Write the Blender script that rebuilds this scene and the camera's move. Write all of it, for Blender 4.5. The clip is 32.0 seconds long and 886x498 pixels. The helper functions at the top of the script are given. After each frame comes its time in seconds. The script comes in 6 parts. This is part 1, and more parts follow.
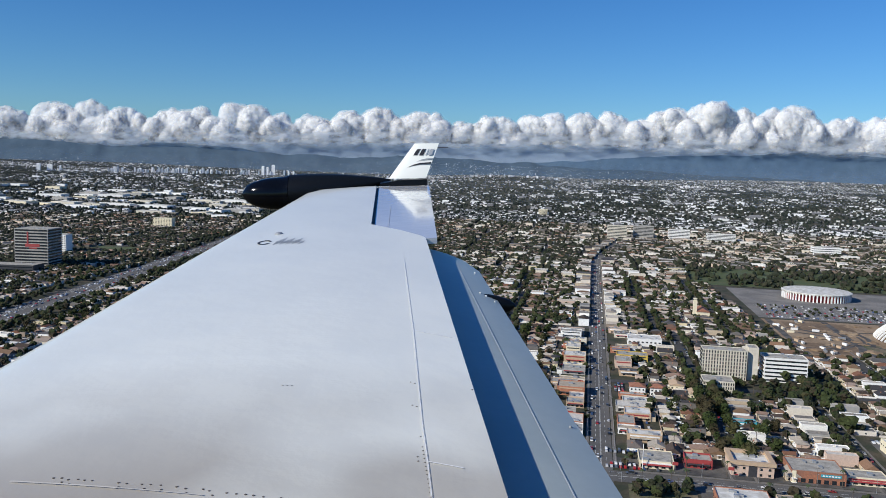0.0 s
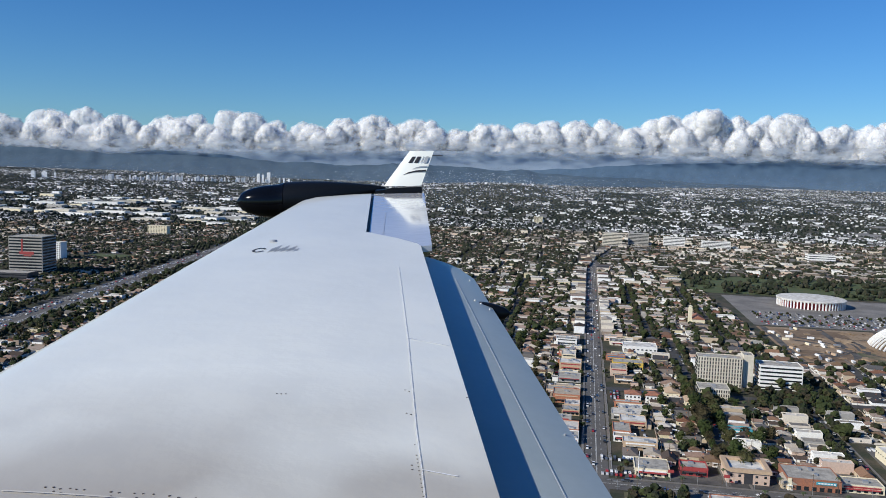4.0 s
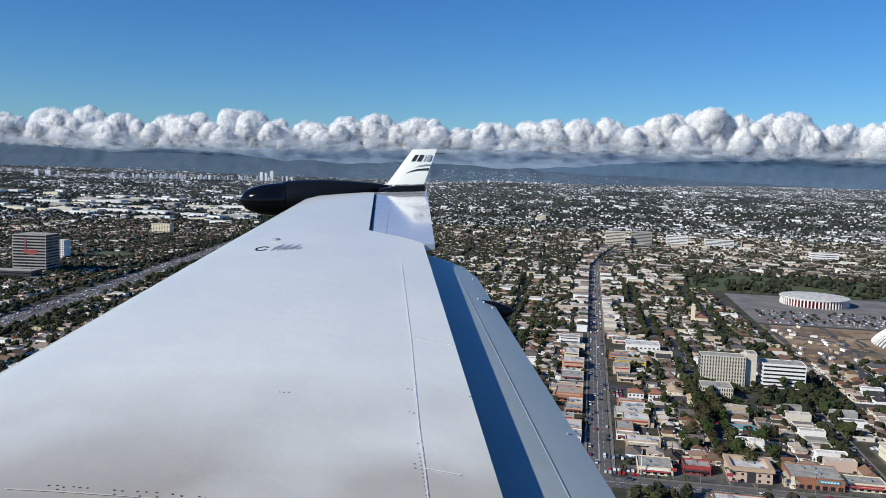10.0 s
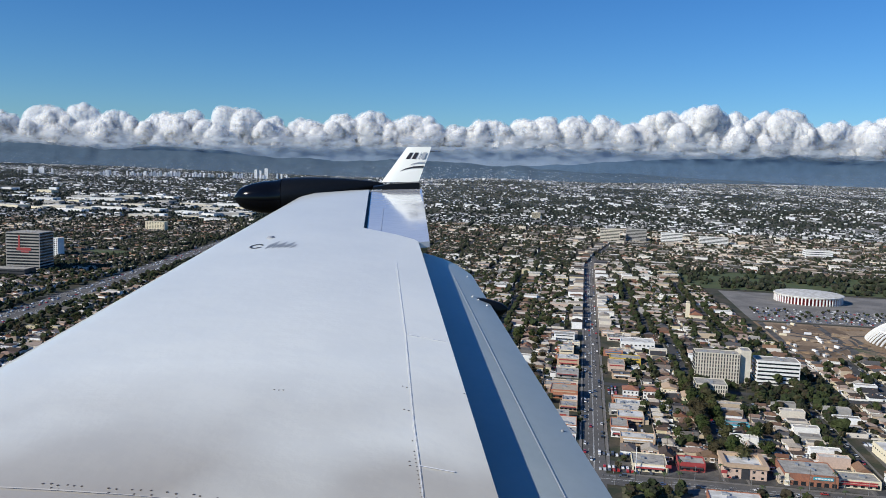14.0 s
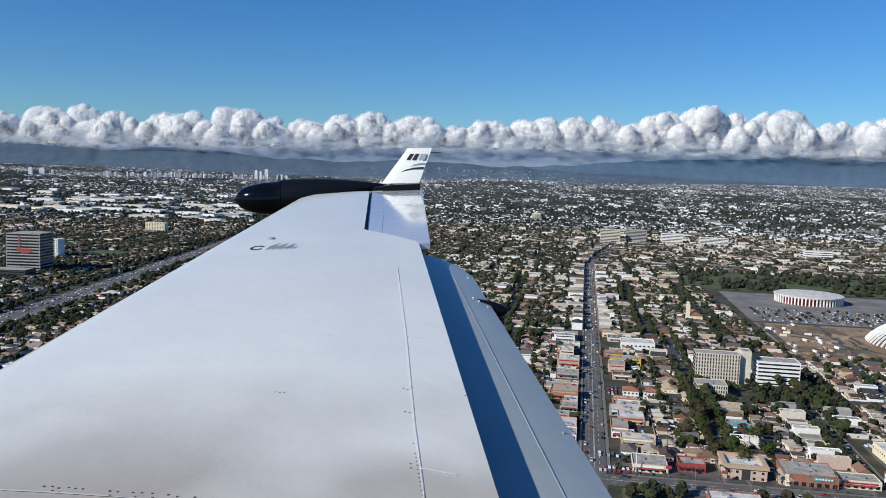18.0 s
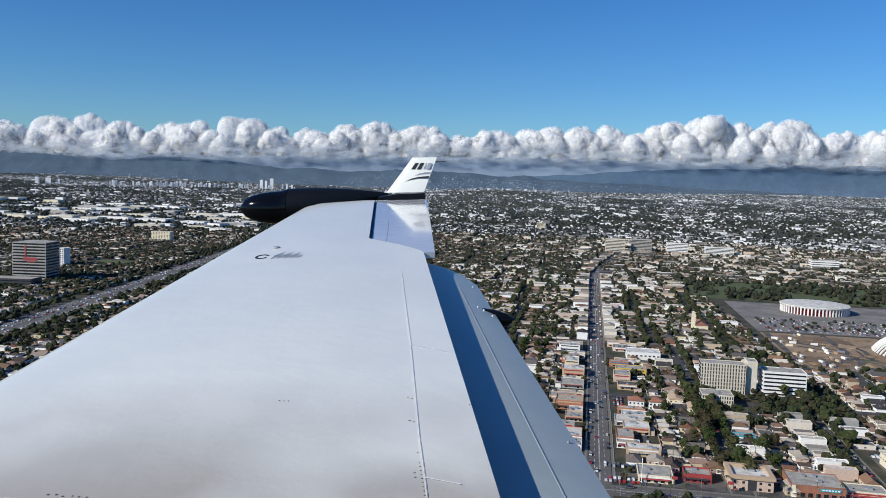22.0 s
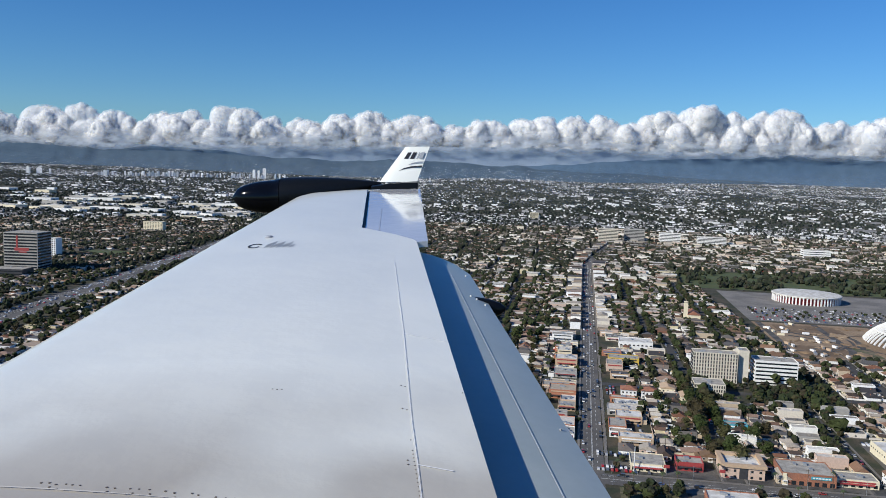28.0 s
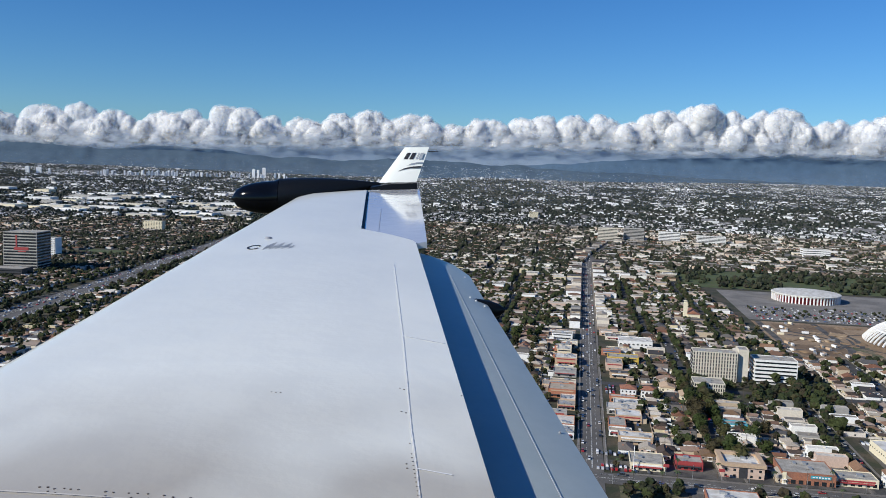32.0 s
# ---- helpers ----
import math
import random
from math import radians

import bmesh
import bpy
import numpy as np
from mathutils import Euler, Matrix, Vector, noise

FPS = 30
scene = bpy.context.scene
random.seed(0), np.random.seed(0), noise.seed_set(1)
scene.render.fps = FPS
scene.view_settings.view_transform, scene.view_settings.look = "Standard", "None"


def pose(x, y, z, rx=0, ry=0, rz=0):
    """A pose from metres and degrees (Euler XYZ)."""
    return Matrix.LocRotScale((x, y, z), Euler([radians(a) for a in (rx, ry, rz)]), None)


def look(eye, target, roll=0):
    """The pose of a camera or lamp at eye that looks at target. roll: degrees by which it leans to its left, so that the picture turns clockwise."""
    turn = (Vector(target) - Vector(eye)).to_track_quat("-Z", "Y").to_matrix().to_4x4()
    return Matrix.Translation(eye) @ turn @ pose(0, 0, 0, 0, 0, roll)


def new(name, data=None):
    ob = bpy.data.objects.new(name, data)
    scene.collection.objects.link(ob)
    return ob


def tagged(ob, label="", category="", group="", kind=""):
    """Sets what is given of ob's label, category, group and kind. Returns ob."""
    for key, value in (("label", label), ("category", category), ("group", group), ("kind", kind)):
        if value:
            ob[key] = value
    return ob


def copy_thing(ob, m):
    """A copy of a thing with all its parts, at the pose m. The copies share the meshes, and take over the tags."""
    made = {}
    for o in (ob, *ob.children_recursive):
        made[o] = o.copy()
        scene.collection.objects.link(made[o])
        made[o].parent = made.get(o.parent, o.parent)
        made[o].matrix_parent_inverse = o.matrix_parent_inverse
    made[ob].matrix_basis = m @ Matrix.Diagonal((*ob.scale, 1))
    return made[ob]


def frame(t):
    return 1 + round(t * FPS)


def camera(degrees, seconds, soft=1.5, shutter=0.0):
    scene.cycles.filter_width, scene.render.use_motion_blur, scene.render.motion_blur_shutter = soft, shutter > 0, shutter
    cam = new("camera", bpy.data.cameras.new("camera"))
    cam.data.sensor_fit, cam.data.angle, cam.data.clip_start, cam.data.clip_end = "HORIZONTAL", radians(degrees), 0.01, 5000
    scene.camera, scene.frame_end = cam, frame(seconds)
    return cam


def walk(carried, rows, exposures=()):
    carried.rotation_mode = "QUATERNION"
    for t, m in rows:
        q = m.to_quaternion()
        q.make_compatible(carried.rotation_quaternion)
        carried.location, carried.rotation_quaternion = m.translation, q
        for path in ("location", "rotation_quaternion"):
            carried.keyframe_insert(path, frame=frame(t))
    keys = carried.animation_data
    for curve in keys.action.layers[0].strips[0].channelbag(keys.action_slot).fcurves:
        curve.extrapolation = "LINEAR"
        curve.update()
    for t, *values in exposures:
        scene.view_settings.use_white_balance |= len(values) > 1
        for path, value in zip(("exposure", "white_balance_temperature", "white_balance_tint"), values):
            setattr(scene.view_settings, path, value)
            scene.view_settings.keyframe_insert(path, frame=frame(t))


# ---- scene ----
EYE = 190.0  # height of the seat above the street
cam = camera(56.1, 32.0, 0.75)
PATH = (  # seconds, x, y, z about the seat, yaw, pitch, roll
    (0, -0.004, -0.003, -0.004, 0.23, -5.77, 0.70),
    (0.5, -0.005, -0.001, 0.001, 0.15, -5.81, 0.72),
    (1, -0.003, -0.003, -0.006, 0.15, -4.70, 0.70),
    (1.5, -0.003, -0.003, -0.005, 0.16, -4.83, 0.70),
    (2, 0.000, -0.001, -0.002, 0.12, -5.54, 0.70),
    (2.5, -0.002, -0.000, -0.001, -0.20, -5.73, 0.72),
    (3, -0.002, -0.002, -0.004, -0.25, -5.59, 0.70),
    (3.5, -0.001, -0.001, -0.004, -0.18, -5.41, 0.69),
    (5.5, -0.001, -0.001, -0.003, 0.05, -4.99, 0.69),
    (6, 0.001, 0.000, -0.001, -0.18, -4.99, 0.69),
    (6.5, 0.002, 0.002, 0.002, -0.29, -5.10, 0.70),
    (7, -0.002, -0.000, -0.001, -0.40, -4.74, 0.71),
    (7.5, -0.002, -0.001, -0.000, -0.38, -5.04, 0.72),
    (8, -0.004, -0.001, -0.000, -0.34, -6.39, 0.70),
    (8.5, -0.003, -0.001, -0.003, -0.15, -5.72, 0.70),
    (9, -0.004, -0.003, -0.005, -0.05, -5.40, 0.70),
    (9.5, -0.002, 0.001, -0.001, 0.10, -5.49, 0.70),
    (10, -0.001, 0.000, -0.003, 0.11, -5.37, 0.69),
    (10.5, -0.007, -0.001, -0.000, -0.17, -5.44, 0.71),
    (11, -0.004, -0.002, -0.005, -0.22, -5.85, 0.68),
    (11.5, -0.002, -0.000, -0.005, -0.15, -5.96, 0.66),
    (12, -0.005, -0.000, -0.001, -0.11, -5.54, 0.69),
    (12.5, -0.001, -0.001, -0.003, -0.16, -4.75, 0.69),
    (13, -0.001, -0.001, -0.001, -0.43, -5.08, 0.70),
    (13.5, -0.001, -0.002, -0.005, -0.44, -5.67, 0.69),
    (14, -0.000, -0.001, -0.003, -0.24, -5.54, 0.70),
    (14.5, -0.000, 0.000, 0.003, -0.12, -5.27, 0.71),
    (16.5, -0.000, -0.001, -0.002, -0.18, -5.48, 0.70),
    (17, 0.002, 0.001, -0.000, -0.38, -5.88, 0.69),
    (17.5, -0.000, -0.000, 0.001, -0.24, -5.14, 0.72),
    (18, -0.002, 0.000, 0.001, -0.23, -5.49, 0.72),
    (18.5, -0.001, -0.001, -0.002, -0.15, -5.62, 0.70),
    (19, 0.001, -0.000, 0.000, 0.01, -5.50, 0.70),
    (19.5, -0.001, -0.001, -0.000, -0.01, -4.73, 0.72),
    (20, -0.001, -0.001, -0.000, -0.30, -5.45, 0.72),
    (20.5, -0.003, -0.003, -0.002, -0.30, -6.19, 0.71),
    (21, -0.003, -0.002, -0.001, 0.07, -5.64, 0.72),
    (21.5, -0.002, -0.001, -0.004, 0.16, -6.10, 0.69),
    (22, -0.001, -0.000, -0.001, 0.11, -4.84, 0.70),
    (22.5, -0.001, -0.002, -0.001, -0.25, -4.09, 0.73),
    (23, 0.002, -0.001, 0.001, -0.62, -5.00, 0.72),
    (23.5, 0.001, -0.002, 0.001, -0.62, -5.91, 0.72),
    (24, 0.003, -0.001, -0.000, -0.14, -6.12, 0.71),
    (24.5, -0.001, -0.001, 0.001, 0.12, -5.45, 0.72),
    (26.5, -0.000, -0.000, -0.000, 0.06, -5.07, 0.70),
    (27, 0.000, 0.000, 0.002, -0.26, -5.22, 0.70),
    (27.5, -0.001, -0.002, -0.004, -0.72, -5.31, 0.70),
    (28, -0.000, -0.003, -0.005, -0.36, -5.54, 0.70),
    (28.5, -0.002, -0.001, -0.000, 0.23, -5.27, 0.71),
    (29, -0.002, -0.002, -0.001, 0.41, -5.72, 0.71),
    (29.5, -0.000, -0.000, -0.002, 0.29, -5.54, 0.70),
    (30, 0.000, 0.001, 0.001, -0.18, -5.72, 0.70),
    (30.5, 0.001, -0.001, -0.001, -0.64, -5.76, 0.70),
    (31, 0.001, 0.000, 0.001, -0.70, -5.51, 0.71),
    (31.5, 0.001, 0.001, 0.003, -0.50, -5.39, 0.71),
    (32, 0.002, 0.001, 0.005, -0.39, -5.59, 0.72),
)
# the aircraft's nose hangs a little: wing, cabin and camera lean together about the seat
LEAN = Matrix.Translation((0, 0, EYE)) @ pose(0, 0, 0, 0, -2.5, 0) @ Matrix.Translation((0, 0, -EYE))
walk(cam, [(t, LEAN @ pose(x, y, EYE + z, 90 + p, r, w)) for t, x, y, z, w, p, r in PATH], [(0, 0.0, 6450, 7), (32, 0.0, 6450, 7)])

# ---- world and sun ----
SUN_AZ, SUN_EL = 241.5, 29.5  # degrees clockwise from +y, and up
world = bpy.data.worlds.new("sky")
scene.world = world
world.use_nodes = True
wn = world.node_tree.nodes
sky = wn.new("ShaderNodeTexSky")
sky.sky_type = "NISHITA"
sky.sun_disc = False
sky.sun_elevation, sky.sun_rotation = radians(SUN_EL), radians(SUN_AZ)
sky.air_density, sky.dust_density, sky.ozone_density = 1.0, 0.0, 3.0
wn["Background"].inputs["Strength"].default_value = 0.0735
vivid = wn.new("ShaderNodeHueSaturation")
vivid.inputs["Saturation"].default_value = 1.22
world.node_tree.links.new(sky.outputs["Color"], vivid.inputs["Color"])
clear = wn.new("ShaderNodeMix")
clear.data_type, clear.blend_type = "RGBA", "MULTIPLY"
clear.inputs[0].default_value, clear.inputs[7].default_value = 1.0, (0.60, 0.945, 1.40, 1)
world.node_tree.links.new(vivid.outputs["Color"], clear.inputs[6])
world.node_tree.links.new(clear.outputs[2], wn["Background"].inputs["Color"])
sun = new("sun", bpy.data.lights.new("sun", "SUN"))
sun.data.energy, sun.data.angle, sun.data.color = 4.95, radians(0.53), (1.0, 0.945, 0.86)
sdir = Vector((math.sin(radians(SUN_AZ)) * math.cos(radians(SUN_EL)), math.cos(radians(SUN_AZ)) * math.cos(radians(SUN_EL)), math.sin(radians(SUN_EL))))
sun.matrix_world = look(Vector((0, 0, 900)) + sdir * 50, Vector((0, 0, 900)))

# ---- materials ----


def material(name, color, rough=0.7, metal=0.0, second=None, scale=1.0, detail=4.0, fine=0.0, bump=0.0, bump_scale=20.0,
             coat=0.0, ramp=None, island=False, vary=0.0, mid=0.5, spec=0.5, transmit=0.0, root_reflection=None, scatter=0.0, thin=None):
    """A node material: base colour with noise at two scales, or a pick from a ramp for each object or island."""
    m = bpy.data.materials.new(name)
    m.use_nodes = True
    nt = m.node_tree
    bs = nt.nodes["Principled BSDF"]
    bs.inputs["Roughness"].default_value, bs.inputs["Metallic"].default_value = rough, metal
    bs.inputs["Coat Weight"].default_value, bs.inputs["Specular IOR Level"].default_value = coat, spec
    bs.inputs["Coat Roughness"].default_value = 0.08
    bs.inputs["Transmission Weight"].default_value = transmit
    geo = nt.nodes.new("ShaderNodeNewGeometry")
    tc = nt.nodes.new("ShaderNodeTexCoord")
    where = geo.outputs["Position"]

    def mix(kind, fac, a, b):
        n = nt.nodes.new("ShaderNodeMix")
        n.data_type, n.blend_type = "RGBA", kind
        for sock, val in ((n.inputs[0], fac), (n.inputs[6], a), (n.inputs[7], b)):
            if hasattr(val, "links"):
                nt.links.new(val, sock)
            else:
                sock.default_value = val
        return n.outputs[2]

    def noise_tex(s, d=4.0):
        n = nt.nodes.new("ShaderNodeTexNoise")
        n.inputs["Scale"].default_value, n.inputs["Detail"].default_value = s, d
        nt.links.new(where, n.inputs["Vector"])
        return n.outputs["Fac"]

    col = (*color, 1)
    pick = None
    if ramp:
        r = nt.nodes.new("ShaderNodeValToRGB")
        r.color_ramp.interpolation = "CONSTANT"
        e = r.color_ramp.elements
        while len(e) < len(ramp):
            e.new(0.5)
        for i, c in enumerate(ramp):
            e[i].position = i / len(ramp)
            e[i].color = (*c, 1)
        if island:
            pick = geo.outputs["Random Per Island"]
        else:
            oi = nt.nodes.new("ShaderNodeObjectInfo")
            pick = oi.outputs["Random"]
        nt.links.new(pick, r.inputs["Fac"])
        col = r.outputs["Color"]
    if second:
        st = nt.nodes.new("ShaderNodeMapRange")
        nt.links.new(noise_tex(scale, detail), st.inputs["Value"])
        st.inputs["From Min"].default_value, st.inputs["From Max"].default_value = mid - 0.12, mid + 0.12
        col = mix("MIX", st.outputs["Result"], col, (*second, 1))
    if fine:
        st = nt.nodes.new("ShaderNodeMapRange")
        nt.links.new(noise_tex(bump_scale, 6.0), st.inputs["Value"])
        st.inputs["From Min"].default_value, st.inputs["From Max"].default_value = 0.25, 0.75
        st.inputs["To Min"].default_value, st.inputs["To Max"].default_value = 1 - fine, 1 + fine
        cc = nt.nodes.new("ShaderNodeCombineColor")
        for k in range(3):
            nt.links.new(st.outputs["Result"], cc.inputs[k])
        col = mix("MULTIPLY", 1.0, col, cc.outputs[0])
    if root_reflection:
        # brown window reflection painted into the colour, thinning out with the distance from the root
        sp = nt.nodes.new("ShaderNodeSeparateXYZ")
        nt.links.new(where, sp.inputs[0])
        away = nt.nodes.new("ShaderNodeMapRange")
        nt.links.new(sp.outputs["Y"], away.inputs["Value"])
        away.inputs["From Min"].default_value, away.inputs["From Max"].default_value = root_reflection[1], root_reflection[0]
        away.inputs["To Min"].default_value, away.inputs["To Max"].default_value = 0.0, 1.0
        patchy = nt.nodes.new("ShaderNodeMapRange")
        nt.links.new(noise_tex(1.6, 2.0), patchy.inputs["Value"])
        patchy.inputs["From Min"].default_value, patchy.inputs["From Max"].default_value = 0.15, 0.52
        mul = nt.nodes.new("ShaderNodeMath")
        mul.operation = "MULTIPLY"
        nt.links.new(away.outputs["Result"], mul.inputs[0])
        nt.links.new(patchy.outputs["Result"], mul.inputs[1])
        col = mix("MIX", mul.outputs[0], col, (0.30, 0.25, 0.19, 1))
    if hasattr(col, "links"):
        nt.links.new(col, bs.inputs["Base Color"])
    else:
        bs.inputs["Base Color"].default_value = col
    if scatter:
        # sunlight that comes through from behind and above
        tl, mx = nt.nodes.new("ShaderNodeBsdfTranslucent"), nt.nodes.new("ShaderNodeMixShader")
        tl.inputs["Color"].default_value, mx.inputs[0].default_value = (0.97, 0.975, 0.985, 1), scatter
        nt.links.new(bs.outputs[0], mx.inputs[1])
        nt.links.new(tl.outputs[0], mx.inputs[2])
        nt.links.new(mx.outputs[0], nt.nodes["Material Output"].inputs[0])
        if thin:
            # ragged cover, least to most; flat layers are drawn out sideways and fade at their rims
            cover = nt.nodes.new("ShaderNodeMapRange")
            cover.inputs["From Min"].default_value, cover.inputs["From Max"].default_value = 0.35, 0.65
            cover.inputs["To Min"].default_value, cover.inputs["To Max"].default_value = thin[0], thin[1]
            both = nt.nodes.new("ShaderNodeMath")
            both.operation = "MULTIPLY"
            both.inputs[1].default_value = 1.0
            nt.links.new(cover.outputs["Result"], both.inputs[0])
            drawn = nt.nodes.new("ShaderNodeMapping")
            drawn.inputs["Scale"].default_value = (1, 1, thin[3])
            nt.links.new(where, drawn.inputs["Vector"])
            wisp = nt.nodes.new("ShaderNodeTexNoise")
            wisp.inputs["Scale"].default_value, wisp.inputs["Detail"].default_value = thin[2], thin[4]
            nt.links.new(drawn.outputs["Vector"], wisp.inputs["Vector"])
            nt.links.new(wisp.outputs["Fac"], cover.inputs["Value"])
            if thin[3] > 1:
                rim_ = nt.nodes.new("ShaderNodeAttribute")
                rim_.attribute_name = "cover"
                nt.links.new(rim_.outputs["Fac"], both.inputs[1])
            tr, my = nt.nodes.new("ShaderNodeBsdfTransparent"), nt.nodes.new("ShaderNodeMixShader")
            nt.links.new(both.outputs[0], my.inputs[0])
            nt.links.new(tr.outputs[0], my.inputs[1])
            nt.links.new(mx.outputs[0], my.inputs[2])
            nt.links.new(my.outputs[0], nt.nodes["Material Output"].inputs[0])
    if bump:
        b = nt.nodes.new("ShaderNodeBump")
        b.inputs["Strength"].default_value = bump
        b.inputs["Distance"].default_value = 0.05 if bump_scale > 5 else 1.0
        nt.links.new(noise_tex(bump_scale, 6.0), b.inputs["Height"])
        nt.links.new(b.outputs["Normal"], bs.inputs["Normal"])
    return m


ROOFS = [(0.20, 0.19, 0.18), (0.26, 0.18, 0.12), (0.50, 0.46, 0.41), (0.28, 0.15, 0.10), (0.08, 0.08, 0.09), (0.40, 0.34, 0.30), (0.44, 0.36, 0.32), (0.13, 0.10, 0.085), (0.58, 0.53, 0.47),
         (0.25, 0.22, 0.20), (0.15, 0.15, 0.16), (0.34, 0.22, 0.15), (0.70, 0.67, 0.62), (0.24, 0.16, 0.12), (0.38, 0.28, 0.23), (0.10, 0.075, 0.06)]
FLATS = [(0.56, 0.53, 0.49), (0.36, 0.34, 0.31), (0.76, 0.74, 0.70), (0.26, 0.25, 0.24), (0.50, 0.44, 0.37), (0.15, 0.15, 0.16), (0.66, 0.63, 0.59)]
WALLS = [(0.66, 0.60, 0.50), (0.84, 0.83, 0.79), (0.52, 0.42, 0.30), (0.56, 0.42, 0.34), (0.83, 0.81, 0.75), (0.62, 0.54, 0.36), (0.30, 0.24, 0.19), (0.66, 0.60, 0.52), (0.34, 0.33, 0.31), (0.85, 0.85, 0.83)]
CARS = [(0.75, 0.75, 0.75), (0.03, 0.03, 0.035), (0.35, 0.36, 0.37), (0.78, 0.78, 0.76), (0.10, 0.11, 0.13), (0.35, 0.03, 0.03), (0.05, 0.09, 0.2), (0.5, 0.5, 0.5)]
ROOFS = [(0.84 * r ** 1.2, 0.81 * g ** 1.2, 0.77 * b ** 1.2) for r, g, b in ROOFS]
FLATS = [(1.05 * r ** 1.35, 1.03 * g ** 1.35, 0.98 * b ** 1.35) for r, g, b in FLATS]
M = {}
# the wing paint carries the brown reflection painted in near the root
M["paint"] = material("wing_paint", (0.855, 0.865, 0.80), 0.3, second=(0.815, 0.83, 0.775), scale=1.3, fine=0.02, bump=0.02, bump_scale=3.0, coat=0.5, spec=0.5, root_reflection=(1.55, 2.68))
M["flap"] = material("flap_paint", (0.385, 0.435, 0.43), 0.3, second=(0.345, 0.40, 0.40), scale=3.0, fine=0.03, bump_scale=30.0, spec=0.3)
M["mirror_paint"] = material("polished_paint", (0.74, 0.75, 0.77), 0.12, second=(0.70, 0.71, 0.73), scale=2.0, fine=0.02, bump=0.06, bump_scale=9.0, coat=1.0, spec=0.9)
M["black"] = material("black_gloss", (0.003, 0.0035, 0.005), 0.10, fine=0.1, spec=0.22)
M["boot"] = material("rubber_boot", (0.006, 0.0075, 0.010), 0.34, fine=0.15, bump_scale=60.0, spec=0.22)
M["mark"] = material("dark_marking", (0.02, 0.02, 0.025), 0.5)
M["grey_mark"] = material("grey_marking", (0.30, 0.32, 0.35), 0.5)
M["seam"] = material("panel_seam", (0.66, 0.675, 0.68), 0.5)
M["sealant"] = material("pale_sealant", (0.85, 0.85, 0.84), 0.5)
M["old_sealant"] = material("old_sealant", (0.56, 0.53, 0.48), 0.6, fine=0.1, bump_scale=40.0)
M["screw"] = material("worn_screw", (0.12, 0.10, 0.085), 0.5, fine=0.3, bump_scale=300.0)
M["steel"] = material("grey_steel", (0.45, 0.46, 0.47), 0.45, 0.6, fine=0.1)
M["ground"] = material("lawn_and_earth", (0.030, 0.036, 0.016), 0.95, second=(0.080, 0.064, 0.042), scale=0.055, fine=0.4, bump_scale=0.6, mid=0.54)
M["lot"] = material("concrete_lot", (0.120, 0.112, 0.100), 0.9, second=(0.050, 0.048, 0.046), scale=0.08, fine=0.25, bump_scale=0.8)
M["asphalt"] = material("asphalt", (0.048, 0.047, 0.046), 0.9, second=(0.072, 0.070, 0.067), scale=0.05, fine=0.2, bump_scale=0.7)
M["pale_asphalt"] = material("worn_asphalt", (0.135, 0.126, 0.114), 0.9, second=(0.098, 0.093, 0.086), scale=0.04, fine=0.2, bump_scale=0.7)
M["old_asphalt"] = material("bleached_asphalt", (0.235, 0.218, 0.195), 0.9, second=(0.155, 0.145, 0.13), scale=0.03, fine=0.25, bump_scale=0.4)
M["pavement"] = material("pavement_concrete", (0.175, 0.16, 0.142), 0.9, fine=0.2, bump_scale=1.0)
M["line"] = material("road_paint", (0.70, 0.70, 0.66), 0.7, fine=0.2, bump_scale=2.0)
M["grass"] = material("mown_grass", (0.060, 0.090, 0.028), 0.95, second=(0.085, 0.095, 0.035), scale=0.06, fine=0.3, bump_scale=1.0)
M["vacant"] = material("vacant_lot", (0.070, 0.085, 0.032), 0.95, second=(0.19, 0.15, 0.10), scale=0.06, fine=0.4, bump_scale=0.5, mid=0.5)
M["dirt"] = material("graded_earth", (0.235, 0.158, 0.092), 0.95, second=(0.32, 0.235, 0.15), scale=0.025, fine=0.3, bump_scale=0.3)
M["umber"] = material("dark_earth", (0.145, 0.096, 0.056), 0.95, second=(0.20, 0.138, 0.083), scale=0.04, fine=0.35, bump_scale=0.25)
M["foliage"] = material("foliage", (0.035, 0.05, 0.018), 0.8, ramp=[(0.036, 0.049, 0.014), (0.048, 0.060, 0.018), (0.027, 0.037, 0.014), (0.061, 0.060, 0.024), (0.049, 0.041, 0.020), (0.037, 0.053, 0.015)], fine=0.5, bump=0.8, bump_scale=1.2, spec=0.2)
M["foliage_far"] = material("foliage_far", (0.035, 0.05, 0.018), 0.85, ramp=[(0.026, 0.035, 0.018), (0.037, 0.045, 0.022), (0.020, 0.025, 0.015), (0.046, 0.046, 0.027), (0.037, 0.034, 0.024), (0.027, 0.032, 0.019)], island=True, fine=0.4, bump_scale=0.5, spec=0.2)
M["foliage_mid"] = material("foliage_mid", (0.05, 0.07, 0.02), 0.85, ramp=[(0.030, 0.041, 0.015), (0.040, 0.050, 0.017), (0.022, 0.030, 0.013), (0.051, 0.048, 0.022), (0.041, 0.034, 0.020), (0.032, 0.043, 0.015), (0.025, 0.028, 0.015)], island=True, fine=0.45, bump=0.6, bump_scale=0.9, spec=0.2)
M["frond"] = material("palm_frond", (0.05, 0.07, 0.025), 0.7, fine=0.4, bump_scale=2.0)
M["bark"] = material("bark", (0.10, 0.075, 0.055), 0.95, fine=0.4, bump_scale=3.0)
M["roof"] = material("shingle_roof", (0.3, 0.3, 0.3), 0.9, ramp=ROOFS, fine=0.28, bump_scale=1.4)
M["roof_far"] = material("shingle_roof_far", (0.3, 0.3, 0.3), 0.9, ramp=ROOFS, island=True, fine=0.22, bump_scale=0.5)
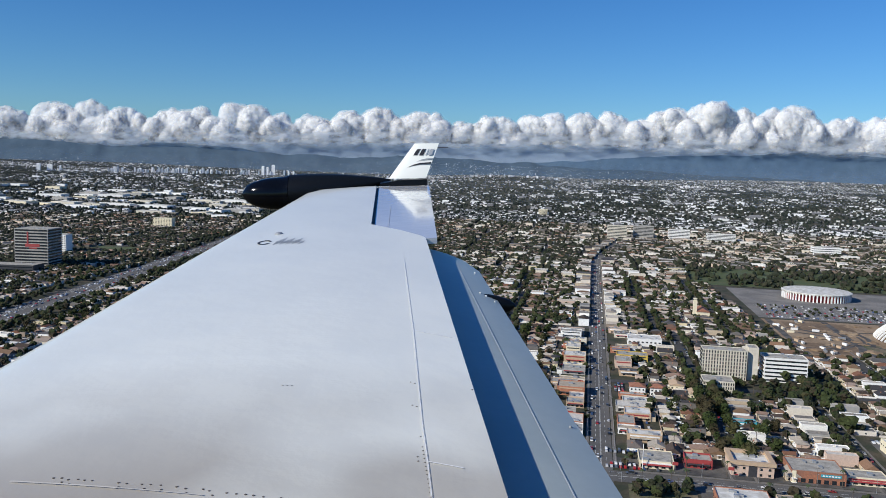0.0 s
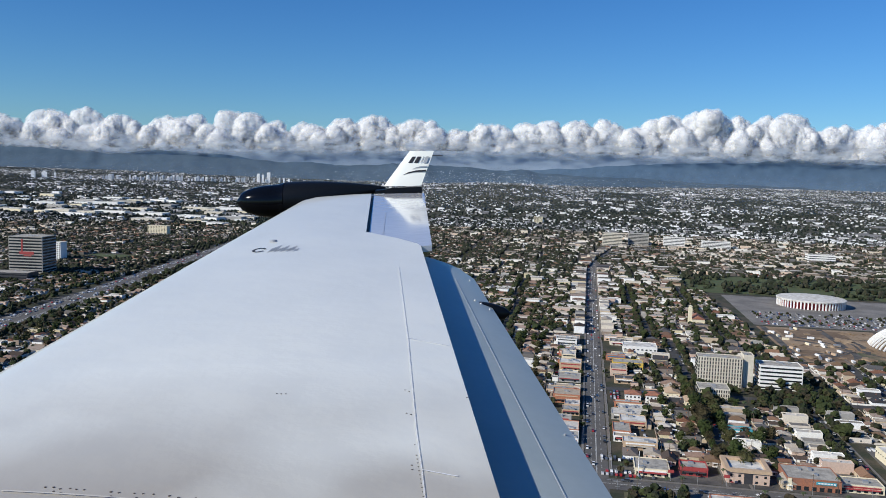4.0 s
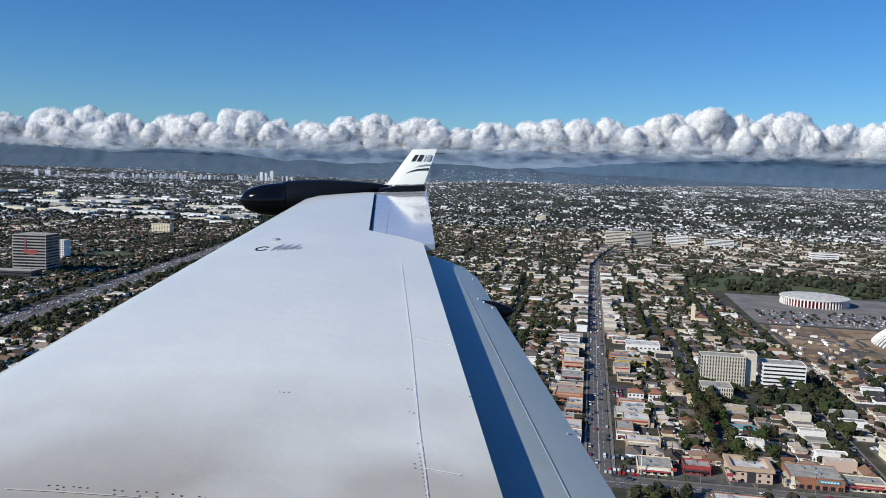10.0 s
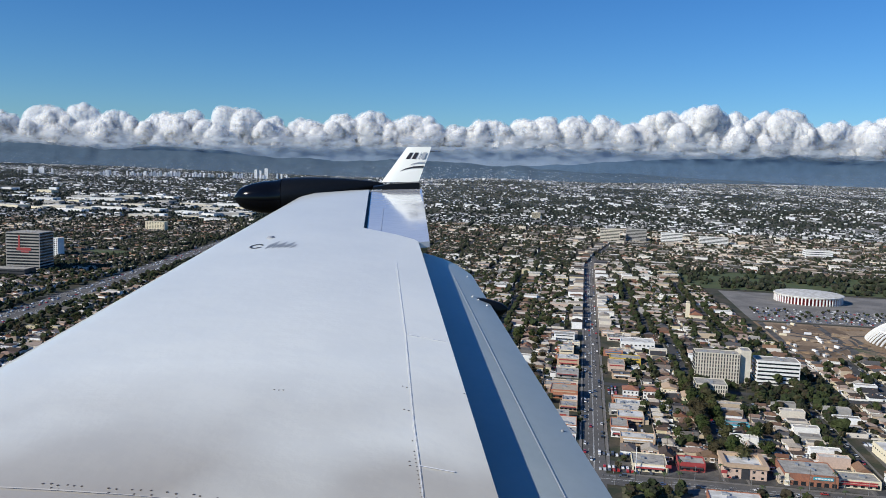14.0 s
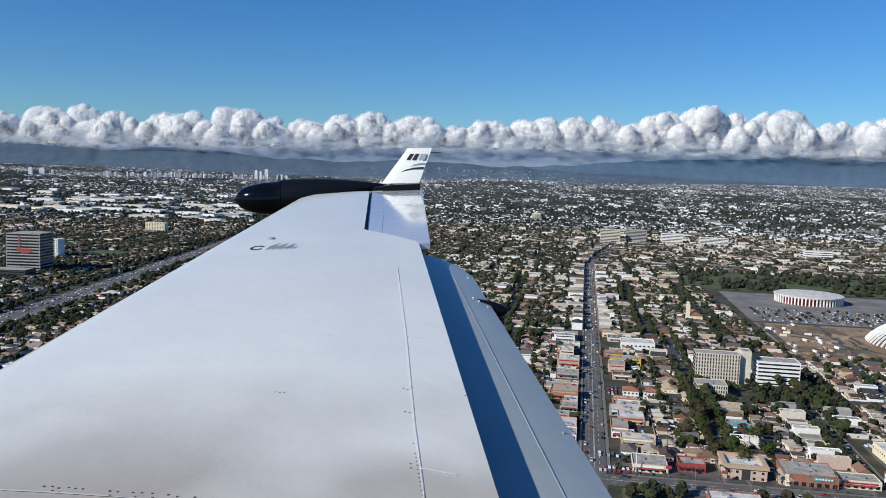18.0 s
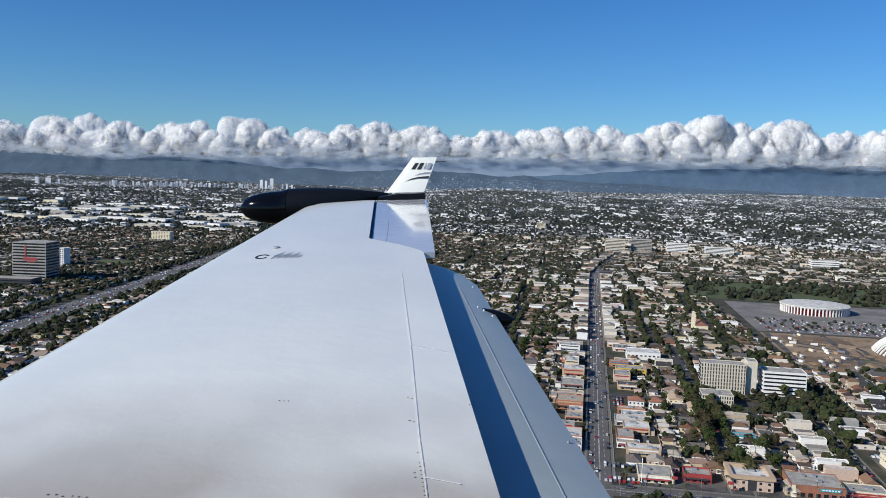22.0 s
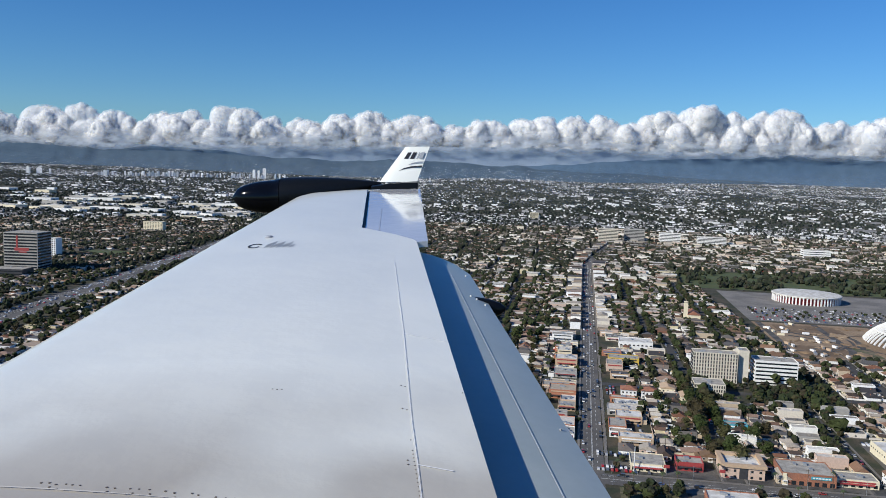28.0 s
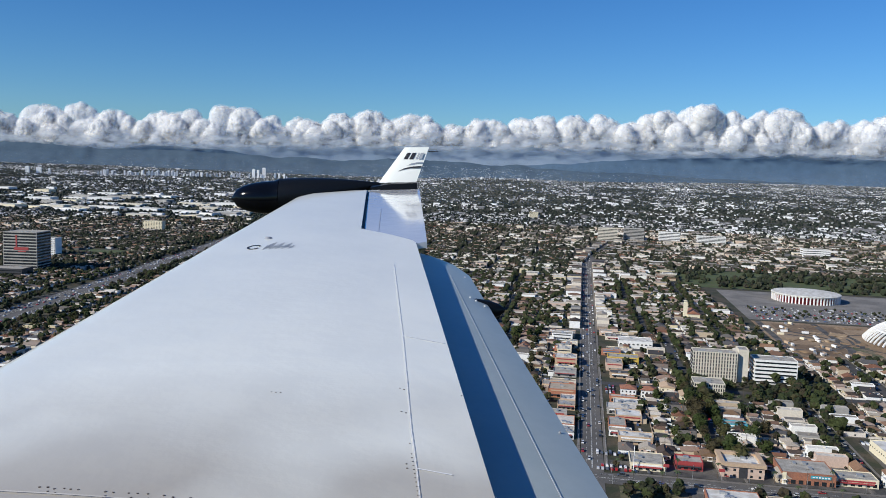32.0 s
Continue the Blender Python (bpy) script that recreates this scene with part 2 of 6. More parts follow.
M["flat_far"] = material("flat_roof_far", (0.5, 0.5, 0.5), 0.9, ramp=FLATS, island=True, fine=0.2, bump_scale=0.3)
M["bright_far"] = material("bright_roof_far", (0.7, 0.7, 0.7), 0.9, ramp=[(0.64, 0.60, 0.54), (0.44, 0.40, 0.35), (0.76, 0.73, 0.67), (0.31, 0.29, 0.25), (0.56, 0.49, 0.39), (0.20, 0.195, 0.185), (0.54, 0.51, 0.46)], island=True, fine=0.2, bump_scale=0.3)
M["flat"] = material("flat_roof", (0.5, 0.5, 0.5), 0.9, ramp=FLATS, fine=0.25, bump_scale=0.5)
M["wall"] = material("stucco_wall", (0.7, 0.7, 0.7), 0.9, ramp=WALLS, fine=0.14, bump_scale=0.9)
# more dark tones among the pale ones than the near walls have
M["wall_distant"] = material("weathered_wall", (0.4, 0.4, 0.4), 0.9, ramp=[(0.24, 0.20, 0.16), (0.15, 0.135, 0.12), (0.78, 0.73, 0.65), (0.12, 0.105, 0.09), (0.80, 0.77, 0.71), (0.21, 0.17, 0.13), (0.70, 0.62, 0.50), (0.10, 0.095, 0.085), (0.42, 0.37, 0.31), (0.66, 0.52, 0.40)], island=True, fine=0.15, bump_scale=0.3)
# cool greys and grey-greens put the distance haze into the farthest district's colours
M["wall_hazed"] = material("grey_wall", (0.4, 0.4, 0.4), 0.9, ramp=[(0.66, 0.66, 0.65), (0.17, 0.17, 0.18), (0.82, 0.82, 0.82), (0.34, 0.34, 0.34), (0.85, 0.85, 0.86), (0.22, 0.22, 0.23), (0.72, 0.70, 0.67)], island=True, fine=0.15, bump_scale=0.3)
M["roof_hazed"] = material("grey_roof_sheet", (0.3, 0.3, 0.3), 0.9, ramp=[(0.13, 0.13, 0.14), (0.27, 0.27, 0.28), (0.10, 0.10, 0.11), (0.50, 0.50, 0.51), (0.17, 0.16, 0.16), (0.12, 0.11, 0.11), (0.74, 0.74, 0.74)], island=True, fine=0.15, bump_scale=0.3)
M["foliage_dark"] = material("foliage_dark", (0.03, 0.04, 0.03), 0.85, ramp=[(0.019, 0.028, 0.021), (0.026, 0.034, 0.025), (0.015, 0.021, 0.018), (0.030, 0.034, 0.027)], island=True, fine=0.3, bump_scale=0.3, spec=0.2)
M["wall_far"] = material("stucco_wall_far", (0.7, 0.7, 0.7), 0.9, ramp=WALLS, island=True, fine=0.12, bump_scale=0.5)
M["white_wall"] = material("white_wall", (0.80, 0.79, 0.76), 0.85, fine=0.1, bump_scale=0.5)
M["white_roof"] = material("white_roof", (0.72, 0.70, 0.65), 0.8, second=(0.52, 0.49, 0.43), scale=0.16, fine=0.12, bump_scale=0.5)
M["grey_roof"] = material("gravel_roof", (0.29, 0.27, 0.235), 0.95, second=(0.43, 0.40, 0.345), scale=0.22, fine=0.2, bump_scale=1.0)
M["concrete"] = material("grey_concrete", (0.40, 0.385, 0.36), 0.85, second=(0.34, 0.325, 0.30), scale=0.12, fine=0.15, bump_scale=0.6)
M["limestone"] = material("limestone", (0.66, 0.61, 0.51), 0.85, second=(0.60, 0.55, 0.45), scale=0.1, fine=0.1, bump_scale=0.5)
M["tan"] = material("tan_stucco", (0.50, 0.36, 0.24), 0.9, fine=0.12, bump_scale=0.7)
M["cream"] = material("cream_stucco", (0.74, 0.66, 0.48), 0.9, fine=0.1, bump_scale=0.7)
M["pink"] = material("pink_stucco", (0.58, 0.43, 0.34), 0.9, fine=0.12, bump_scale=0.7)
M["yellow"] = material("yellow_paint", (0.60, 0.42, 0.08), 0.8, fine=0.12, bump_scale=0.7)
M["red"] = material("red_paint", (0.34, 0.05, 0.05), 0.7, fine=0.15, bump_scale=0.7)
M["brick"] = material("red_brick", (0.40, 0.17, 0.10), 0.9, fine=0.25, bump_scale=1.5)
M["terracotta"] = material("terracotta_tiles", (0.36, 0.15, 0.085), 0.9, second=(0.26, 0.12, 0.08), scale=0.4, fine=0.25, bump_scale=1.5)
M["blue"] = material("blue_paint", (0.06, 0.17, 0.33), 0.7, fine=0.15, bump_scale=0.7)
M["teal"] = material("teal_paint", (0.05, 0.33, 0.42), 0.8, fine=0.15, bump_scale=0.7)
M["glass"] = material("window_glass", (0.02, 0.025, 0.03), 0.08, spec=0.8)
M["dark"] = material("dark_cladding", (0.05, 0.05, 0.055), 0.4, fine=0.2, bump_scale=0.6)
M["car"] = material("car_paint", (0.5, 0.5, 0.5), 0.3, ramp=CARS, coat=0.8)
M["car_far"] = material("car_paint_far", (0.5, 0.5, 0.5), 0.35, ramp=CARS, island=True, coat=0.6)
M["tyre"] = material("tyre", (0.015, 0.015, 0.016), 0.9)
# aerial haze is put into the blue base colours of both ranges
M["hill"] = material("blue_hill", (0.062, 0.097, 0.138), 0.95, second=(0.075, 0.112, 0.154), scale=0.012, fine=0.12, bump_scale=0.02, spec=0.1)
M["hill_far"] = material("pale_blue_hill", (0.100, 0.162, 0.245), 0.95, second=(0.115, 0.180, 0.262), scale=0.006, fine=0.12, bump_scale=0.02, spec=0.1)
M["tower"] = material("far_tower", (0.42, 0.46, 0.50), 0.8, ramp=[(0.44, 0.49, 0.54), (0.76, 0.77, 0.78), (0.28, 0.34, 0.41), (0.84, 0.84, 0.84), (0.62, 0.65, 0.68)], fine=0.15, bump_scale=0.15)
M["cloud"] = material("cloud_white", (0.96, 0.955, 0.945), 1.0, second=(0.92, 0.92, 0.92), scale=0.012, spec=0.0, scatter=0.42)
M["cloud_veil"] = material("cloud_veil", (0.96, 0.955, 0.945), 1.0, second=(0.92, 0.92, 0.92), scale=0.012, spec=0.0, scatter=0.38, thin=(0.12, 0.40, 0.025, 1.0, 2.0))
# the shaded cloud bases are painted as a blue-grey colour
M["cloud_grey"] = material("cloud_grey", (0.52, 0.59, 0.68), 1.0, second=(0.70, 0.75, 0.81), scale=0.008, spec=0.0, scatter=0.38, thin=(0.05, 0.9, 0.014, 2.2, 7.0))
# bluish see-through colour for the sheets that imitate aerial haze
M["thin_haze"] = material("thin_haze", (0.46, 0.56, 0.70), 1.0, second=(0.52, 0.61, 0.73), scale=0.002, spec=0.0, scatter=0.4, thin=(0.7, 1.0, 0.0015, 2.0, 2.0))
# haze as plain paint, for the wall behind the hills
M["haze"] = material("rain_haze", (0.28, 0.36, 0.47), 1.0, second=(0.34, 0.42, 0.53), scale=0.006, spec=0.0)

# ---- mesh tools ----


class Shape:
    """Vertices and faces of one mesh."""

    def __init__(self):
        self.v, self.f = [], []

    def add(self, verts, faces):
        n = len(self.v)
        self.v += [tuple(p) for p in verts]
        self.f += [tuple(i + n for i in q) for q in faces]
        return self

    def box(self, x0, x1, y0, y1, z0, z1):
        return self.add([(x0, y0, z0), (x1, y0, z0), (x1, y1, z0), (x0, y1, z0), (x0, y0, z1), (x1, y0, z1), (x1, y1, z1), (x0, y1, z1)],
                        [(3, 2, 1, 0), (4, 5, 6, 7), (0, 1, 5, 4), (1, 2, 6, 5), (2, 3, 7, 6), (3, 0, 4, 7)])

    def gable(self, x0, x1, y0, y1, z0, z1, t=0.18):
        """A pitched roof with its ridge along y, t thick."""
        xm = (x0 + x1) / 2
        return self.add([(x0, y0, z0), (xm, y0, z1), (x1, y0, z0), (x0, y1, z0), (xm, y1, z1), (x1, y1, z0),
                         (x0, y0, z0 - t), (x1, y0, z0 - t), (x0, y1, z0 - t), (x1, y1, z0 - t)],
                        [(0, 1, 4, 3), (1, 2, 5, 4), (0, 6, 7, 2, 1), (5, 9, 8, 3, 4), (6, 0, 3, 8), (2, 7, 9, 5), (6, 8, 9, 7)])

    def hip(self, x0, x1, y0, y1, z0, z1, t=0.18):
        """A hipped roof with its ridge along the longer side."""
        xm, ym = (x0 + x1) / 2, (y0 + y1) / 2
        if y1 - y0 >= x1 - x0:
            q = (x1 - x0) / 2
            a, b = (xm, y0 + q, z1), (xm, y1 - q, z1)
            top = [(0, 1, 4), (1, 2, 5, 4), (2, 3, 5), (3, 0, 4, 5)]
        else:
            q = (y1 - y0) / 2
            a, b = (x0 + q, ym, z1), (x1 - q, ym, z1)
            top = [(0, 1, 5, 4), (1, 2, 5), (2, 3, 4, 5), (3, 0, 4)]
        return self.add([(x0, y0, z0), (x1, y0, z0), (x1, y1, z0), (x0, y1, z0), a, b,
                         (x0, y0, z0 - t), (x1, y0, z0 - t), (x1, y1, z0 - t), (x0, y1, z0 - t)],
                        top + [(6, 7, 1, 0), (7, 8, 2, 1), (8, 9, 3, 2), (9, 6, 0, 3), (9, 8, 7, 6)])

    def tube(self, x, y, z0, z1, r0, r1, n=8):
        c = [(math.cos(math.tau * i / n), math.sin(math.tau * i / n)) for i in range(n)]
        return self.add([(x + r0 * a, y + r0 * b, z0) for a, b in c] + [(x + r1 * a, y + r1 * b, z1) for a, b in c],
                        [(i, (i + 1) % n, n + (i + 1) % n, n + i) for i in range(n)] + [tuple(range(n))[::-1], tuple(range(n, 2 * n))])

    def loft(self, rings, caps=True):
        """Closed rings of equal count, joined one to the next."""
        n, k = len(rings[0]), len(rings)
        faces = [(j * n + i, j * n + (i + 1) % n, (j + 1) * n + (i + 1) % n, (j + 1) * n + i) for j in range(k - 1) for i in range(n)]
        if caps:
            faces += [tuple(range(n))[::-1], tuple(range((k - 1) * n, k * n))]
        return self.add([p for r in rings for p in r], faces)

    def mesh(self, name, mat, smooth=False, fix=True):
        me = bpy.data.meshes.new(name)
        me.from_pydata(self.v, [], self.f)
        if fix:
            bm = bmesh.new()
            bm.from_mesh(me)
            bmesh.ops.recalc_face_normals(bm, faces=bm.faces)
            bm.to_mesh(me)
            bm.free()
        if smooth:
            me.shade_smooth()
            me.set_sharp_from_angle(angle=radians(42))
        me.materials.append(mat)
        return me


def part(name, shape, mat, parent, label="", smooth=False, at=None):
    """One mesh object under a thing or a part."""
    me = shape.mesh(name, mat, smooth) if isinstance(shape, Shape) else shape
    ob = new(name, me)
    ob.parent = parent
    if at is not None:
        ob.matrix_basis = at
    return tagged(ob, label)


def thing(name, m, label, category, group="", kind=""):
    ob = new(name)
    ob.empty_display_size = 0.5
    ob.matrix_basis = m
    return tagged(ob, label, category, group, kind)


TURN = radians(10)  # the street grid leans this far to the right of the wing


def ground_z(x, y):
    """Height of the land: level near by, rising far off so that the plain ends just under the eye's level."""
    r = math.hypot(x, y)
    k = max(0.0, (r - 2000) / 2850)
    side = max(-1.0, min(1.0, math.atan2(x, y) / radians(25)))
    hill = 30 * math.exp(-((x - 330) / 330) ** 2 - ((y - 4250) / 420) ** 2)
    return (145 + 6 * side) * min(k, 1.03) ** 1.5 + hill * min(1, k * 2)


def shrink(x, y):
    """How much smaller things are built on the rising land, which stands for a plain several times as deep."""
    return max(0.24, 1 - ground_z(x, y) / EYE)


def plan(a, b):
    """From the street grid (a across, b along) to the world."""
    return a * math.cos(TURN) + b * math.sin(TURN), -a * math.sin(TURN) + b * math.cos(TURN)


def spot(a, b, turn=0, dz=0.0):
    x, y = plan(a, b)
    return pose(x, y, ground_z(x, y) + dz, 0, 0, -10 + turn)


def seen(a, b, margin=0.0):
    x, y = plan(a, b)
    return abs(math.atan2(x, y)) < radians(33 + margin) and y > 330


def ribbon(shape, pts, width, dz, thick=0.0, shift=0.0):
    """A strip along points of the grid plan, laid on the land."""
    rows = []
    for i, (a, b) in enumerate(pts):
        p, q = pts[max(0, i - 1)], pts[min(len(pts) - 1, i + 1)]
        d = Vector((q[0] - p[0], q[1] - p[1])).normalized()
        n = Vector((d.y, -d.x))
        row = []
        for s in (-width / 2 + shift, width / 2 + shift):
            x, y = plan(a + n.x * s, b + n.y * s)
            row.append((x, y, ground_z(x, y) + dz))
        rows.append(row)
    v, f = [], []
    for l, r in rows:
        v += [l, r, (r[0], r[1], r[2] - thick), (l[0], l[1], l[2] - thick)] if thick else [l, r]
    k = 4 if thick else 2
    for i in range(len(rows) - 1):
        o, p = i * k, (i + 1) * k
        f.append((o, o + 1, p + 1, p))
        if thick:
            f += [(o + 1, o + 2, p + 2, p + 1), (o + 3, o, p, p + 3)]
    return shape.add(v, f)


def line_pts(a0, b0, a1, b1, step=60):
    n = max(1, int(math.hypot(a1 - a0, b1 - b0) / step))
    return [(a0 + (a1 - a0) * i / n, b0 + (b1 - b0) * i / n) for i in range(n + 1)]


def patch(name, a0, a1, b0, b1, mat, dz, label, category="ground"):
    s = Shape()
    ribbon(s, line_pts((a0 + a1) / 2, b0, (a0 + a1) / 2, b1, 40), a1 - a0, dz)
    ob = new(name, s.mesh(name, mat, fix=False))
    return tagged(ob, label, category, kind="structure")

# ---- the aircraft wing ----
WS, WH = 0.12, 0.984  # rise per metre outboard, and drop below the eye at the root


def wz(y):
    return EYE - WH + WS * y


def le(y):
    x = -1.57 + 0.1187 * (y - 2.73)
    if y > 6.55:
        x += 0.95 * (1 - math.sqrt(max(0, 1 - ((y - 6.55) / 0.29) ** 2)))
    return x


def te(y):
    return -0.111 - 0.088 * (y - 4.57)


def wing_ring(y, x0, x1):
    """One aerofoil section: upper skin from x1 forward, round the nose and back beneath."""
    c, z = te(y) - x0, wz(y)
    th = 0.085 * c
    up = []
    for k in (1.0, 0.93, 0.85, 0.75, 0.65, 0.55, 0.45, 0.36, 0.28, 0.2, 0.14):
        x = x0 + 0.09 * c + (x1 - x0 - 0.09 * c) * (k - 0.1) / 0.9
        f = (x - x0) / c
        up.append((x, y, z + 0.020 * c * math.sin(math.pi * min(1, max(0, f))) - 0.004))
    for k in range(0, 9):
        g = math.pi * k / 8
        up.append((x0 + 0.09 * c - 0.085 * c * math.sin(g), y, z - 0.004 + 0.0056 * c - th * 0.5 * (1 - math.cos(g))))
    up += [(x0 + (x1 - x0) * 0.4, y, z - th * 1.25), (x0 + (x1 - x0) * 0.8, y, z - th * 0.55), (x1, y, z - 0.020)]
    return up


wing = thing("aircraft_wing", LEAN, "white low wing of a small turboprop aircraft in flight, flap lowered", "aircraft wing")
sk = Shape()
ys = [-0.5, 0.25, 0.8, 1.4, 2.0, 2.6, 3.2, 3.8, 4.3, 4.74]
gap = lambda y: -0.471 - 0.0612 * (y - 5.11)
outer = [(4.743, te(4.743)), (4.80, -0.148), (4.93, -0.27), (5.09, gap(5.09)), (5.5, gap(5.5)), (6.0, gap(6.0)), (6.5, gap(6.5)), (6.65, gap(6.65)), (6.75, gap(6.75)), (6.82, gap(6.82))]
sk.loft([wing_ring(y, le(y), te(y)) for y in ys] + [wing_ring(y, le(y), x) for y, x in outer], caps=False)
part("wing_skin", sk, M["paint"], wing, "white glossy wing skin with a faint brown reflection painted at the root", smooth=True)
# aileron, a hand's width behind the gap, its inboard end cut aslant
ail = Shape()


def slab(pts, z0, z1, drop=lambda x, y: 0.0):
    """A plate over a plan outline, on the wing's slope."""
    n = len(pts)
    v = [(x, y, wz(y) + z1 - drop(x, y)) for x, y in pts] + [(x, y, wz(y) + z0 - drop(x, y)) for x, y in pts]
    return v, [tuple(range(n)), tuple(range(n, 2 * n))[::-1]] + [(i, n + i, n + (i + 1) % n, (i + 1) % n) for i in range(n)]


ail.add(*slab([(-0.450, 5.075), (-0.27, 4.905), (-0.140, 4.760), (-0.120, 4.738), (-0.062, 4.757), (-0.148, 6.84), (-0.558, 6.82)], -0.04, -0.006))
part("aileron", ail, M["mirror_paint"], wing, "white aileron with a glossy top", smooth=False)
sl = Shape()
sl.add(*slab([(-0.469, 5.10), (-0.447, 5.115), (-0.557, 6.82), (-0.580, 6.82)], -0.045, -0.018))
part("aileron_gap", sl, M["mark"], wing, "dark gap before the aileron")
for x0, y0, x1, y1, w, m in ((-0.36, 5.02, -0.40, 5.9, 0.003, "grey_mark"),):
    sl = Shape()
    d = Vector((x1 - x0, y1 - y0)).normalized() * w / 2
    sl.add(*slab([(x0 - d.y, y0 + d.x), (x0 + d.y, y0 - d.x), (x1 + d.y, y1 - d.x), (x1 - d.y, y1 + d.x)], -0.009, -0.0048))
    part("aileron_seam", sl, M[m], wing)
# flap, lowered: its nose lies under the wing's trailing edge


def flap_ring(y):
    xn, xt = te(y) - 0.10, 0.345 - 0.115 * (y - 3.1) + (0.0 if y < 4.6 else -0.06 * (y - 4.6) / 0.3)
    z, pts = wz(y), []
    for k in range(13):
        f = k / 12
        x = xn + (xt - xn) * f
        dz = -0.072 - 0.028 * f - 0.065 * f * f - 0.06 * max(0, 0.12 - f) / 0.12
        pts.append((x, y, z + dz))
    pts += [(xt, y, z - 0.174), (xn + 0.25, y, z - 0.20), (xn + 0.06, y, z - 0.20)]
    return pts


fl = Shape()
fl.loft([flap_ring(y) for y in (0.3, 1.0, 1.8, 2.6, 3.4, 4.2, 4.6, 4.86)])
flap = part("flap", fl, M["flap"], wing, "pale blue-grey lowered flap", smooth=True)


def on_flap(f, y, up=0.003):
    a, b = flap_ring(y)[0], flap_ring(y)[12]
    dz = -0.072 - 0.028 * f - 0.065 * f * f
    return (a[0] + (b[0] - a[0]) * f, y, wz(y) + dz + up)


seam, edge = Shape(), Shape()
rows = [0.9 + 0.32 * i for i in range(12)]
for y0, y1 in zip(rows, rows[1:]):
    p, q = on_flap(0.665, y0, 0.004), on_flap(0.665, y1, 0.004)
    seam.add([(p[0] - 0.0006, *p[1:]), (p[0] + 0.0006, *p[1:]), (q[0] + 0.0006, *q[1:]), (q[0] - 0.0006, *q[1:])], [(0, 1, 2, 3)])
    # pale strip: a highlight painted just behind the dark seam
    edge.add([(p[0] + 0.0007, *p[1:]), (p[0] + 0.0017, *p[1:]), (q[0] + 0.0017, *q[1:]), (q[0] + 0.0007, *q[1:])], [(0, 1, 2, 3)])
part("flap_seam", seam, M["grey_mark"], flap, "thin dark seam along the flap")
part("flap_seam_edge", edge, M["seam"], flap, "pale highlight painted along the seam")
for y, f in ((4.05, 0.80), (4.02, 0.86), (3.96, 0.94), (4.5, 0.90), (2.55, 0.93)):
    p = on_flap(f, y, 0.004)
    s = Shape()
    s.tube(p[0], p[1], p[2] - 0.006, p[2] + 0.0015, 0.0045, 0.004, 8)
    part("flap_screw", s, M["sealant"] if f != 0.93 else M["grey_mark"], flap)
fair = Shape()
rings = []
for k, (xx, rr) in enumerate(((0.14, 0.03), (0.18, 0.05), (0.24, 0.06), (0.30, 0.05), (0.355, 0.03), (0.38, 0.008))):
    rings.append([(xx - 0.055, 4.05 + rr * 0.8 * math.cos(math.tau * i / 12), wz(4.05) - 0.20 + rr * math.sin(math.tau * i / 12)) for i in range(12)])
fair.loft(rings)
part("flap_track_fairing", fair, M["boot"], wing, "dark flap track fairing behind the flap", smooth=True)
# seams, screws and small signs on the skin


def seam_line(name, x0, y0, x1, y1, w, mat):
    s = Shape()
    n = 12
    d = Vector((x1 - x0, y1 - y0)).normalized() * w / 2
    for i in range(n):
        p, q = i / n, (i + 1) / n
        pts = []
        for t, sgn in ((p, -1), (p, 1), (q, 1), (q, -1)):
            x, y = x0 + (x1 - x0) * t - sgn * d.y, y0 + (y1 - y0) * t + sgn * d.x
            pts.append((x, y, skin_z(x, y) + 0.0025))
        s.add(pts, [(0, 1, 2, 3)])
    return part(name, s, mat, wing)


def skin_z(x, y):
    c = te(y) - le(y)
    f = (x - le(y)) / c
    return wz(y) + 0.020 * c * math.sin(math.pi * min(1, max(0, f))) - 0.004


SEAM = ((-0.226, 4.18), (-0.136, 3.037), (-0.082, 2.238), (-0.061, 1.996), (-0.050, 1.854), (-0.020, 1.40))
for (x0, y0), (x1, y1) in zip(SEAM, SEAM[1:]):
    seam_line("panel_seam", x0, y0, x1, y1, 0.0014, M["seam"])
    seam_line("panel_seam", x0 + 0.0024, y0, x1 + 0.0024, y1, 0.0016, M["sealant"])
seam_line("panel_seam", -0.136, 3.037, 0.020, 2.968, 0.0045, M["sealant"])
seam_line("panel_seam", -0.059, 1.998, 0.029, 1.972, 0.0040, M["sealant"])
seam_line("panel_seam", -1.035, 1.876, -0.768, 1.833, 0.0050, M["old_sealant"])
seam_line("panel_seam", -0.768, 1.833, -0.560, 1.800, 0.0030, M["old_sealant"])
random.seed(5)


def stud(name, x0, y0, r):
    s = Shape()
    s.tube(x0, y0, skin_z(x0, y0) - 0.002, skin_z(x0, y0) + 0.0011, r, r * 0.9, 8)
    part(name, s, M["screw"], wing)


for x0, y0 in ((-0.123, 2.523), (-0.11, 2.514), (-0.111, 2.345), (-0.098, 2.337), (-0.085, 2.023), (-0.083, 2.0), (-0.508, 2.461), (-0.494, 2.459), (-0.48, 2.46), (0.067, 2.485)):
    stud("screw", x0, y0, 0.0028)
for k in range(15):
    y0 = 2.14 - 0.021 * k - (0.04 if k else 0)
    stud("screw", -0.081 + 0.105 * (2.14 - y0), y0, 0.0022)
# the worn rivet row near the root, in bunches and partly doubled
for i in range(31):
    x0 = -0.94 + 0.0205 * i
    if i in (6, 7, 10, 14, 17, 20, 26, 29):
        continue
    y0 = 1.888 - 0.165 * (x0 + 0.94) + random.uniform(-0.003, 0.003)
    stud("rivet", x0 + random.uniform(-0.003, 0.003), y0, random.uniform(0.0028, 0.0036))
    if i in (1, 2, 8, 11, 13, 16, 19, 22):
        stud("rivet", x0 + 0.010, y0 - 0.020, 0.0030)
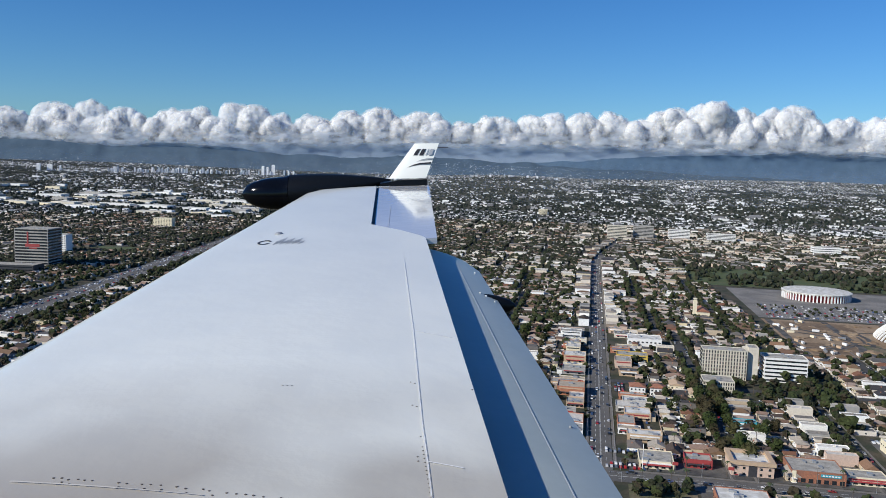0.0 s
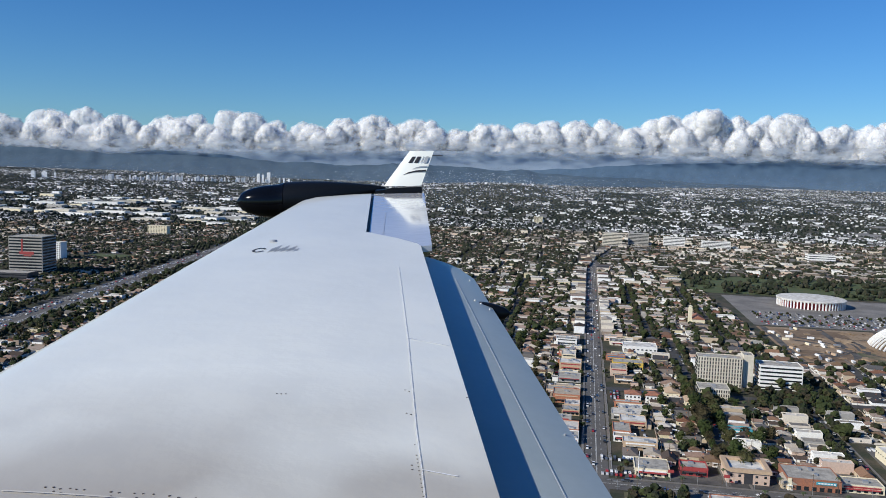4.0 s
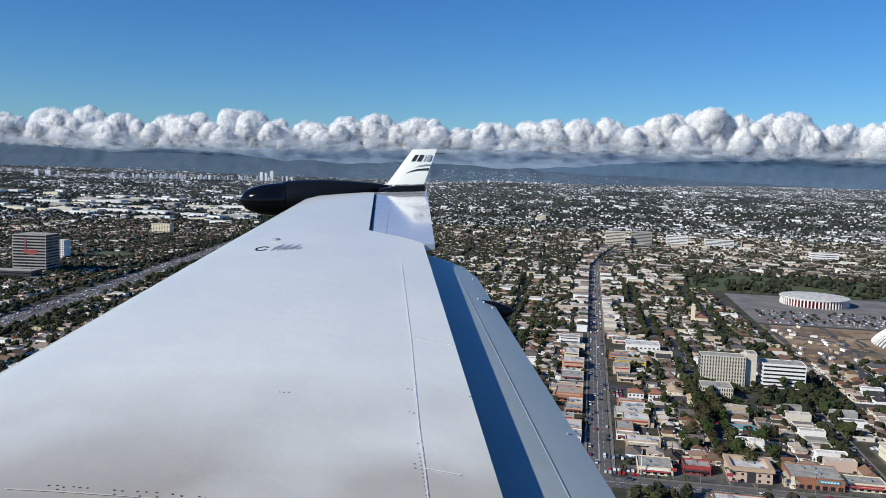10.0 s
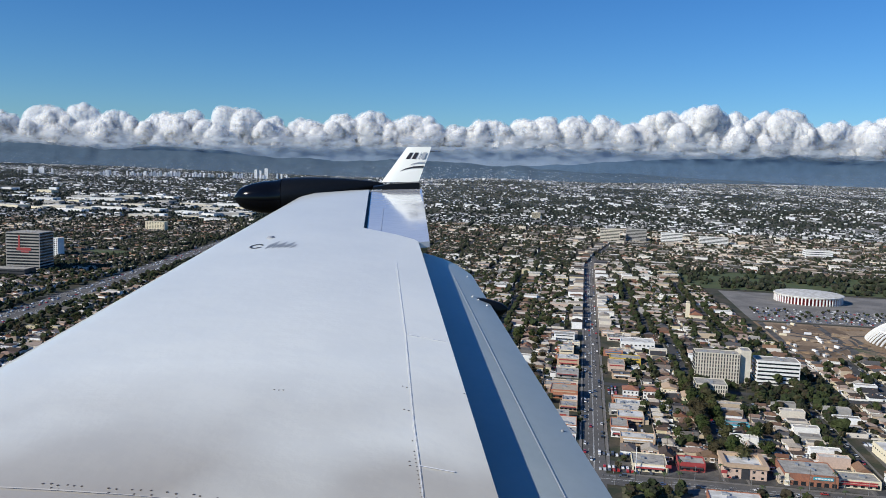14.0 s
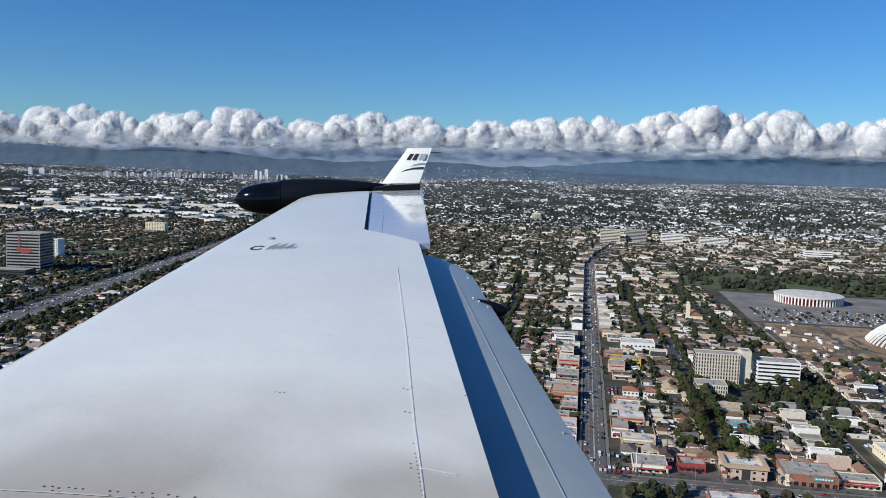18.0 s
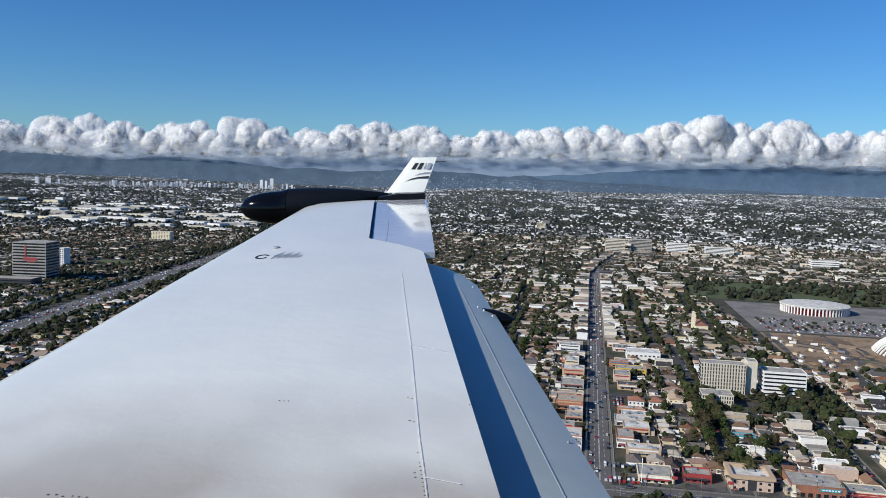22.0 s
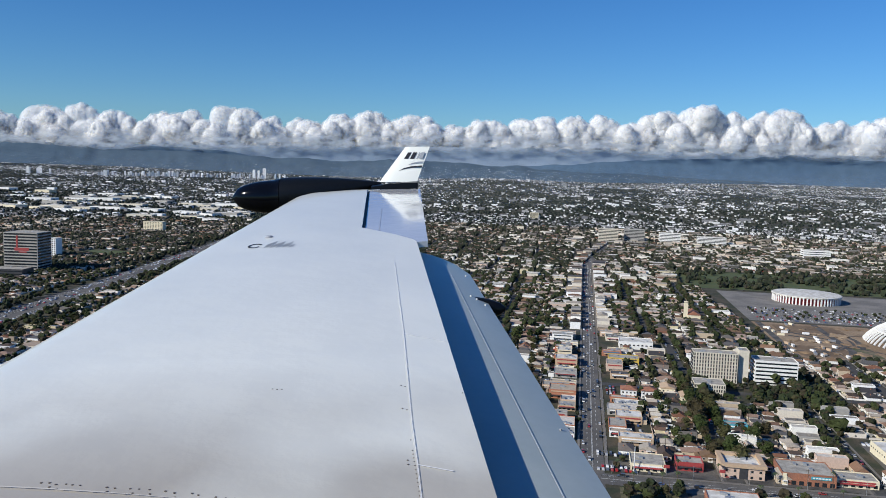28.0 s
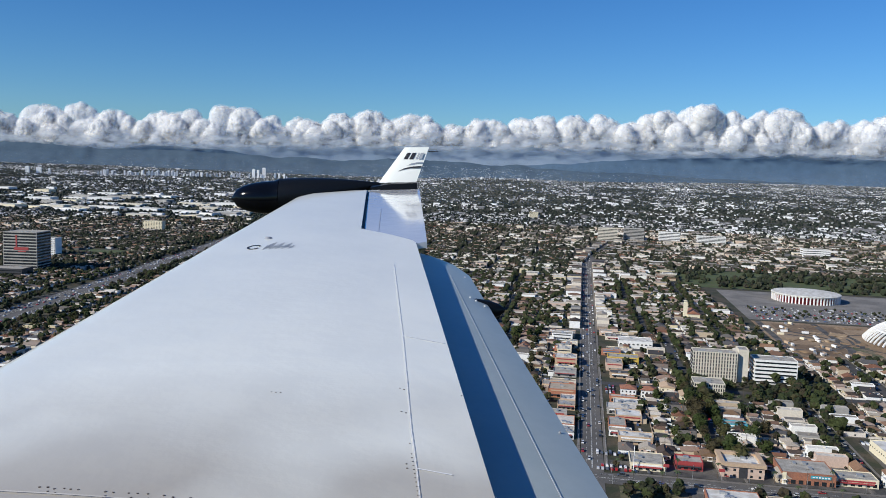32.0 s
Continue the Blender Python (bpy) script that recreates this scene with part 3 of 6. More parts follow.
s = Shape()
n = 26
rim = []
for r in (0.026, 0.038):
    for i in range(n + 1):
        g = math.tau * (0.06 + 0.86 * i / n)
        x, y = -1.015 + r * math.cos(g), 4.575 + 1.5 * r * math.sin(g)
        rim.append((x, y, skin_z(x, y) + 0.002))
s.add(rim, [(i, i + 1, n + 2 + i, n + 1 + i) for i in range(n)])
part("badge_ring", s, M["mark"], wing, "small worn dark ring badge")
for i in range(14):
    s = Shape()
    x = -0.955 + 0.0115 * i
    y0, y1 = 4.50 + 0.02 * (i % 3), 4.61 + 0.03 * ((i * 5) % 4) - 0.004 * i
    s.add([(x, y0, skin_z(x, y0) + 0.002), (x + 0.006, y0, skin_z(x, y0) + 0.002), (x + 0.012, y1, skin_z(x, y1) + 0.002), (x + 0.006, y1, skin_z(x, y1) + 0.002)], [(0, 1, 2, 3)])
    part("badge_bar", s, M["grey_mark"], wing, "faded grey badge bar")
s = Shape()
s.tube(-0.985, 4.82, skin_z(-0.985, 4.82) - 0.002, skin_z(-0.985, 4.82) + 0.009, 0.026, 0.018, 12)
part("fuel_vent_cap", s, M["grey_mark"], wing)
# winglet
wl = Shape()


def wl_ring(k):
    y = 6.93 + 0.16 * k
    s = y / 7.25
    x0, x1 = -0.508 + (-0.277 + 0.508) * k, -0.182 + (-0.066 + 0.182) * k
    z = EYE + (-0.117 + (0.184 + 0.117) * k) * s
    t = 0.016 * (1 - 0.4 * k)
    pr = [(x0, 0), (x0 + 0.03, -0.8), (x0 + 0.3 * (x1 - x0), -1), (x0 + 0.7 * (x1 - x0), -0.7), (x1, -0.15), (x1, 0.15), (x0 + 0.7 * (x1 - x0), 0.7), (x0 + 0.3 * (x1 - x0), 1), (x0 + 0.03, 0.8)]
    return [(x * s, y + t * o, z) for x, o in pr]


wl.loft([wl_ring(k) for k in (0.0, 0.25, 0.5, 0.75, 0.96, 1.0)])
winglet = part("winglet", wl, M["paint"], wing, "white upturned winglet with dark stripes", smooth=True)


def wl_mark(name, pts, mat):
    """A flat mark on the inboard face: along the chord, and up, from 0 to 1."""
    v = []
    for u, k in pts:
        y = 6.93 + 0.16 * k
        s = y / 7.25
        x0, x1 = -0.508 + 0.231 * k, -0.182 + 0.116 * k
        v.append(((x0 + (x1 - x0) * u) * s, y - 0.016 * (1 - 0.4 * k) - 0.0025, EYE + (-0.117 + 0.301 * k) * s))
    s = Shape()
    s.add(v, [tuple(range(len(v)))])
    part(name, s, mat, winglet)


for u0, u1 in ((0.26, 0.40), (0.46, 0.60)):
    wl_mark("sign_bar", [(u0, 0.66), (u1, 0.66), (u1, 0.84), (u0, 0.84)], M["mark"])
for u0, u1 in ((0.68, 0.71), (0.77, 0.90)):
    wl_mark("sign_bar", [(u0, 0.66), (u1, 0.66), (u1, 0.84), (u0, 0.84)], M["grey_mark"])
wl_mark("stripe", [(0.32, 0.31), (0.45, 0.36), (0.65, 0.40), (0.985, 0.42), (0.985, 0.465), (0.65, 0.445), (0.45, 0.395)], M["mark"])
wl_mark("stripe", [(0.50, 0.47), (0.62, 0.51), (0.80, 0.54), (0.985, 0.55), (0.985, 0.58), (0.80, 0.575), (0.62, 0.54)], M["grey_mark"])
s = Shape()
s.add(*slab([(-0.55, 6.845), (-0.40, 6.845), (-0.165, 6.85), (-0.165, 6.95), (-0.55, 6.95)], -0.05, 0.0, lambda x, y: -0.012 - 0.032 * min(1, max(0, (x + 0.50) / 0.12))))
part("winglet_root", s, M["boot"], wing, "dark fairing at the winglet's foot")
s = Shape()
s.loft([[(x, 7.085 + 0.0025 * math.cos(math.tau * i / 6), EYE + 0.142 + 0.0035 * math.sin(math.tau * i / 6)) for i in range(6)] for x in (-0.10, 0.012)])
part("static_wick", s, M["mark"], winglet)
# radar pod at the tip
pod = Shape()
rings = []
for k in range(25):
    f = k / 24
    x = -1.735 + 1.26 * f
    if f < 0.30:
        r = 0.139 * (1 - (1 - f / 0.30) ** 2.3) ** 0.5
    else:
        g = (f - 0.30) / 0.70
        r = 0.139 * (1 - g ** 1.7) + 0.012
    zc = -0.228 + 0.100 * max(0, (f - 0.25) / 0.75) ** 1.15
    rings.append([(x, 7.02 + r * math.cos(math.tau * i / 24), EYE + zc + r * math.sin(math.tau * i / 24)) for i in range(24)])
cut = 8
p1 = Shape()
p1.loft(rings[cut:])
podob = part("radar_pod", p1, M["boot"], wing, "matt black tapering tail of the radar pod", smooth=True)
p2 = Shape()
p2.loft([[(x - 0.0, y, z) for x, y, z in r] for r in rings[:cut]] + [[(x - 0.004, y, z) for x, y, z in rings[cut]]])
part("radome", p2, M["black"], podob, "glossy black rounded radome", smooth=True)

part("root_fairing", Shape().box(-1.9, 0.5, -0.9, 0.3, EYE - 1.22, EYE - 0.9), M["paint"], wing, "white fairing between wing and cabin")
# plain cabin wall round the seat, with the window's opening
cab = Shape()
xs_, ang = [-2.5, -2.0, -1.5, -1.0, -0.6, -0.25, 0.25, 0.6, 1.0, 1.5, 2.0, 2.5], list(range(-186, 175, 12))
ax_y, ax_z = -0.5, EYE - 0.1


def shell(x, g, r):
    return (x, ax_y + r * math.cos(radians(g)), ax_z + r * math.sin(radians(g)))


for x0, x1 in zip(xs_, xs_[1:]):
    for g0 in ang[:-1]:
        if x0 == -0.25 and g0 in (-6, 6):
            continue
        ring = [shell(x, g, r) for r in (0.85, 0.81) for x, g in ((x0, g0), (x1, g0), (x1, g0 + 12), (x0, g0 + 12))]
        cab.add(ring, [(0, 1, 2, 3), (7, 6, 5, 4), (0, 4, 5, 1), (1, 5, 6, 2), (2, 6, 7, 3), (3, 7, 4, 0)])
for x in (-2.5, 2.5):
    cab.loft([[shell(x + o, g, 0.81) for g in ang[:-1]] for o in (-0.02, 0.02)])
cabin = new("cabin_wall", cab.mesh("cabin_wall", M["sealant"], smooth=True))
cabin.matrix_basis = LEAN
tagged(cabin, "plain white cabin wall with a window opening", "cabin wall", kind="structure")

# ---- land, streets ----
gs = Shape()
xs = list(range(-4900, 4901, 100))
yr = list(range(-400, 5001, 100))
gs.add([(x, y, ground_z(x, y)) for y in yr for x in xs],
       [(j * len(xs) + i, j * len(xs) + i + 1, (j + 1) * len(xs) + i + 1, (j + 1) * len(xs) + i) for j in range(len(yr) - 1) for i in range(len(xs) - 1)])
tagged(new("ground", gs.mesh("ground", M["ground"], fix=False)), "lawns, yards and bare earth of the suburb", "ground", kind="structure")
STEP, A0 = 88.0, 14.0
CROSS = [265, 515, 755, 1005, 1265, 1535, 1815, 2100, 2390, 2690, 3000, 3320, 3650, 3990, 4340]
NS = [A0 + STEP * k for k in range(-34, 36)]
# open zones of the grid plan, kept clear of houses: a0, a1, b0, b1
ZONES = {"lawn": (36, 98, 440, 503), "hospital": (100, 206, 722, 838), "works": (206, 300, 562, 634), "dirt": (226, 560, 930, 1150),
         "arena": (226, 560, 1150, 1450), "park": (180, 1000, 1465, 1740), "depot": (-2600, -560, 2300, 2980), "tower": (-1010, -860, 1170, 1330), "field": (-1004, -890, 1490, 1580)}


def zone_of(a, b, m=0.0):
    for k, (a0, a1, b0, b1) in ZONES.items():
        if a0 - m < a < a1 + m and b0 - m < b < b1 + m:
            return k
    return ""


def freeway_a(b):
    return -655 - 0.178 * (b - 838)


rb = random.Random(4)
SHIFT = {b: (0.0 if b < 1000 else rb.uniform(-40, 40)) for b in CROSS}


st, pv, wide, ln = Shape(), Shape(), Shape(), Shape()
for a_ in NS:
    for b0, b1 in zip(CROSS, CROSS[1:]):
        a = a_ + SHIFT[b0]
        if abs(a - A0) < 32 or b0 > 1800 and rb.random() < 0.6:
            continue
        if seen(a, b0, 6) or seen(a, b1, 6):
            z = zone_of(a, (b0 + b1) / 2)
            if z and z != "hospital":
                continue
            ribbon(st, line_pts(a, b0 + 6, a, b1 - 6), 9.5, 0.10)
            if b0 < 1900:
                for sft in (-7.4, 7.4):
                    ribbon(pv, line_pts(a, b0 + 9, a, b1 - 9), 1.6, 0.24, 0.2, sft)
for b in CROSS[2:]:
    pts = [(a, b) for a in NS if seen(a, b, 8) and zone_of(a, b) not in ("dirt", "arena", "park", "depot", "field")]
    run = []
    for p in pts + [None]:
        if run and (p is None or p[0] - run[-1][0] > STEP + 1):
            if len(run) > 1:
                ribbon(st, run, 11.5, 0.12)
            run = []
        if p:
            run.append(p)
ribbon(wide, line_pts(A0, 524, A0, 1700, 40) + [(A0 + 0.00012 * (b - 1700) ** 2 + 0.05 * (b - 1700), b) for b in range(1740, 2300, 40)], 15, 0.14)
ribbon(wide, line_pts(A0, 300, A0, 506), 15, 0.14)
ribbon(wide, line_pts(-520, 515, 520, 515), 19, 0.16)
for b0 in range(530, 1900, 12):
    for sft in (-3.4, 3.4):
        ribbon(ln, [(A0, b0), (A0, b0 + 5)], 0.22, 0.19, 0, sft)
for sft in (-0.25, 0.25):
    ribbon(ln, line_pts(A0, 530, A0, 1900), 0.18, 0.19, 0, sft)
    ribbon(ln, line_pts(-300, 515, 420, 515), 0.18, 0.21, 0, sft)
for a0 in range(-300, 420, 12):
    for sft in (-4.2, 4.2):
        ribbon(ln, [(a0, 515), (a0 + 5, 515)], 0.22, 0.21, 0, sft)
for sft in (-9.2, 9.2):
    ribbon(pv, line_pts(A0, 530, A0, 2000), 2.2, 0.30, 0.2, sft)
for sft in (-12.5, 12.5):
    ribbon(pv, line_pts(-300, 515, -6, 515), 2.6, 0.30, 0.2, sft * 0.9)
    ribbon(pv, line_pts(34, 515, 420, 515), 2.6, 0.30, 0.2, sft * 0.9)
tagged(new("road", st.mesh("road", M["asphalt"], fix=False)), "grey asphalt of the side streets", "road", kind="structure")
tagged(new("boulevard", wide.mesh("boulevard", M["pale_asphalt"], fix=False)), "wide pale worn asphalt boulevards", "road", kind="structure")
tagged(new("pavement", pv.mesh("pavement", M["pavement"], fix=False)), "pale concrete pavements along the streets", "pavement", kind="structure")
tagged(new("road_marking", ln.mesh("road_marking", M["line"], fix=False)), "white lane markings on the boulevards", "road marking", kind="structure")
fw, fl2 = Shape(), Shape()
fpts = [(freeway_a(b), b) for b in range(560, 3000, 60)]
ribbon(fw, fpts, 44, 0.3)
for sft in (-18, -14.4, -10.8, -7.2, 7.2, 10.8, 14.4, 18):
    ribbon(fl2, fpts, 0.3, 0.36, 0, sft)
tagged(new("freeway", fw.mesh("freeway", M["pale_asphalt"], fix=False)), "many-laned concrete freeway with traffic", "freeway", kind="structure")
tagged(new("freeway_marking", fl2.mesh("freeway_marking", M["line"], fix=False)), "white lane lines on the freeway", "road marking", kind="structure")
patch("lawn", 30, 70, 380, 503, M["vacant"], 0.15, "patchy green and brown vacant lot beside the boulevard", "vacant lot")
patch("store_yard", 72, 190, 440, 503, M["pale_asphalt"], 0.12, "worn asphalt car park of a store", "car park")
patch("car_park", 228, 556, 1160, 1448, M["old_asphalt"], 0.15, "grey asphalt car park round the arena", "car park")
patch("building_site", 228, 556, 932, 1150, M["dirt"], 0.15, "brown graded earth of a building site", "building site")
patch("works_yard", 206, 300, 564, 632, M["pale_asphalt"], 0.15, "asphalt yard of the works", "yard")
patch("parkland", 185, 1000, 1470, 1735, M["grass"], 0.15, "green parkland with dark trees", "park")
patch("sports_field", -996, -898, 1500, 1572, M["grass"], 0.2, "green sports field among dark streets", "sports field")
patch("shop_yard", -260, 260, 529, 550, M["lot"], 0.08, "concrete and asphalt yards of the shops", "yard")

# ---- houses: one of each kind first ----


def window_mesh(w, h):
    s = Shape()
    s.box(-w / 2, w / 2, -0.06, 0.05, 0, h)
    return s


def frame_mesh(w, h):
    s = Shape()
    for x0, x1, z0, z1 in ((-w / 2 - .08, -w / 2, -.08, h + .08), (w / 2, w / 2 + .08, -.08, h + .08), (-w / 2, w / 2, -.08, 0), (-w / 2, w / 2, h, h + .08)):
        s.box(x0, x1, -0.10, 0.05, z0, z1)
    return s


WIN = window_mesh(1.6, 1.2).mesh("pane", M["glass"])
WFR = frame_mesh(1.6, 1.2).mesh("window", M["white_wall"])
DOOR = Shape().box(-0.5, 0.5, -0.06, 0.05, 0, 2.05).mesh("door", M["bark"])
GAR = Shape().box(-1.3, 1.3, -0.06, 0.05, 0, 2.1).mesh("garage_door", M["white_wall"])
PORCH = Shape().box(-1.8, 1.8, -2.0, 0, 0, 0.15).box(-1.7, -1.55, -1.9, -1.75, 0.15, 2.5).box(1.55, 1.7, -1.9, -1.75, 0.15, 2.5).box(-1.9, 1.9, -2.1, 0, 2.5, 2.68).mesh("porch", M["white_wall"])
CHIM = Shape().box(-0.4, 0.4, -0.3, 0.3, 0, 1.6).box(-0.46, 0.46, -0.36, 0.36, 1.6, 1.75).mesh("chimney", M["brick"])


def house(kind, label, w, d, h, rise, wing_at=0):
    """A house w wide (x) and d deep (y)."""
    hs = thing("house", pose(0, 0, -500), label, "house", "houses of the suburb")
    wl_, rf = Shape(), Shape()
    wl_.box(-w / 2, w / 2, -d / 2, d / 2, 0, h)
    o = 0.5
    box = (-w / 2 - o, w / 2 + o, -d / 2 - o, d / 2 + o, h + 0.05, h + rise)
    if kind == "gable":
        rf.gable(*box)
        wl_.add([(-w / 2, -d / 2, h), (w / 2, -d / 2, h), (0, -d / 2, h + rise * 0.86), (-w / 2, d / 2, h), (w / 2, d / 2, h), (0, d / 2, h + rise * 0.86)], [(0, 1, 2), (4, 3, 5)])
    elif kind == "hip":
        rf.hip(*box)
    else:
        wl_.box(-w / 2, w / 2, -d / 2, -d / 2 + 0.25, h, h + 0.6).box(-w / 2, w / 2, d / 2 - 0.25, d / 2, h, h + 0.6)
        wl_.box(-w / 2, -w / 2 + 0.25, -d / 2 + .25, d / 2 - .25, h, h + 0.6).box(w / 2 - 0.25, w / 2, -d / 2 + .25, d / 2 - .25, h, h + 0.6)
        rf.box(-w / 2 + .25, w / 2 - .25, -d / 2 + .25, d / 2 - .25, h + 0.002, h + 0.2)
        rf.box(-1.2, 0.4, 0.5, 2.2, h + 0.2, h + 1.1)
    if wing_at:
        x0, x1 = (w / 2 - 0.1, w / 2 + 3.5) if wing_at > 0 else (-w / 2 - 3.5, -w / 2 + 0.1)
        wl_.box(x0, x1, -d / 4, d / 4, 0, h - 0.3)
        rf.hip(x0 - .3, x1 + .4, -d / 4 - .4, d / 4 + .4, h - 0.25, h + rise * 0.5)
    part("wall", wl_, M["wall"], hs)
    part("roof", rf, M["roof"] if kind != "flat" else M["flat"], hs)
    zs = [0.9] + ([3.7] if h > 5 else [])
    for z in zs:
        for x in (-w / 3.2, w / 3.2):
            fr = part("window", WFR, None, hs, at=pose(x, -d / 2, z))
            part("pane", WIN, None, fr)
    fr = part("window", WFR, None, hs, at=pose(-w / 2, 0 if wing_at >= 0 else -d / 3, 0.9, 0, 0, -90))
    part("pane", WIN, None, fr)
    part("door", DOOR, None, hs, at=pose(0.2, -d / 2, 0.02))
    part("porch", PORCH, None, hs, at=pose(0.2, -d / 2 - 0.06, 0))
    if kind != "flat" and h < 5:
        part("chimney", CHIM, None, hs, at=pose(w / 5, d / 5, h + rise * 0.3))
    return hs


protos = [house("hip", "single-storey stucco house with a hipped shingle roof among gardens", 11.6, 15.5, 3.0, 2.6),
          house("gable", "small gabled stucco house with a shingle roof on a narrow lot", 10.4, 14.5, 3.0, 3.0),
          house("hip", "low stucco bungalow with a side wing and hipped roof", 10.2, 15.5, 2.9, 2.5, 1),
          house("gable", "long gabled bungalow with a side wing beside the street", 9.6, 16, 3.0, 2.8, -1),
          house("flat", "flat-roofed two-storey stucco apartment house", 12, 20, 6.1, 0.3),
          house("hip", "two-storey stucco house with a hipped shingle roof", 11, 13, 5.8, 2.6),
          house("flat", "low flat-roofed stucco house on a narrow lot", 12, 16, 3.2, 0.3)]
protos.append(house("gable", "white gabled cottage with a steep shingle roof", 13.5, 9.5, 3.0, 2.9, 1))
protos.append(house("gable", "broad gabled bungalow with a low tiled roof", 14.5, 11, 2.9, 2.6, -1))
garage = thing("garage", pose(0, 0, -500), "small detached garage in a back yard", "garage", "back-yard garages")
part("wall", Shape().box(-3.3, 3.3, -3.8, 3.8, 0, 2.6), M["wall"], garage)
part("roof", Shape().gable(-3.7, 3.7, -4.2, 4.2, 2.65, 4.0), M["roof"], garage)
part("garage_door", GAR, None, garage, at=pose(0, -3.8, 0.02))
back_house = thing("house", pose(0, 0, -500), "small hipped back house behind a bungalow", "house", "houses of the suburb")
part("wall", Shape().box(-4.2, 4.2, -4.2, 4.2, 0, 2.8), M["wall"], back_house)
part("roof", Shape().hip(-4.7, 4.7, -4.7, 4.7, 2.85, 4.5), M["roof"], back_house)
part("door", DOOR, None, back_house, at=pose(1.2, -4.2, 0.02))
part("pane", WIN, None, part("window", WFR, None, back_house, at=pose(-2, -4.2, 0.9)))

# trees


def blob(shape, c, r, rnd, sub=1, squash=0.8, rough=0.35):
    """A lumpy ball of leaves."""
    v, f = BALL[sub]
    off = Vector((rnd.uniform(-50, 50), rnd.uniform(-50, 50), rnd.uniform(-50, 50)))
    out = []
    for p in v:
        k = r * (1 + rough * 2.2 * noise.noise(Vector(p) * 1.7 + off))
        out.append((c[0] + p[0] * k, c[1] + p[1] * k, c[2] + p[2] * k * squash))
    shape.add(out, f)


def ball(sub):
    bm = bmesh.new()
    bmesh.ops.create_icosphere(bm, subdivisions=sub, radius=1)
    v = [tuple(p.co) for p in bm.verts]
    f = [tuple(q.index for q in p.verts) for p in bm.faces]
    bm.free()
    return v, f


BALL = {k: ball(k) for k in (1, 2, 3)}
rt = random.Random(11)


def tree(h, spread, trunk, label, n=9):
    t = thing("tree", pose(0, 0, -500), label, "tree", "broadleaf trees of the suburb")
    ts = Shape()
    ts.tube(0, 0, 0, trunk, 0.28, 0.17, 7)
    for i in range(4):
        g = math.tau * i / 4 + rt.random()
        e = Vector((math.cos(g) * spread * 0.5, math.sin(g) * spread * 0.5, trunk + h * 0.3))
        ts.loft([[(0.12 * math.cos(q), 0.12 * math.sin(q), trunk * 0.85) for q in (0, 2.1, 4.2)], [(e.x + 0.05 * math.cos(q), e.y + 0.05 * math.sin(q), e.z) for q in (0, 2.1, 4.2)]])
    part("trunk", ts, M["bark"], t)
    cs = Shape()
    for i in range(n):
        g, q = rt.uniform(0, math.tau), rt.random() ** 0.6
        z = rt.uniform(trunk * 0.8, h * 0.86)
        k = spread * 0.62 * q * (1 - 0.55 * (z - trunk) / h)
        blob(cs, (math.cos(g) * k, math.sin(g) * k, z), spread * rt.uniform(0.22, 0.42), rt, 2, 0.85, 0.5)
    # loose leaf sprays round the outline
    for i in range(170):
        g, e = rt.uniform(0, math.tau), rt.uniform(-0.3, 1.4)
        k = spread * rt.uniform(0.62, 0.95)
        c = Vector((math.cos(g) * math.cos(e) * k, math.sin(g) * math.cos(e) * k, trunk * 0.9 + (h - trunk) * 0.45 + math.sin(e) * (h - trunk) * 0.55))
        u = Vector((rt.uniform(-1, 1), rt.uniform(-1, 1), rt.uniform(-1, 1))).normalized() * rt.uniform(0.25, 0.5)
        w = u.orthogonal().normalized() * rt.uniform(0.15, 0.35)
        cs.add([c - u, c + w, c + u, c - w], [(0, 1, 2, 3)])
    part("crown", cs, M["foliage"], t, smooth=False)
    return t


trees = [tree(8, 4.0, 2.4, "dark green broadleaf street tree with a dense crown"), tree(11, 5.2, 3.2, "tall dark green tree with an uneven crown", 13),
         tree(6, 3.2, 1.6, "small olive-green garden tree", 7), tree(9, 3.4, 2.5, "upright dark green tree beside a house", 9)]


def palm(h):
    t = thing("palm_tree", pose(0, 0, -500), "tall palm tree with a tuft of fronds", "palm tree", "palm trees")
    part("trunk", Shape().tube(0, 0, 0, h, 0.26, 0.16, 7), M["bark"], t)
    for i in range(13):
        g, s = math.tau * i / 13 + rt.uniform(-.2, .2), Shape()
        L, up = rt.uniform(2.0, 2.8), rt.uniform(0.0, 1.2)
        rows_ = []
        for k in range(5):
            u = k / 4
            r = L * u
            z = h + up * u * 1.4 - 1.9 * u * u
            wd = 0.42 * math.sin(math.pi * (0.12 + 0.82 * u))
            c, s_ = math.cos(g), math.sin(g)
            rows_.append([(c * r - s_ * wd, s_ * r + c * wd, z - 0.12), (c * r, s_ * r, z + 0.06), (c * r + s_ * wd, s_ * r - c * wd, z - 0.12)])
        s.add([p for r_ in rows_ for p in r_], [(j * 3 + i_, j * 3 + i_ + 1, j * 3 + i_ + 4, j * 3 + i_ + 3) for j in range(4) for i_ in range(2)])
        part("frond", s, M["frond"], t)
    return t


palms = [palm(13), palm(9)]

# cars


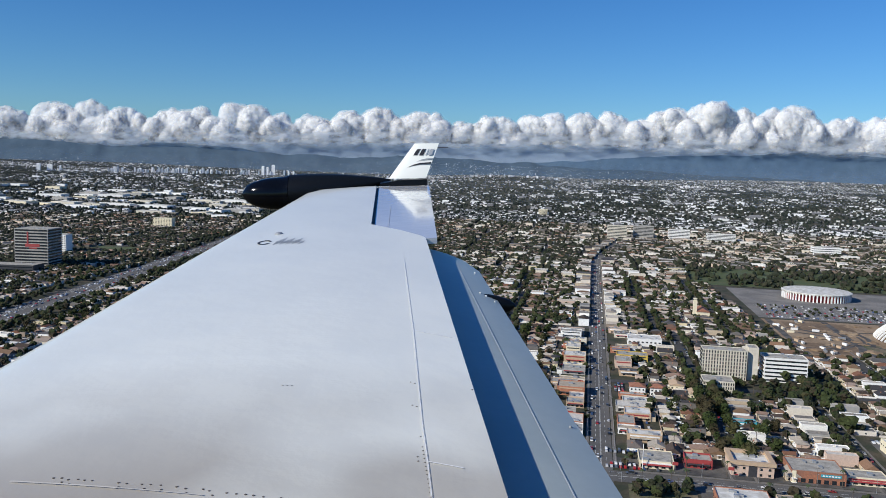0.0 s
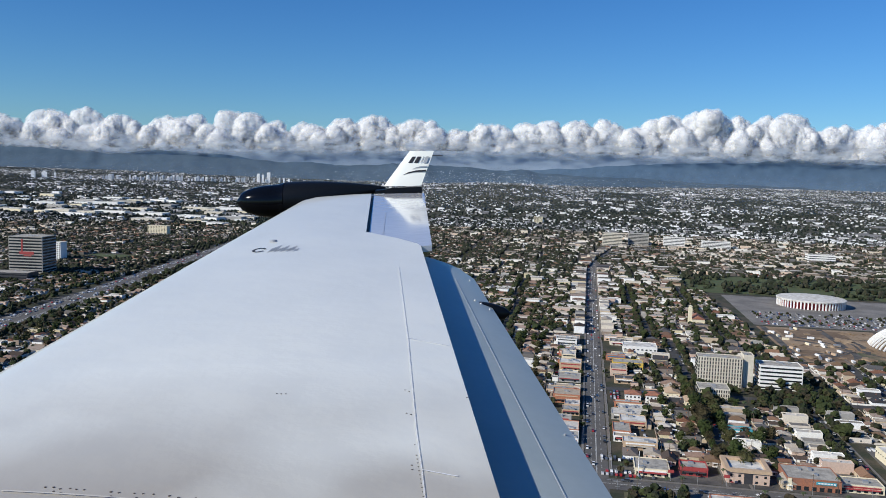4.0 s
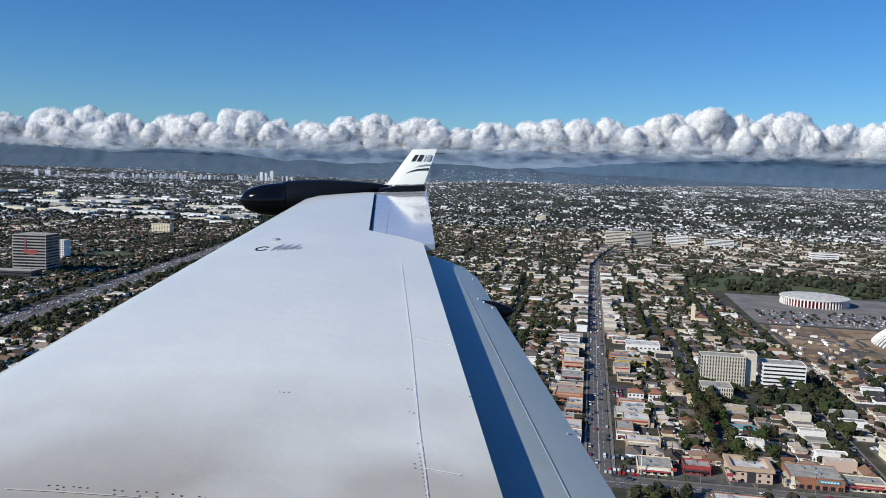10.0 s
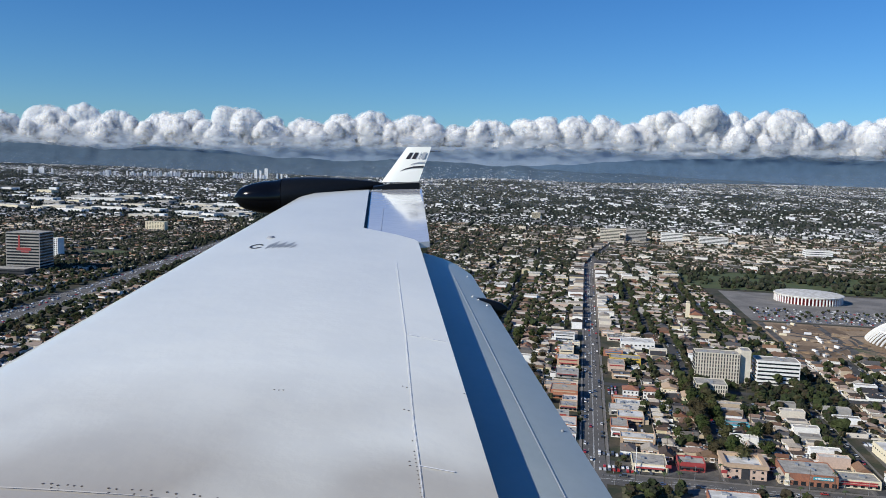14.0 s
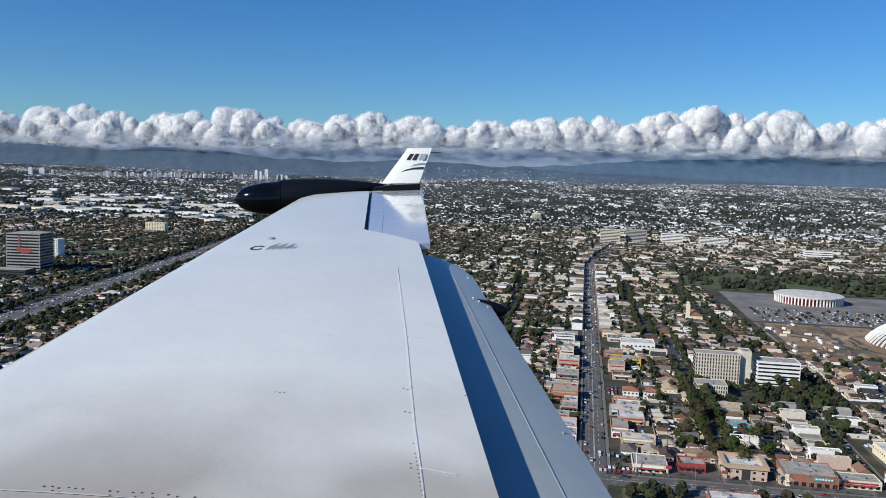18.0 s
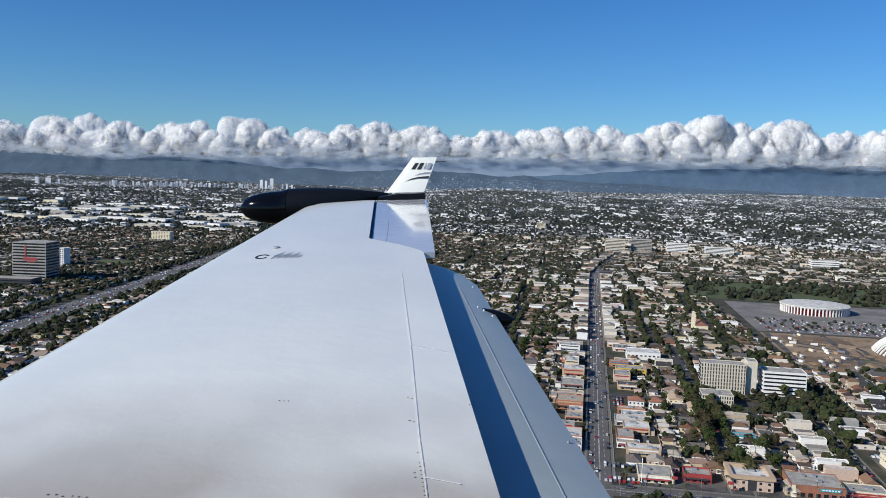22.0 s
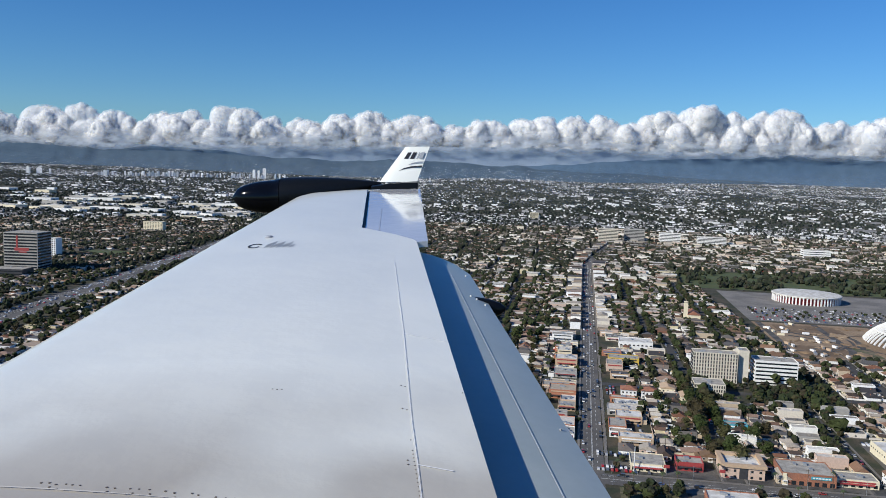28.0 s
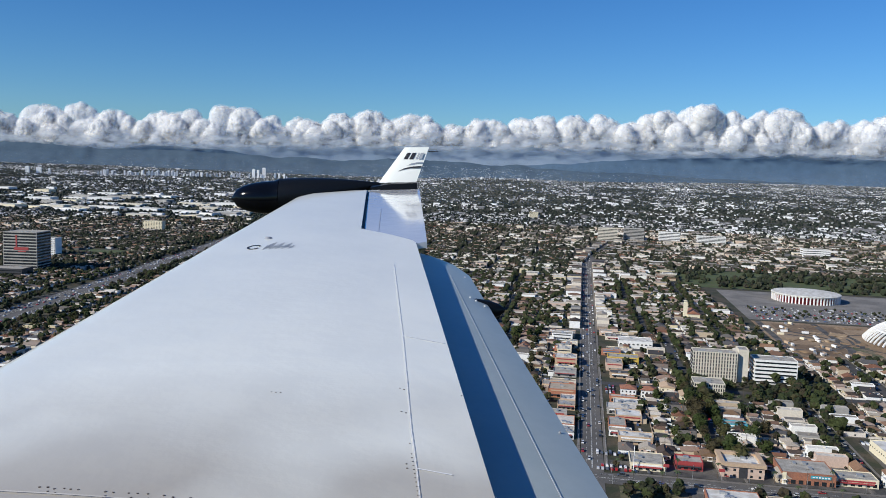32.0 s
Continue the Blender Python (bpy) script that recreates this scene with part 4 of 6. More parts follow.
def car(label, L, W, H, van=False):
    c = thing("car", pose(0, 0, -500), label, "car", "cars of the streets")
    b = Shape()
    hw = W / 2
    prof = [(-L / 2, 0.35), (-L / 2, 0.85), (-L / 2 + 0.25, 0.95), (L / 2 - 1.1, 0.95), (L / 2 - 0.1, 0.78), (L / 2, 0.6), (L / 2, 0.3)]
    b.loft([[(y * k, x, z) for x, z in prof] for y, k in ((-hw, 0.94), (-hw, 1.0), (hw, 1.0), (hw, 0.94))])
    x0, x1 = (-L / 2 + 0.15, L / 2 - 1.5) if van else (-L / 2 + 0.7, L / 2 - 1.5)
    b.add([(-hw * .82, x0 + .45, H - .03), (hw * .82, x0 + .45, H - .03), (hw * .82, x1 - .55, H - .03), (-hw * .82, x1 - .55, H - .03),
           (-hw * .82, x0 + .45, H), (hw * .82, x0 + .45, H), (hw * .82, x1 - .55, H), (-hw * .82, x1 - .55, H)],
          [(4, 5, 6, 7), (0, 1, 5, 4), (1, 2, 6, 5), (2, 3, 7, 6), (3, 0, 4, 7)])
    part("body", b, M["car"], c)
    g = Shape()
    g.loft([[(-hw * .95, x0, 0.94), (hw * .95, x0, 0.94), (hw * .95, x1, 0.94), (-hw * .95, x1, 0.94)],
            [(-hw * .81, x0 + .45, H - .03), (hw * .81, x0 + .45, H - .03), (hw * .81, x1 - .55, H - .03), (-hw * .81, x1 - .55, H - .03)]])
    part("cabin_glass", g, M["glass"], c)
    w = Shape()
    w.loft([[(x, 0.32 * math.cos(math.tau * i / 10), 0.32 + 0.32 * math.sin(math.tau * i / 10)) for i in range(10)] for x in (-0.1, 0.1)])
    wm = w.mesh("wheel", M["tyre"])
    for x in (-hw + 0.1, hw - 0.1):
        for y in (-L * 0.31, L * 0.31):
            part("wheel", wm, None, c, at=pose(x, y, 0))
    return c


cars = [car("parked saloon car with dark windows", 4.6, 1.8, 1.45), car("compact sport utility vehicle in the street", 4.5, 1.85, 1.7, True), car("pale delivery van in the street", 5.4, 2.0, 2.1, True)]
used = set()


def put(proto, m):
    """The first call moves the prototype itself, the next ones copy it."""
    if proto.name in used:
        return copy_thing(proto, m)
    used.add(proto.name)
    proto.matrix_basis = m
    return proto

# ---- buildings with storeys ----


def building(name, label, m, w, d, h, wall, roof, floors=1, bays=4, win=(1.8, 1.3), sides="sw", band=False, category="building", units=2, parapet=0.7, sill=0.9, seed=1, group=""):
    """A flat-roofed block: walls with a parapet, roof, rooftop units, and its windows one by one."""
    rn = random.Random(seed)
    b = thing(name, m, label, category, group)
    s = Shape().box(-w / 2, w / 2, -d / 2, d / 2, 0, h)
    t = 0.3
    s.box(-w / 2, w / 2, -d / 2, -d / 2 + t, h, h + parapet).box(-w / 2, w / 2, d / 2 - t, d / 2, h, h + parapet)
    s.box(-w / 2, -w / 2 + t, -d / 2 + t, d / 2 - t, h, h + parapet).box(w / 2 - t, w / 2, -d / 2 + t, d / 2 - t, h, h + parapet)
    part("wall", s, wall, b)
    part("roof", Shape().box(-w / 2 + t, w / 2 - t, -d / 2 + t, d / 2 - t, h + 0.01, h + 0.15), roof, b)
    for i in range(units):
        x, y = rn.uniform(-w * .35, w * .35), rn.uniform(-d * .35, d * .35)
        a, c, e = rn.uniform(0.8, 2.0), rn.uniform(0.8, 1.6), rn.uniform(0.8, 1.5)
        u = Shape().box(x - a, x + a, y - c, y + c, h + .15, h + .15 + e).box(x - a * .6, x + a * .6, y - c * .6, y + c * .6, h + .15 + e, h + .3 + e)
        part("rooftop_unit", u, M["steel"], b)
    if name in ("shop", "corner_shop") and "s" in sides:
        part("sign_band", Shape().box(-w * 0.42, w * 0.42, -d / 2 - 0.25, -d / 2 - 0.02, h - 1.3, h - 0.35), M[rn.choice(("white_wall", "tan", "cream", "dark", "red", "white_wall", "blue"))], b)
        part("awning", Shape().add([(-w * .4, -d / 2, 3.1), (w * .4, -d / 2, 3.1), (w * .4, -d / 2 - 1.3, 2.6), (-w * .4, -d / 2 - 1.3, 2.6), (-w * .4, -d / 2, 3.0), (w * .4, -d / 2, 3.0), (w * .4, -d / 2 - 1.3, 2.5), (-w * .4, -d / 2 - 1.3, 2.5)],
             [(0, 1, 2, 3), (7, 6, 5, 4), (3, 2, 6, 7), (0, 3, 7, 4), (1, 5, 6, 2)]), M[rn.choice(("dark", "tan", "dark", "red", "grey_roof"))], b)
    fh = h / floors
    for side in sides:
        L = w if side in "sn" else d
        turn = {"s": 0, "e": 90, "n": 180, "w": -90}[side]
        off = (d if side in "sn" else w) / 2
        if band:
            me = Shape().box(-L / 2 + 0.8, L / 2 - 0.8, -0.05, 0.05, 0, win[1]).mesh("window_band", M["glass"])
        else:
            me = Shape().box(-win[0] / 2, win[0] / 2, -0.05, 0.06, 0, win[1]).box(-win[0] / 2 - .1, win[0] / 2 + .1, -0.14, 0.02, -0.12, -0.005).mesh("window", M["glass"])
        for f in range(floors):
            z = f * fh + sill
            if band:
                part("window_band", me, None, b, at=pose(0, 0, 0, 0, 0, turn) @ pose(0, -off, z))
                continue
            for i in range(bays):
                part("window", me, None, b, at=pose(0, 0, 0, 0, 0, turn) @ pose((i + 0.5) / bays * L - L / 2, -off, z))
    return b


B = building
# along the cross boulevard
B("corner_shop", "white corner shop with a grey flat roof on the boulevard", spot(-28, 546), 24, 20, 5.5, M["white_wall"], M["grey_roof"], 1, 5, (2.6, 2.2), "sw", seed=2)
B("shop", "low cream shop with a gravel roof on the boulevard", spot(49, 545), 22, 22, 4.6, M["cream"], M["grey_roof"], 1, 5, (2.4, 2.0), "sw", seed=3)
B("shop", "red-painted burger shop with white signs beside the boulevard", spot(76, 549), 17, 14, 4.8, M["red"], M["grey_roof"], 1, 4, (2.4, 2.0), "sw", seed=4, parapet=1.2)
mo = B("medical_building", "tan two-storey office building with a brown mansard roof", spot(108, 548), 26, 24, 7.5, M["pink"], M["white_roof"], 2, 5, (1.6, 1.4), "s", seed=5, units=3, parapet=0.3)
s = Shape()
for x0, x1, y0, y1 in ((-14, 14, -13, -10), (-14, 14, 10, 13), (-14, -11, -10, 10), (11, 14, -10, 10)):
    s.box(x0, x1, y0, y1, 7.4, 9.6)
part("mansard", s, M["tan"], mo, "brown shingled mansard band")
part("entrance", Shape().box(-2.5, 2.5, -12.3, -11.9, 0, 7.0), M["dark"], mo, "dark recessed entrance bay")
B("shop", "long low white shop with red trim on the boulevard", spot(-64, 544), 30, 18, 4.5, M["white_wall"], M["grey_roof"], 1, 6, (2.4, 2.0), "sw", seed=6)
for a, lab, wl_m, dd in ((-92, "pale yellow shop with an orange tiled roof", "cream", 14), (-118, "brick workshop with a flat roof", "brick", 20)):
    b = B("shop", lab + " on the boulevard", spot(a, 546), 20, dd, 6.0, M[wl_m], M["grey_roof"], 1, 5, (1.6, 1.4), "sw", seed=int(a) + 400)
    if wl_m == "cream":
        part("tiled_roof", Shape().hip(-10.6, 10.6, -7.6, 7.6, 6.8, 9.6), M["terracotta"], b, "orange terracotta hipped roof")
ho = B("motel", "four-storey cream motel with orange balcony bays", spot(-150, 552), 34, 16, 12.5, M["cream"], M["white_roof"], 4, 8, (1.5, 1.4), "sw", seed=9)
for x in (-11, -3.5, 4, 11):
    part("balcony_bay", Shape().box(x - 1.2, x + 1.2, -8.5, -7.95, 0.5, 12.0), M["terracotta"], ho, "orange balcony bay")
B("shop", "long cream shop row with a patched grey roof", spot(176, 545), 26, 15, 4.8, M["cream"], M["grey_roof"], 1, 6, (2.4, 2.0), "sw", seed=201)
B("shop", "small white shop with a flat roof on the boulevard", spot(200, 543), 12, 12, 4.4, M["white_wall"], M["white_roof"], 1, 3, (2.2, 2.0), "sw", seed=202)
so = B("store", "red-sided store with a pale flat roof and many roof units", spot(94, 481), 30, 34, 5.2, M["terracotta"], M["white_roof"], 1, 6, (2.2, 1.8), "sw", seed=205, units=9, category="shop")
part("canopy", Shape().box(-15.4, 15.4, 17.0, 19.2, 3.4, 3.8), M["white_wall"], so, "white canopy over the shop front")
B("corner_shop", "bright blue tyre shop with a grey flat roof", spot(196, 493), 13, 10, 5.0, M["blue"], M["grey_roof"], 1, 3, (2.4, 2.2), "nw", seed=206, units=1)
pe = B("shop", "peach two-storey shop building with a bright red tiled roof", spot(222, 546), 20, 13, 6.4, M["pink"], M["grey_roof"], 2, 6, (1.4, 1.2), "sw", seed=207, units=0)
part("tiled_roof", Shape().hip(-10.6, 10.6, -7.1, 7.1, 7.2, 9.8), M["terracotta"], pe, "bright red tiled hipped roof")
B("shop", "small red shop with a white flat roof south of the crossing", spot(-12, 492), 16, 12, 4.6, M["red"], M["white_roof"], 1, 4, (2.2, 1.8), "ne", seed=209, units=2)
# bleachers by the sports field
bl = thing("bleachers", spot(-947, 1497), "grey steel bleachers beside the sports field", "bleachers")
for k in range(6):
    part("bench", Shape().box(-22, 22, -1 - 0.9 * k, -0.2 - 0.9 * k, 0, 0.5 + 0.45 * k), M["steel"], bl)
bw = B("store", "orange brick store with a mottled grey roof and a green sign", spot(147, 547), 32, 26, 7.0, M["terracotta"], M["grey_roof"], 1, 7, (2.8, 2.4), "s", seed=208, units=3, category="shop", sill=0.4)
part("sign_panel", Shape().box(1, 13, -13.3, -13.02, 4.6, 6.4), M["teal"], bw, "long green sign panel")
for x in range(6):
    part("sign_bar", Shape().box(2 + 1.8 * x, 3.3 + 1.8 * x, -13.42, -13.31, 5.1, 5.9), M["white_wall"], bw)
part("cream_pier", Shape().box(-15.9, -13.5, -13.5, -13.02, 0, 7.4), M["cream"], bw)
# white works with annexes
B("warehouse", "large white flat-roofed warehouse in an asphalt yard", spot(228, 600, 3), 38, 34, 7.5, M["cream"], M["white_roof"], 1, 9, (1.2, 0.8), "sw", seed=12, units=5, sill=4.5)
for i in range(3):
    for j in range(2):
        B("shed", "long low pale shed in a row", spot(258 + 17 * i, 586 + 26 * j, 3), 14, 22, 4.2, M["cream"], M["white_roof"] if (i + j) % 2 else M["grey_roof"], 1, 5, (1.2, 1.0), "s", seed=20 + i, units=1, group="works sheds")
# hospital group
B("hospital", "pale limestone eight-storey hospital block with a grid of fins", spot(128, 800), 40, 17, 27, M["limestone"], M["grey_roof"], 8, 16, (1.1, 2.3), "sw", seed=31, units=4)
B("stair_tower", "plain limestone stair tower joined to the hospital", spot(154, 804), 9, 16, 30, M["limestone"], M["grey_roof"], 1, 1, (0.8, 0.8), "", seed=32, units=1)
B("clinic", "white six-storey clinic with long window bands", spot(183, 806), 38, 22, 22, M["white_wall"], M["grey_roof"], 6, 1, (1, 1.5), "sw", True, seed=33, units=4)
B("pavilion", "pale limestone three-storey pavilion with close fins on its walls", spot(116, 748), 26, 22, 10.5, M["limestone"], M["grey_roof"], 3, 13, (1.0, 2.2), "sw", seed=34, units=3)
for a, b, lab in ((80, 736, "cream gabled apartment house behind garden walls"), (94, 712, "white gabled apartment house behind garden walls")):
    x = B("apartment_house", lab, spot(a, b), 12, 16, 6.2, M["cream"], M["grey_roof"], 2, 3, (1.3, 1.2), "sw", seed=int(a), units=0)
    part("pitched_roof", Shape().gable(-6.6, 6.6, -8.6, 8.6, 6.9, 9.0), M["tan"], x, "tan shingled gable roof")
for i in range(2):
    x = B("apartment_house", "white apartment house with a bright red tiled roof", spot(46 + 17 * i, 720), 13, 12, 6.0, M["white_wall"], M["grey_roof"], 2, 4, (1.3, 1.2), "sw", seed=60 + i, units=0, group="red-roofed houses")
    part("tiled_roof", Shape().hip(-7.2, 7.2, -6.7, 6.7, 6.8, 9.4), M["terracotta"], x, "bright red tiled hipped roof")
# yellow shop and long halls on the boulevard
B("shop", "bright yellow two-storey shop with dark doors on the boulevard", spot(47, 843), 30, 18, 7.0, M["yellow"], M["grey_roof"], 1, 6, (3.0, 3.2), "s", seed=70, sill=0.3)
B("hall", "long white hall with a ribbed white roof", spot(64, 930), 36, 26, 7.5, M["white_wall"], M["white_roof"], 1, 8, (2.2, 1.2), "sw", seed=71, sill=4)
rs = random.Random(77)
shop_cols = ("limestone", "tan", "concrete", "white_wall", "brick", "pink", "cream", "concrete", "tan")
SHOPS = [(49, 545), (54, 720), (47, 843), (64, 930)]
for side in (-1, 1):
    b = 585
    while b < 990:
        dd = rs.uniform(8, 24)
        ww = rs.uniform(11, 26)
        ctr = A0 + side * (12.5 + rs.choice((0, 0, 3, 6)) + ww / 2)
        if min(abs(b + dd / 2 - q) for q in (755, 1005)) > dd / 2 + 8 and all(abs(b + dd / 2 - q) > dd / 2 + 14 or side < 0 for p, q in SHOPS):
            c = rs.choice(shop_cols)
            near = b < 700
            B("shop", {"white_wall": "white", "limestone": "beige", "concrete": "grey", "cream": "cream", "tan": "tan", "brick": "brick", "pink": "pinkish"}[c] + " flat-roofed shop building on the boulevard", spot(ctr, b + dd / 2), ww, dd - 1.5, rs.choice((3.9, 4.5, 5.2, 7.0)), M[c],
              M[rs.choice(("white_roof", "grey_roof", "grey_roof", "flat", "flat"))], 1, 4 if near else 2, (2.2, 1.8), "sw" if near else "s", seed=int(b), units=rs.randint(1, 4), group="shops on the boulevard")
        b += dd + (rs.uniform(6, 18) if rs.random() < 0.35 else 1)
B("shop", "teal two-storey house among the bungalows", spot(120, 640), 18, 9, 5.6, M["teal"], M["grey_roof"], 2, 5, (1.4, 1.2), "sw", seed=88, units=1, category="house")
# church with a tower
ch = B("church", "cream church hall with a square bell tower", spot(150, 1130), 16, 30, 9, M["cream"], M["grey_roof"], 1, 4, (1.2, 3.5), "sw", seed=80, units=0, category="church")
part("pitched_roof", Shape().gable(-8.6, 8.6, -15.6, 15.6, 9.7, 14), M["terracotta"], ch)
part("bell_tower", Shape().box(-13, -8.2, -13, -8, 0, 24).box(-12.4, -8.8, -12.4, -8.6, 24, 26).hip(-13.3, -7.9, -13.3, -7.7, 26.1, 27.4), M["cream"], ch, "square cream bell tower")
# mid-rise offices far along the boulevard
for i, (x, y, w, d, h, mt, fl_, lab) in enumerate(((470, 2260, 52, 26, 36, "limestone", 9, "beige nine-storey office slab with window bands"), (545, 2275, 54, 26, 35, "concrete", 9, "grey nine-storey office slab"),
                                                 (640, 2265, 56, 24, 28, "white_wall", 7, "white seven-storey office block"), (745, 2235, 74, 26, 22, "white_wall", 6, "long white six-storey hospital with a row of windows"),
                                                 (915, 1985, 62, 30, 20, "white_wall", 4, "white windowless store building with a dark side"), (340, 2880, 30, 20, 22, "cream", 6, "cream six-storey office block"))):
    B("office_block", lab, pose(x, y, ground_z(x, y) - 0.5, 0, 0, -10), w, d, h, M[mt], M["grey_roof"], fl_, 1, (1, 1.6), "sw", True, seed=90 + i, units=3, group="mid-rise offices")
# arena
ar = thing("arena", spot(352, 1372), "round arena with white columns before red walls", "arena")
part("wall", Shape().tube(0, 0, 0, 11, 46, 46, 64), M["red"], ar, "red drum wall")
rf = Shape()
rf.loft([[(r * math.cos(math.tau * i / 64), r * math.sin(math.tau * i / 64), z) for i in range(64)] for r, z in ((47, 10.6), (51, 11), (51.5, 12.4), (50, 13.2), (34, 14), (10, 14.5))])
part("roof", rf, M["white_roof"], ar, "shallow pale grey roof disc")
col = Shape().box(-0.9, 0.9, -0.8, 0.8, 0, 11).box(-1.3, 1.3, -1.1, 1.1, 10, 10.9).mesh("column", M["white_wall"])
for i in range(60):
    g = math.tau * i / 60
    part("column", col, None, ar, at=pose(49.4 * math.cos(g), 49.4 * math.sin(g), 0, 0, 0, math.degrees(g) + 90))
tt = thing("event_tent", spot(448, 1240), "white event tent beside the arena", "tent")
part("canopy", Shape().gable(-14, 14, -10, 10, 4, 9), M["white_roof"], tt)
part("tent_wall", Shape().box(-13.6, 13.6, -9.6, 9.6, 0, 4), M["white_wall"], tt)
# stadium under construction: white ribs leaning over a ring
sd = thing("stadium", spot(424, 1035), "unfinished stadium with a curved white steel lattice", "stadium")
rib = Shape()
prev = None
for k in range(9):
    u = k / 8
    x, z = 88 - 50 * u ** 1.25, 3 + 23 * math.sin(u * 1.75)
    if prev:
        for o in (-0.7, 0.7):
            rib.loft([[(px + dx, o + dy, pz + dx) for dx, dy in ((-.5, -.35), (.5, -.35), (.5, .35), (-.5, .35))] for px, pz in (prev, (x, z))])
    prev = (x, z)
ribm = rib.mesh("rib", M["white_wall"])
for i in range(44):
    part("rib", ribm, None, sd, at=pose(0, 0, 0, 0, 0, 84 + i * 5.2))
for u in (0.35, 0.55, 0.75, 1.0):
    x, z = 88 - 50 * u ** 1.25, 3 + 23 * math.sin(u * 1.75)
    s = Shape()
    s.loft([[((x + dx) * math.cos(radians(90 + g)), (x + dx) * math.sin(radians(90 + g)), z + dz) for dx, dz in ((-.6, -.6), (.6, -.6), (.6, .6), (-.6, .6))] for g in range(0, 222, 6)])
    part("ring_beam", s, M["white_wall"], sd)
s = Shape()
s.loft([[((r) * math.cos(radians(90 + g)), r * math.sin(radians(90 + g)), z) for r, z in ((50, 0), (66, 0), (66, 13), (50, 4))] for g in range(0, 222, 6)])
part("stand", s, M["pavement"], sd, "bare concrete stand")
rq = random.Random(44)
mounds, tracks, bays = Shape(), Shape(), Shape()
for k in range(70):
    a, b = rq.uniform(236, 480), rq.uniform(940, 1140)
    if math.hypot(a - 424, b - 1035) > 96:
        x, y = plan(a, b)
        blob(mounds, (x, y, 0), rq.uniform(2, 9), rq, 2, 0.22, 0.5)
for k in range(16):
    a, b = rq.uniform(236, 330), rq.uniform(940, 1130)
    g = rq.choice((0.1, 1.5, 0.8, 2.4))
    L = rq.uniform(40, 110)
    pts = [(a + math.cos(g + 0.004 * t) * t, b + math.sin(g + 0.004 * t) * t) for t in np.linspace(-L / 2, L / 2, 9)]
    if all(230 < p[0] < 550 and 935 < p[1] < 1146 for p in pts):
        ribbon(tracks, pts, rq.uniform(3, 6), 0.2 + 0.01 * k)
for j in range(7):
    for k in range(70):
        ribbon(bays, [(242 + 2.7 * k, 1168 + 17 * j), (242 + 2.7 * k, 1173 + 17 * j)], 0.2, 0.2)
tagged(new("earth_mounds", mounds.mesh("earth_mounds", M["dirt"], smooth=True, fix=False)), "heaps of brown earth on the building site", "earth heaps", kind="stuff")
tagged(new("site_track", tracks.mesh("site_track", M["lot"], fix=False)), "pale wheel tracks over the building site", "track", kind="structure")
tagged(new("parking_lines", bays.mesh("parking_lines", M["line"], fix=False)), "white parking bay lines by the arena", "road marking", kind="structure")
for k in range(26):
    a, b = rq.uniform(236, 300), rq.uniform(940, 1140)
    c = thing("site_container", spot(a, b, rq.choice((0, 90, 20)), 0.15), "long pale steel container on the building site", "container", "site containers")
    part("box", Shape().box(-1.2, 1.2, -4, 4, 0.1, 2.6), M[rq.choice(("white_wall", "cream", "tan", "white_wall", "steel"))], c)
    part("door", Shape().box(-1.1, -0.03, -4.06, -4.0, 0.2, 2.5), M["steel"], c)
    part("door", Shape().box(0.03, 1.1, -4.06, -4.0, 0.2, 2.5), M["steel"], c)
for k, (a0, a1, b0, b1, m) in enumerate(((244, 300, 940, 1000, "umber"), (246, 322, 1012, 1070, "dirt"), (250, 330, 1084, 1136, "umber"), (308, 330, 944, 1004, "vacant"))):
    patch("graded_field", a0, a1, b0, b1, M[m], 0.19 + 0.004 * k, "freshly graded brown field of the building site", "earth")
for k in range(3):
    patch("site_road", 232 + 70 * k, 240 + 70 * k, 934, 1148, M["lot"], 0.22 + 0.01 * k, "pale haul road over the building site", "track")
# dark glass tower beside the freeway
tw = B("office_tower", "grey thirteen-storey tower with dark window bands and a red wall sign", spot(-905, 1240, 8), 56, 46, 64, M["concrete"], M["grey_roof"], 13, 1, (1, 2.7), "swe", True, seed=101, units=5, category="tower", sill=1.6)
part("wall_sign", Shape().box(-7, -4.5, -23.5, -23.1, 40, 60).box(-10, 14, -23.5, -23.1, 35, 40).box(-3, 10, -23.5, -23.1, 32, 34), M["red"], tw, "large red sign on the upper storeys")
B("parking_deck", "low dark parking deck at the foot of a tower", spot(-900, 1165, 8), 90, 34, 13, M["dark"], M["grey_roof"], 3, 1, (1, 1.4), "sw", True, seed=104, units=2, category="parking deck")
B("office_tower", "white ten-storey office tower beside the freeway", spot(-985, 1420, 4), 26, 22, 36, M["white_wall"], M["grey_roof"], 10, 6, (2, 1.8), "sw", seed=102, category="tower")
B("apartment_house", "cream seven-storey block among warehouses", spot(-1100, 2010, 4), 52, 20, 24, M["cream"], M["grey_roof"], 7, 12, (1.8, 1.6), "s", seed=103)
# warehouse district
rw = random.Random(5)
for i in range(74):
    a, b = rw.uniform(-2250, -640), rw.uniform(2320, 2960)
    if abs(a - freeway_a(b)) < 60 or not seen(a, b, 3):
        continue
    w, d = rw.uniform(40, 110), rw.uniform(30, 60)
    B("warehouse", "large pale flat-roofed warehouse in an industrial district", spot(a, b, rw.choice((0, 0, 6, -12))), w, d, rw.uniform(6, 10), M[rw.choice(("white_wall", "white_wall", "concrete", "cream", "limestone"))],
      M[rw.choice(("white_roof", "white_roof", "white_roof", "grey_roof", "flat"))], 1, 1, (6, 3), "s", seed=i, units=3, group="warehouses", sill=0.2)

